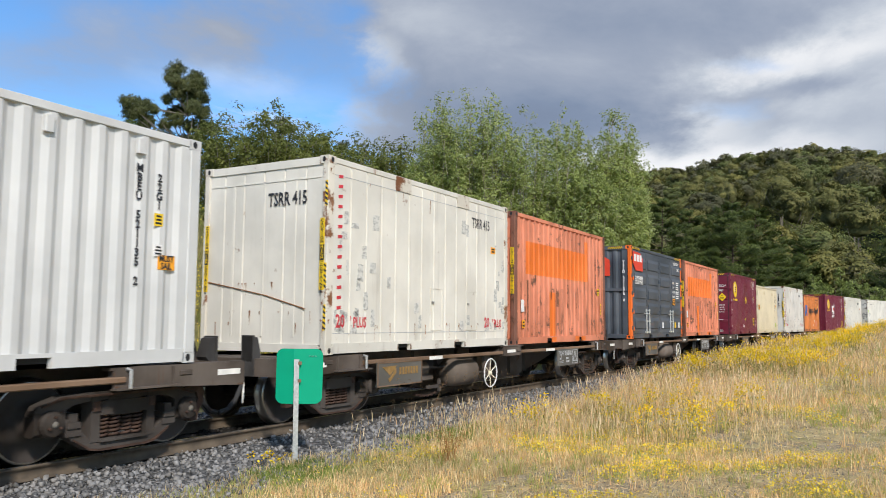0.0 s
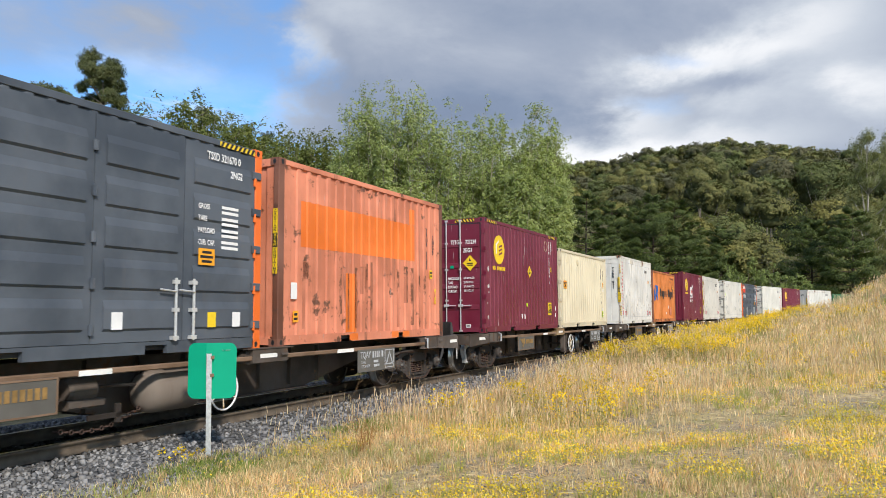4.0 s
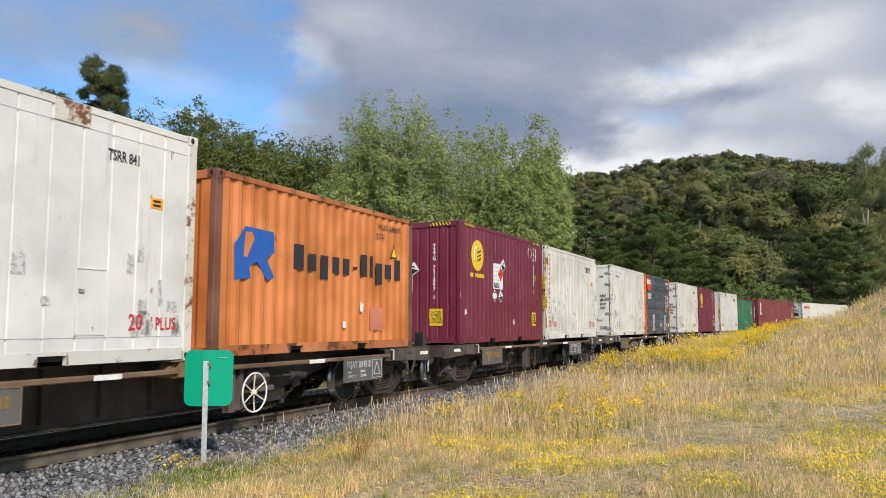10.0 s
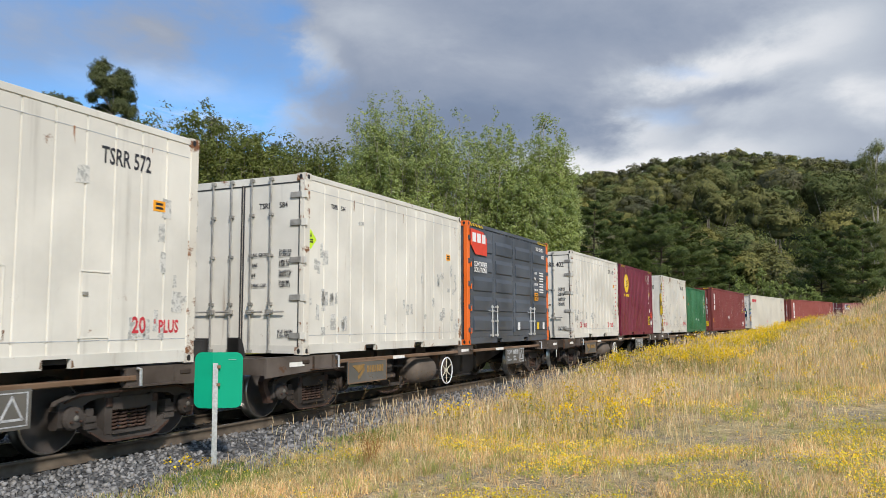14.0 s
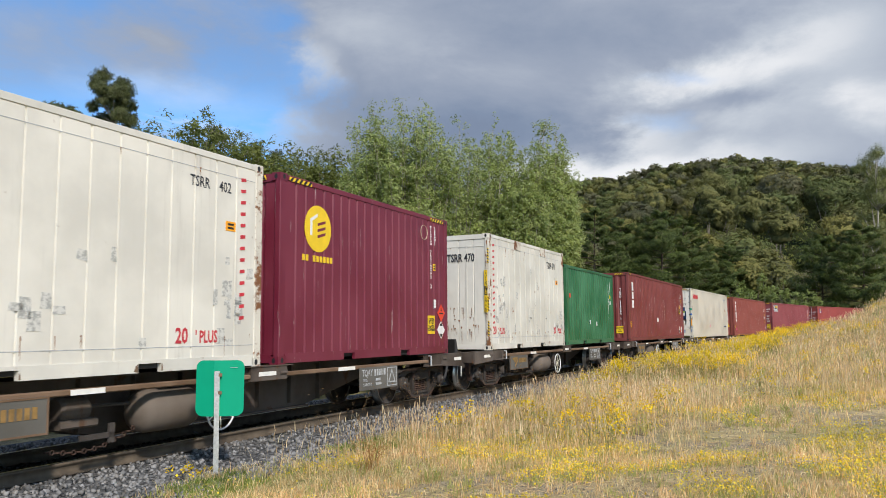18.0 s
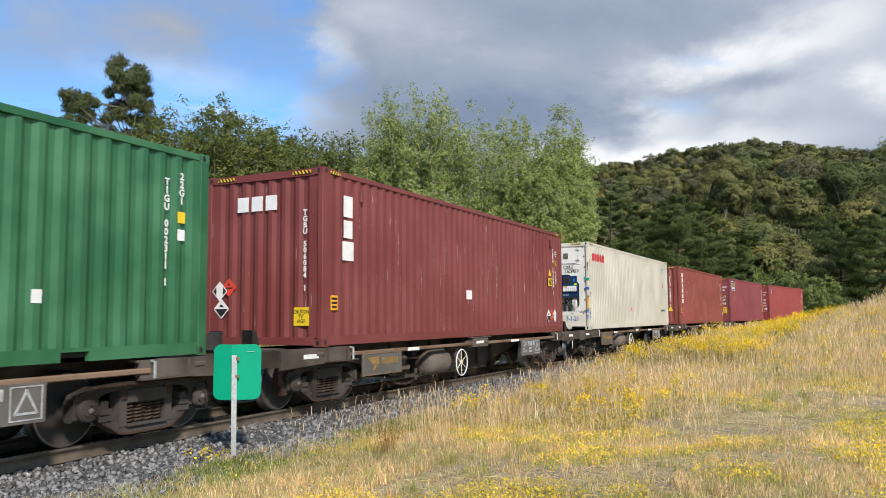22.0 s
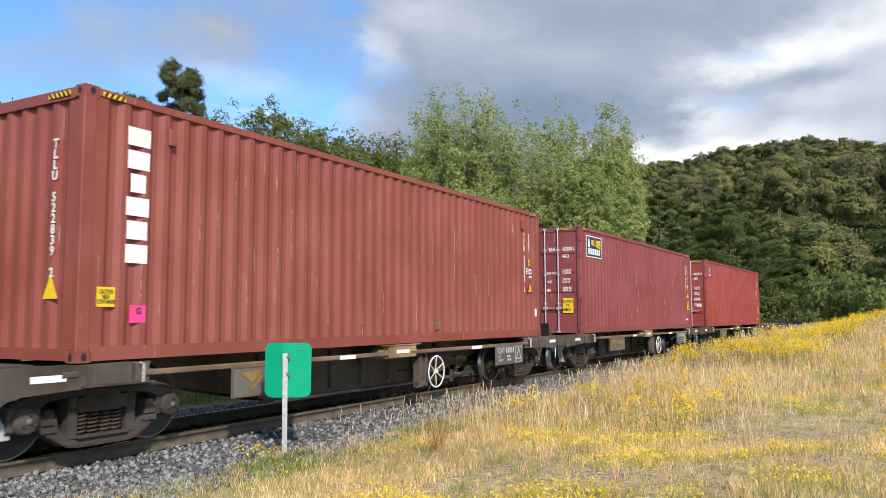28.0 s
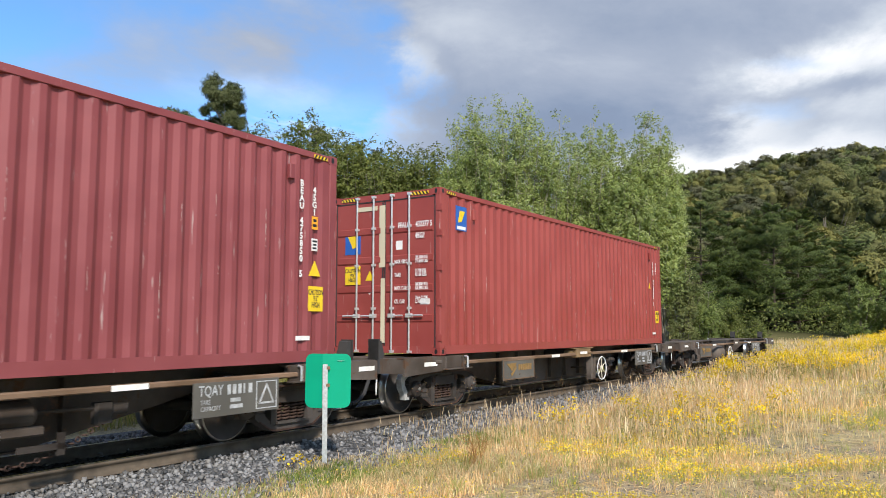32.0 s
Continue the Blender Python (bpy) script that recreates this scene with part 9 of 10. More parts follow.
    me, _ = blades_mesh("dry_grass", gx[m], gy[m], ground_z(gx[m], gy[m]), 0.30 + 0.40 * rng.random(m.sum()), 0.010 + 0.008 * rng.random(m.sum()), 0.3 + 0.4 * rng.random(m.sum()), STRAW, rng)
    tagged(new("dry_grass", me), "pale dry grass between the line and the pines", "grass", kind="stuff")
    m = (rng.random(len(x)) < 0.5 * clumpy(x, y, 0.6, 33) ** 2) & (np.hypot(x, y) < 34)
    p = np.stack([x[m], y[m], ground_z(x[m], y[m]) + h[m] * 0.9], -1)
    p = np.repeat(p, 4, 0) + 0.07 * rng.standard_normal((4 * len(p), 3))
    tagged(new("bank_flowers", cards_mesh("bank_flowers", p, 0.018 + 0.012 * rng.random(len(p)), 0.85, PETAL, rng, 0.5)), "yellow flowers in the rough bank grass", "flowers", kind="stuff")


def polar(az, d):
    return d * math.sin(radians(az)), d * math.cos(radians(az))


def unit(v):
    return v / (np.linalg.norm(v, axis=-1, keepdims=True) + 1e-9)


def grow(name, label, x, y, stems, a, b, leaf, bark, per, width, size, aspect, rng, category="tree"):
    """A tree from its stems (points, radii) and its leafy twigs, which run from a to b."""
    t = tagged(new(name), label, category)
    t.location = (x, y, float(ground_z(x, y)))
    g = Geo()
    for pts, rs in stems:
        g.tube(pts, rs, 6)
    part("trunk", g, bark, t, smooth=True)
    a, b = np.repeat(a, per, 0), np.repeat(b, per, 0)
    n = len(a)
    u = rng.random((n, 1)) ** 0.8
    off = rng.standard_normal((n, 3))
    p = a + (b - a) * u + off * width * (1.15 - 0.75 * u)
    mid = p.mean(0)
    face = 0.5 * off + 0.9 * unit(b - a) + 0.6 * unit(p - mid) + np.array([0, 0, 0.3])
    part("crown", leaf_tris("crown", p, size * (0.6 + 0.8 * rng.random(n)), leaf, rng, face, 0.45, aspect), leaf, t)
    return t


def limb(base, tip, r, bow, sway, rng):
    """Points and radii of a limb that climbs first and then leans out."""
    base, tip = np.array(base, float), np.array(tip, float)
    pts, rs = [], []
    ph = rng.random(2) * 6.283
    for u in (0, 0.15, 0.3, 0.45, 0.6, 0.75, 0.9, 1.0):
        k = u ** bow
        p = base + (tip - base) * np.array([k, k, u]) + sway * u * np.array([math.sin(5 * u + ph[0]), math.sin(4 * u + ph[1]), 0])
        pts.append(tuple(p))
        rs.append(r * (1 - 0.9 * u) + 0.006)
    return pts, rs


def fan_tree(name, label, x, y, h, w, leaf, bark, limbs, twigs, per, size, aspect, seed, r=0.08, upright=0.6, low=0.18, reach=1.0, width=0.11, dome=0.40, sprays=6, tuft=0.5, taper=0.7):
    """Many-stemmed tree or shrub: limbs fan out from the root, twigs all along them."""
    rng = np.random.default_rng(seed)
    stems, a, b = [], [], []
    for i in range(limbs):
        ang, q = i * 2.4 + 0.5 * rng.normal(), math.sqrt((i + 0.4) / limbs)
        top = h * (1 - dome * q ** 2) * (0.86 + 0.14 * rng.random()) - 0.3
        if i == 0:
            top = h - 0.3
        tip = (w * q * math.cos(ang), w * q * math.sin(ang), top)
        pts, rs = limb((0.10 * tip[0], 0.10 * tip[1], -0.3), tip, r * (0.6 + 0.5 * rng.random()), 1.35, 0.05 * h / 3, rng)
        stems.append((pts, rs))
        arr = np.array(pts)
        u = low + (1 - low) * rng.random(twigs) ** 0.85
        us = np.array((0, 0.15, 0.3, 0.45, 0.6, 0.75, 0.9, 1.0))
        s = np.stack([np.interp(u, us, arr[:, k]) for k in range(3)], -1)
        d = rng.standard_normal((twigs, 3))
        d[:, 2] = 0.35 * d[:, 2]
        d = unit(unit(d) + np.array([0, 0, upright]) + 0.35 * unit(s - np.array([0, 0, h * 0.4])))
        ln = reach * (0.25 + 0.75 * rng.random((twigs, 1))) * (1.2 - taper * u[:, None])
        heart = s + d * ln
        for k in range(0, twigs, 12):
            stems.append(([tuple(s[k]), tuple(s[k] + 0.5 * (heart[k] - s[k])), tuple(heart[k])], [0.02, 0.013, 0.006]))
        # a tuft of short sprays round the end of each twig
        heart = np.repeat(heart, sprays, 0)
        e = unit(unit(rng.standard_normal((len(heart), 3))) + np.array([0, 0, 0.55 * upright + 0.15]))
        a.append(heart)
        b.append(heart + e * tuft * (0.6 + 0.7 * rng.random((len(heart), 1))))
    return grow(name, label, x, y, stems, np.concatenate(a), np.concatenate(b), leaf, bark, per, width * tuft, size, aspect, rng)


def clump_tree(name, label, x, y, h, clumps, leaf, bark, twigs, per, size, aspect, seed, r=0.3, lean=(0, 0), width=0.13, lift=0.25):
    """One trunk whose limbs carry rounded clumps of leaves."""
    rng = np.random.default_rng(seed)
    trunk = limb((0, 0, -0.4), (lean[0], lean[1], h * 0.86), r, 1.2, 0.02 * h, rng)
    stems, a, b = [trunk], [], []
    arr = np.array(trunk[0])
    for c, cr in clumps:
        c = np.array(c, float)
        k = max(1, min(6, int(7 * (c[2] - 1.9 * cr) / (h * 0.86))))
        st = arr[k]
        mid = st + (c - st) * np.array([0.6, 0.6, 0.45])
        stems.append(([tuple(st), tuple(mid), tuple(c), tuple(c + np.array([0, 0, 0.5 * cr]))], [0.34 * r, 0.24 * r, 0.13 * r, 0.012]))
        m = max(4, int(twigs * cr * cr))
        d = rng.standard_normal((m, 3))
        d[:, 2] += lift
        d = unit(d)
        rough_ = 1 + 0.16 * rng.standard_normal((m, 1))
        a.append(c + d * cr * 0.30)
        b.append(c + d * cr * rough_ * np.array([1, 1, 0.88]))
    cr_mean = np.mean([q for _, q in clumps])
    return grow(name, label, x, y, stems, np.concatenate(a), np.concatenate(b), leaf, bark, per, width * cr_mean, size, aspect, rng)


def pine(name, label, x, y, h, w, leaf, branches, pads, per, size, seed, blunt=0.8, z0=0.6, pad=0.22):
    """Conifer with spreading branches that carry flat, upturned pads of needles."""
    rng = np.random.default_rng(seed)
    t = tagged(new(name), label, "tree")
    t.location = (x, y, float(ground_z(x, y)))
    g = Geo()
    g.tube(*limb((0, 0, -0.4), (0.02 * h * rng.normal(), 0.02 * h * rng.normal(), h - 0.2), 0.014 * h, 1.0, 0.006 * h, rng), 6)
    spots, outs, ups = [], [], []
    for i in range(branches):
        u = (i + rng.random()) / branches
        ang = i * 2.4 + 0.4 * rng.normal()
        ln = (w * (1 - u) ** blunt + 0.06 * w) * (0.60 + 0.55 * rng.random())
        z = z0 + (h - z0 - 0.4) * u
        tip = np.array([ln * math.cos(ang), ln * math.sin(ang), z + ln * (0.05 + 0.30 * rng.random())])
        root = np.array([0, 0, z])
        side = np.array([-math.sin(ang), math.cos(ang), 0])
        g.tube([tuple(root), tuple(root * 0.5 + tip * 0.5 - np.array([0, 0, 0.06 * ln])), tuple(tip)], [0.006 * h * (1.1 - u), 0.003 * h, 0.012], 5)
        m = max(3, int(pads * (0.35 + 0.65 * ln / w)))
        v = 0.35 + 0.65 * rng.random((m, 1)) ** 0.7
        v[0] = 1.0
        spots.append(root + (tip - root) * v - np.array([0, 0, 0.24]) * ln * v * (1 - v) + side * ln * 0.30 * v * rng.standard_normal((m, 1)))
        outs.append(np.repeat(unit(tip - root)[None], m, 0))
        ups.append(np.repeat(0.55 + 0.45 * (1 - u), m))
    c, o = np.concatenate(spots), np.concatenate(outs)
    r = w * pad * np.concatenate(ups) * (0.65 + 0.6 * rng.random(len(c)))
    c, o, r = np.repeat(c, per, 0), np.repeat(o, per, 0), np.repeat(r, per)[:, None]
    q = rng.standard_normal((len(c), 3))
    q = unit(q) * rng.random((len(c), 1)) ** 0.45
    lift = (q * o).sum(1, keepdims=True)
    p = c + q * r * np.array([1, 1, 0.42]) + np.array([0, 0, 0.40]) * r * lift
    face = 0.9 * o + np.array([0, 0, 0.55]) + 0.7 * q
    part("trunk", g, PINE_BARK, t, smooth=True)
    part("crown", leaf_tris("crown", p, size * (0.6 + 0.8 * rng.random(len(p))), leaf, rng, face, 0.40, 0.34), leaf, t)
    return t


def place(az, d, el):
    """Foot of a tree and its height, from heading, distance and the slope of sight to its top."""
    x, y = polar(az, d)
    return x, y, 1.56 + el * d - float(ground_z(x, y))


def build_trees():
    rng = np.random.default_rng(77)
    # light green willows behind the train
    for az, d, el, w, seed in ((60.2, 42, 0.205, 2.0, 5), (61.5, 42.5, 0.281, 1.7, 1), (63.3, 41.5, 0.292, 2.0, 11), (65.2, 41.5, 0.288, 2.0, 2), (67.8, 43, 0.265, 2.2, 3), (70.2, 44, 0.264, 2.0, 6), (71.6, 44.5, 0.252, 1.6, 12), (72.8, 43, 0.205, 1.7, 8), (74.3, 44, 0.258, 1.6, 4), (75.1, 44.5, 0.235, 0.9, 13), (75.2, 43.5, 0.165, 0.8, 7)):
        x, y, h = place(az, d, el)
        fan_tree("willow", "light green multi-stemmed willow beside the line", x, y, h, w, WILLOW_LEAF, WILLOW_BARK, 30, 27, 8, 0.084, 0.42, seed, 0.036, 0.50, 0.48 if az > 72.5 else 0.10, 1.15, 0.20, 0.28, 5, 0.50, 0.58)
    # tall gum above the bank: sideways and down from its top, and radius of each leaf mass
    x, y, top = place(43.25, 70, 0.3036)
    b = []
    for px, pz, r in ((-14, 12, 14), (-22, 27, 14), (-7, 30, 14), (-20, 43, 13), (17, 20, 13), (23, 36, 15), (16, 52, 15), (31, 55, 12), (3, 46, 14), (-9, 59, 15), (11, 69, 15), (33, 73, 10), (-27, 67, 11), (-6, 83, 14), (15, 87, 14), (29, 93, 13), (-22, 90, 12),
                      (-50, 91, 11), (-60, 82, 12), (-74, 79, 14), (-87, 89, 13), (-70, 99, 14), (-56, 109, 13), (-84, 105, 13), (-66, 118, 11), (-30, 113, 12), (-10, 106, 13), (12, 112, 14), (34, 109, 14), (-22, 129, 12), (4, 131, 13), (28, 129, 14), (48, 119, 12), (50, 139, 14), (20, 147, 13), (-8, 149, 12), (-44, 136, 12), (-70, 140, 12)):
        k, z = px * 0.0505, top - pz * 0.0500
        dep = 0.9 * rng.normal()
        b.append(((k * math.cos(radians(43.25)) + dep * math.sin(radians(43.25)), -k * math.sin(radians(43.25)) + dep * math.cos(radians(43.25)), z), r * 0.055))
    clump_tree("gum_tree", "tall dark gum tree with open crown on the bank", x, y, top, b, GUM_LEAF, BARK, 240, 22, 0.085, 0.34, 9, 0.17, (0.2, -0.2), 0.16, -0.15)
    # scrub and young trees along the top of the bank: heading, distance, slope of sight to the top, width
    for i, (az, d, el, w) in enumerate(((28.5, 42, 0.24, 2.4), (31, 52, 0.22, 2.5), (44.6, 62, 0.212, 2.4), (46.4, 56, 0.236, 1.9), (48.0, 60, 0.214, 2.2), (49.6, 54, 0.240, 2.0), (51.3, 58, 0.232, 2.2), (52.8, 54, 0.216, 2.0), (54.3, 57, 0.210, 2.2), (55.8, 52, 0.208, 2.0), (57.0, 55, 0.212, 2.0), (58.4, 51, 0.206, 1.8), (60.2, 50, 0.180, 2.2), (61.8, 52, 0.195, 2.2))):
        x, y, h = place(az, d, el)
        w, h = w * 1.5, h + (0.8 if i > 1 else 0.0)
        fan_tree("scrub_tree", "mid-green scrub tree on top of the bank", x, y, h, w, SHRUB_LEAF, BARK, 32, 28, 5, 0.132, 0.45, 100 + i, 0.04, 0.45, 0.10, 1.25, 0.24, 0.20, 5, 0.62, 0.40)
    # darker trees that look out from behind the scrub
    for i, (az, d, el) in enumerate(((49.9, 74, 0.2480), (53.0, 82, 0.2290), (54.5, 84, 0.2200))):
        x, y, h = place(az, d, el)
        b = [((0.6 * rng.normal(), 0.6 * rng.normal(), h - 0.8 - 3.0 * rng.random()), 0.45 + 0.35 * rng.random()) for _ in range(11)] + [((0, 0, h - 0.75), 0.8)]
        clump_tree("bank_tree", "dark grey-green tree behind the scrub", x, y, h, b, GUM_LEAF, BARK, 70, 16, 0.11, 0.40, 170 + i, 0.2, (0.1, 0.1), 0.14)
    for i, (az, d, el, w) in enumerate(((34.2, 56, 0.215, 2.7), (36.2, 60, 0.190, 2.8), (37.9, 60, 0.200, 2.6), (39.7, 60, 0.226, 2.4), (41.3, 62, 0.205, 2.6), (43.2, 66, 0.190, 2.6))):
        x, y, h = place(az, d, el)
        pine("conifer", "dense dark green conifer on the bank", x, y, h, w * 1.3, PINE_LEAF, 84, 12, 42, 0.115, 150 + i, 0.50, 0.3, 0.27)
    # dark pines at the foot of the hill
    for i, (az, d, el, w) in enumerate(((77.6, 112, 0.150, 4.8), (79.4, 118, 0.134, 5.4), (81.0, 122, 0.126, 5.4), (82.3, 116, 0.142, 5.4), (83.8, 120, 0.134, 5.0), (85.0, 126, 0.105, 4.2), (86.8, 130, 0.098, 4.2), (92.4, 118, 0.105, 5.0), (94.8, 112, 0.115, 4.8))):
        x, y, h = place(az, d, el)
        pine("pine_tree", "dark green spreading pine at the foot of the hill", x, y, h, w, PINE_LEAF, 62, 8, 110, 0.150, 200 + i, 0.50)
    # hanging gum at the end of the mound, bushes by the curve
    for az, d, el, wide, seed in ((95.9, 128, 0.208, 2.1, 301), (98.3, 136, 0.215, 2.7, 302)):
        x, y, h = place(az, d, el)
        b = []
        for k in range(40):
            u = (k + rng.random()) / 40
            out_ = wide * (0.35 + 1.5 * math.sin(math.pi * min(1.0, 0.12 + 0.9 * (1 - u))))
            ang = k * 2.4
            b.append(((out_ * rng.random() ** 0.6 * math.cos(ang), out_ * rng.random() ** 0.6 * math.sin(ang), h * (0.22 + 0.74 * u)), 0.90 + 0.80 * rng.random()))
        clump_tree("gum_tree", "drooping grey-green gum tree beyond the curve", x, y, h, b, DROOP_LEAF, PALE_BARK, 26, 18, 0.17, 0.24, seed, 0.26, (0.5, 0.4), 0.26, -0.7)
    # rounded grey-green bush and lower green ones at the end of the willows
    for i, (az, d, el, w, leaf, word) in enumerate(((76.6, 43, 0.080, 0.75, DROOP_LEAF, "rounded grey-green"), (77.8, 44, 0.046, 1.0, BUSH_LEAF, "mid-green"), (79.4, 50, 0.018, 0.9, SHRUB_LEAF, "low olive"), (80.9, 57, 0.006, 0.9, SHRUB_LEAF, "low olive"))):
        x, y, h = place(az, d, el)
        fan_tree("bush", word + " bush at the end of the willows", x, y, max(1.2, h), w, leaf, BARK, 20, 18, 9, 0.065, 0.45, 340 + i, 0.03, 0.4, 0.08, 0.70, 0.2, 0.42, 5, 0.36)
    for i, (az, d, el, w) in enumerate(((87.4, 102, 0.052, 2.6), (88.9, 104, 0.060, 2.8), (90.3, 100, 0.050, 2.6), (91.6, 103, 0.040, 2.4), (97.4, 124, 0.05, 3.6), (99.5, 128, 0.06, 4.2))):
        x, y, h = place(az, d, el)
        fan_tree("bush", "light green bush beside the curve", x, y, max(2.0, h), w, BUSH_LEAF, BARK, 14, 10, 10, 0.14, 0.5, 320 + i, 0.05, 0.4, 0.05, 1.1, 0.2, 0.45, 6, 0.6)


def build_forest():
    """Gum forest over the hills, too many trees to count: domed crowns of leaf clumps on forking trunks."""
    rng = np.random.default_rng(404)
    ball = bmesh.new()
    bmesh.ops.create_icosphere(ball, subdivisions=1, radius=1.0)
    bv = np.array([v.co[:] for v in ball.verts])
    bf = np.array([[v.index for v in f.verts] for f in ball.faces])
    ball.free()
    tones = [([], [], []) for _ in FAR_TONES]
    cores, trunks, spots = [], Geo(), []
    for d0 in (134, 148, 165, 186, 208, 234):
        step = math.degrees(8.6 / d0)
        for az in np.arange(72.5, 101, step):
            spots.append((az + step * 0.45 * rng.normal(), d0 + 7 * rng.normal(), True))
    for _ in range(860):
        spots.append((72.5 + 28 * rng.random(), 250 + 180 * rng.random() ** 0.70, False))
    for _ in range(70):
        spots.append((26 + 38 * rng.random(), 85 + 120 * rng.random(), False))
    for az, d, near in spots:
        x, y = polar(az, d)
        z0 = float(ground_z(x, y))
        if near:
            h = float(np.interp(d, [134, 148, 165, 186, 208, 234], [12.0, 15.0, 18.5, 21.5, 22.5, 20.5])) * (0.80 + 0.25 * rng.random())
            R, k, n, size = 4.2 + 3.0 * rng.random(), 66, 50, 0.235
        else:
            h = 8 + 4 * rng.random() if az < 64 else 4.8 + 4.5 * rng.random() ** 1.7
            R, k, n, size = 2.5 + 1.5 * rng.random(), 9, 48, 0.36
        cx, cy = 0.06 * h * rng.normal(), 0.06 * h * rng.normal()
        deep = R * (0.75 + 0.25 * rng.random()) if near else R * 0.78
        mid = np.array([x + cx, y + cy, z0 + h - deep])
        pick = rng.choice(4, p=(0.48, 0.16, 0.24, 0.12) if near else (0.30, 0.08, 0.22, 0.40))
        cs, us, ss = tones[pick]
        # clumps spread over an uneven dome
        u = rng.standard_normal((k, 3))
        u[:, 2] = 0.95 * np.abs(u[:, 2]) - 0.45 * rng.random(k)
        u = unit(u)
        lump = mid + u * np.array([R, R, deep]) * ((0.80 if near else 0.62) + (0.14 if near else 0.34) * rng.random((k, 1)))
        lr = R * ((0.15 + 0.12 * rng.random((k, 1))) if near else (0.30 + 0.16 * rng.random((k, 1))))
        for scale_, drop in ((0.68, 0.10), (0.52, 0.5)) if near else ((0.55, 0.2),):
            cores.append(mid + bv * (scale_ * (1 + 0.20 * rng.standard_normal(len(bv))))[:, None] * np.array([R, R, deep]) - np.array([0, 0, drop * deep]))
        lump, lr, lean = np.repeat(lump, n, 0), np.repeat(lr, n, 0), np.repeat(u, n, 0)
        w = rng.standard_normal((k * n, 3))
        w[:, 2] += 0.55
        w = unit(w)
        cs.append(lump + w * lr * np.array([1.0, 1.0, 0.72]) * (0.55 + 0.60 * rng.random((k * n, 1))))
        us.append(0.45 * w + 1.0 * lean + np.array([0, 0, 0.15]))
        ss.append(size * (0.55 + 0.85 * rng.random(k * n)))
        # leaves inside the crown, in its shade
        m = 260 if near else 40
        q = unit(rng.standard_normal((m, 3))) * rng.random((m, 1)) ** 0.5
        cs.append(mid + q * np.array([R, R, deep]) * 0.74 - np.array([0, 0, 0.12 * deep]))
        us.append(q)
        ss.append(size * (0.8 + 0.8 * rng.random(m)))
        if near or rng.random() < 0.5:
            fork = np.array([x + 0.6 * cx, y + 0.6 * cy, z0 + h * (0.36 + 0.18 * rng.random())])
            trunks.tube([(x, y, z0 - 0.5), (x + 0.2 * cx, y + 0.2 * cy, z0 + h * 0.2), tuple(fork)], [0.0085 * h, 0.007 * h, 0.0055 * h], 5)
            for q in u[:5 if near else 2]:
                tip = mid + q * np.array([R, R, deep]) * 0.8
                trunks.tube([tuple(fork), tuple(fork * 0.5 + tip * 0.5 + np.array([0, 0, -0.06 * h])), tuple(tip)], [0.0045 * h, 0.0032 * h, 0.0012 * h], 4)
    m = len(cores)
    faces = (bf[None] + len(bv) * np.arange(m)[:, None, None]).reshape(-1, 3)
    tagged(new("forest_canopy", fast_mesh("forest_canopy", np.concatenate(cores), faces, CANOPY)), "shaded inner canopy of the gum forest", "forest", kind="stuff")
    for (cs, us, ss), mat, word in zip(tones, FAR_TONES, ("olive-green", "yellowish", "dark green", "grey-green")):
        c, sz, u = np.concatenate(cs), np.concatenate(ss), np.concatenate(us)
        tagged(new("hill_forest", leaf_tris("hill_forest", c, sz, mat, rng, u, 0.30, 0.8)), word + " gum forest crowns over the hills", "forest", kind="stuff")
    tagged(new("forest_trunks", trunks.mesh("forest_trunks", BARK, True)), "grey trunks of the gum forest", "forest", kind="stuff")
    # undergrowth that closes the foot of the wood
    for n, d0, d1, up, size in ((36000, 105, 165, 4.2, 0.15), (22000, 165, 265, 4.5, 0.30)):
        az, d = np.radians(62 + 44 * rng.random(n)), d0 + (d1 - d0) * rng.random(n)
        x, y = d * np.sin(az), d * np.cos(az)
        _, lat = line_coords(x, y)
        ok = np.abs(lat) > 6
        x, y = x[ok], y[ok]
        p = np.stack([x, y, ground_z(x, y) + up * rng.random(len(x)) ** 1.5], -1)
        tagged(new("undergrowth", cards_mesh("undergrowth", p, size * (0.7 + 0.7 * rng.random(len(p))), 0.6, SHRUB_LEAF, rng, 0.1, np.array([-0.8, -0.3, 0.5]) + 0 * p)), "dense undergrowth at the foot of the wood", "shrubs", kind="stuff")


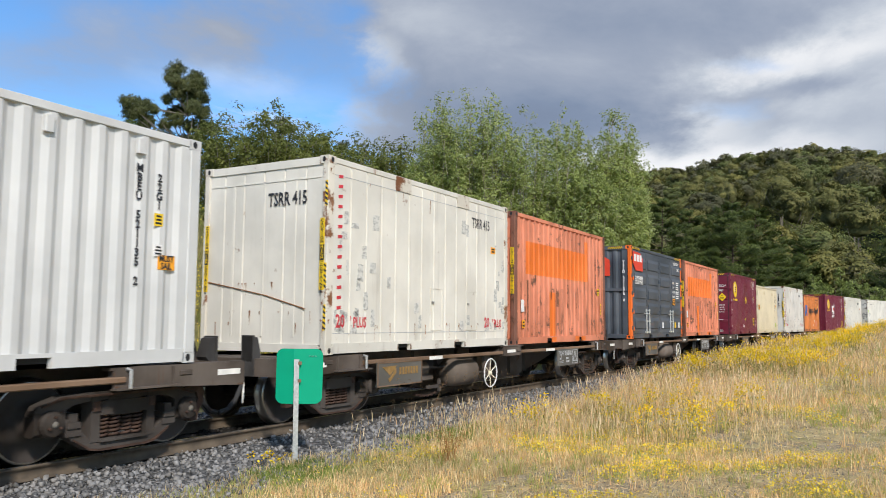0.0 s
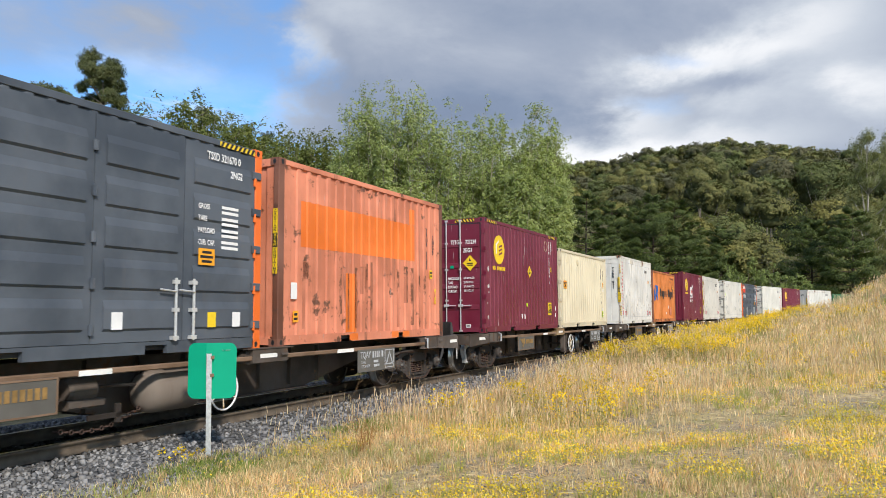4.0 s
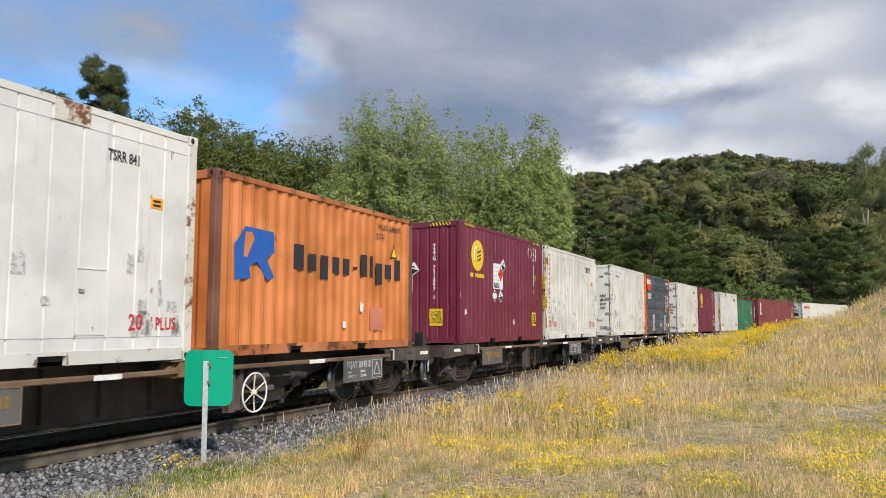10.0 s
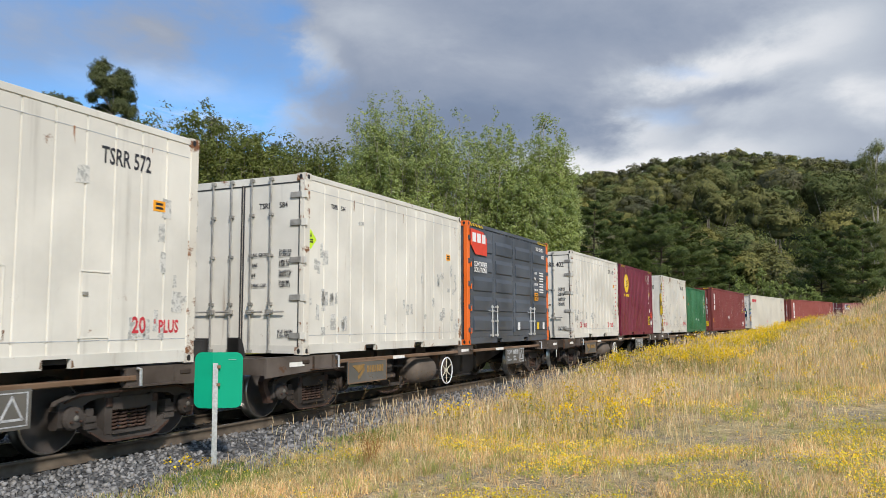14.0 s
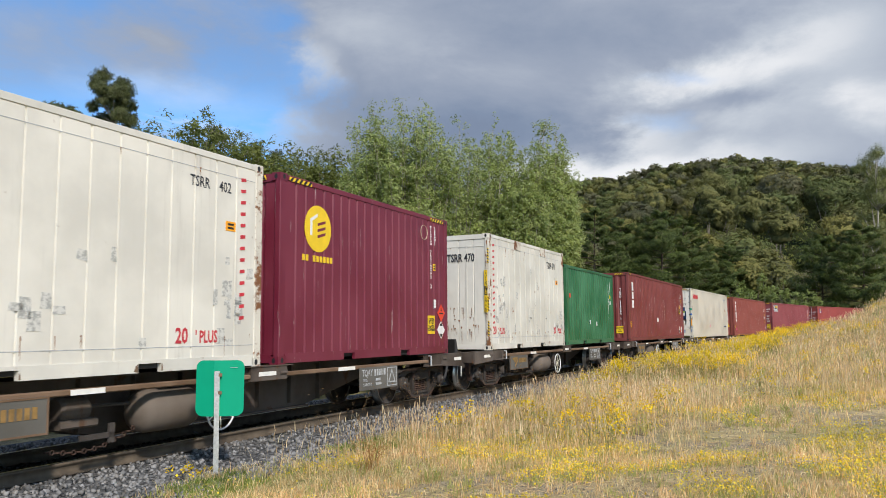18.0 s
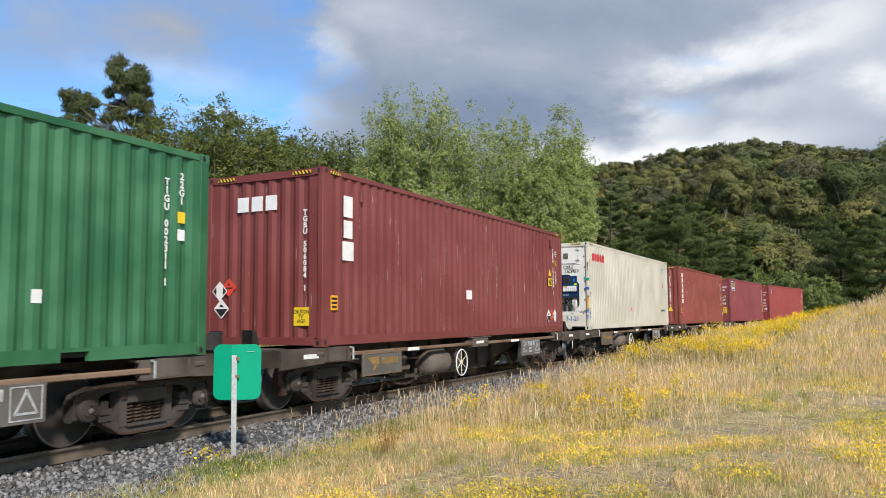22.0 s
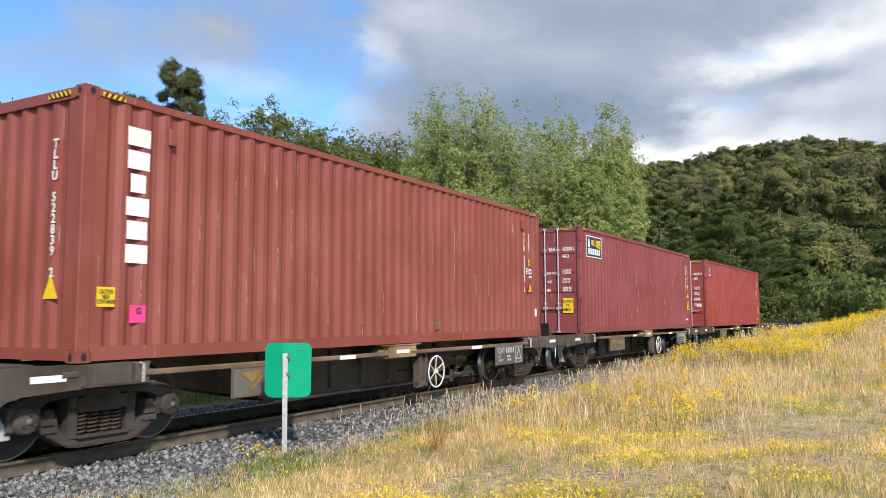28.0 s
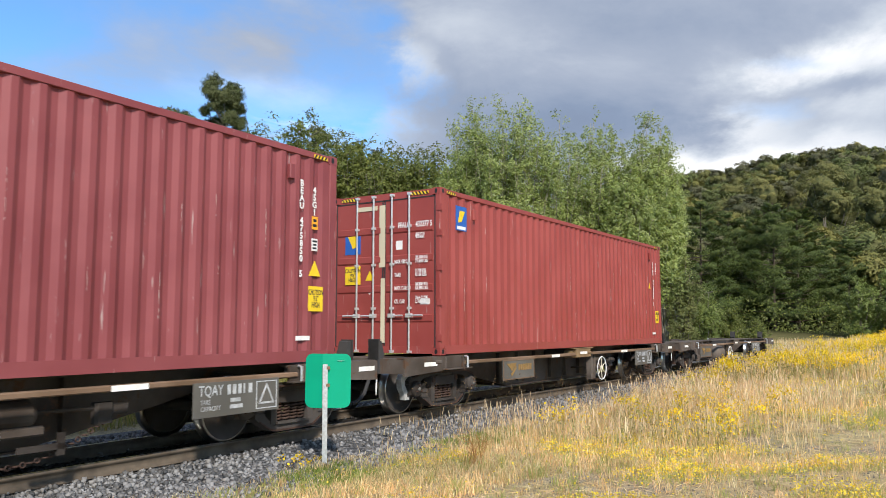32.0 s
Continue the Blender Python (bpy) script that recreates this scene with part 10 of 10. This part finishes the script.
def build_sign():
    """Bent green plate on a steel channel post, seen from behind."""
    s = tagged(new("trackside_sign"), "bent green metal sign plate on a galvanised post, seen from behind", "sign")
    s.matrix_world = pose(7.60, 6.15, -0.25, 0, 0, -51)
    post = Geo().prism([(-0.03, -0.012), (0.03, -0.012), (0.03, 0.02), (0.024, 0.02), (0.024, -0.006), (-0.024, -0.006), (-0.024, 0.02), (-0.03, 0.02)], "z", -0.2, 1.235)
    post.v = [(x - 0.014 * z, y, z) for x, y, z in post.v]
    part("post", post, STEEL, s, "galvanised steel channel post")
    # plate with rounded corners, folded along the post line
    x0, x1, z0, z1, r, fold = -0.255, 0.30, 0.70, 1.36, 0.085, -0.05
    out = []
    for cx, cz, a0 in ((x1 - r, z1 - r, 0), (x0 + r, z1 - r, 90), (x0 + r, z0 + r, 180), (x1 - r, z0 + r, 270)):
        out += [(cx + r * math.cos(radians(a0 + k * 15)), cz + r * math.sin(radians(a0 + k * 15))) for k in range(7)]

    def bend(px, pz):
        return 0.028 + (0.42 * (fold - px) if px < fold else 0.06 * (px - fold))
    left = [p for p in out if p[0] < fold]
    right = [p for p in out if p[0] >= fold]
    top, bottom = (fold, z1), (fold, z0)
    plate = Geo()
    for poly in ([top] + left + [bottom], [bottom] + right[-7:] + right[:7] + [top]):
        k = len(plate.v)
        m = len(poly)
        plate.v += [(px, bend(px, pz), pz) for px, pz in poly] + [(px, bend(px, pz) + 0.003, pz) for px, pz in poly]
        plate.face(*range(k, k + m))
        plate.face(*range(k + 2 * m - 1, k + m - 1, -1))
        for i in range(m):
            j = (i + 1) % m
            plate.face(k + j, k + i, k + m + i, k + m + j)
    part("plate", plate, TEAL, s, "bright green painted plate, slightly bent")
    for z in (0.98, 1.19):
        part("bracket", Geo().box(0.0, 0.042, -0.016, 0.024, z - 0.018, z + 0.018), RUSTY, s, "rusty bracket")
    part("scratch", Geo().box(0.13, 0.22, 0.027, 0.032, 1.272, 1.2755), PRINT_GREY, s)


def build_dock():
    """A dead brown dock with seeded spikes."""
    rng = np.random.default_rng(31)
    x, y = 8.25, 4.42
    t = tagged(new("dock_plant"), "dead reddish-brown dock plant with seed spikes in the grass", "plant")
    t.location = (x, y, float(ground_z(x, y)))
    n = 46
    me, tips = blades_mesh("stalks", 0.06 * rng.standard_normal(n), 0.06 * rng.standard_normal(n), np.zeros(n), 0.26 + 0.26 * rng.random(n), 0.0028 + np.zeros(n), 0.25 + 0.30 * rng.random(n), SEED_BROWN, rng)
    part("stalk_bunch", me, SEED_BROWN, t)
    c = np.repeat(tips, 14, 0) * np.repeat(0.55 + 0.45 * rng.random((n * 14, 1)), 1, 1) + 0.012 * rng.standard_normal((n * 14, 3))
    tagged(part("seed_spike", cards_mesh("seed_spikes", c, 0.006 + 0.004 * rng.random(len(c)), 0.6, SEED_BROWN, rng), SEED_BROWN, t), kind="stuff")


build_verge()
build_dock()
build_sign()
build_trees()
build_forest()

motions()
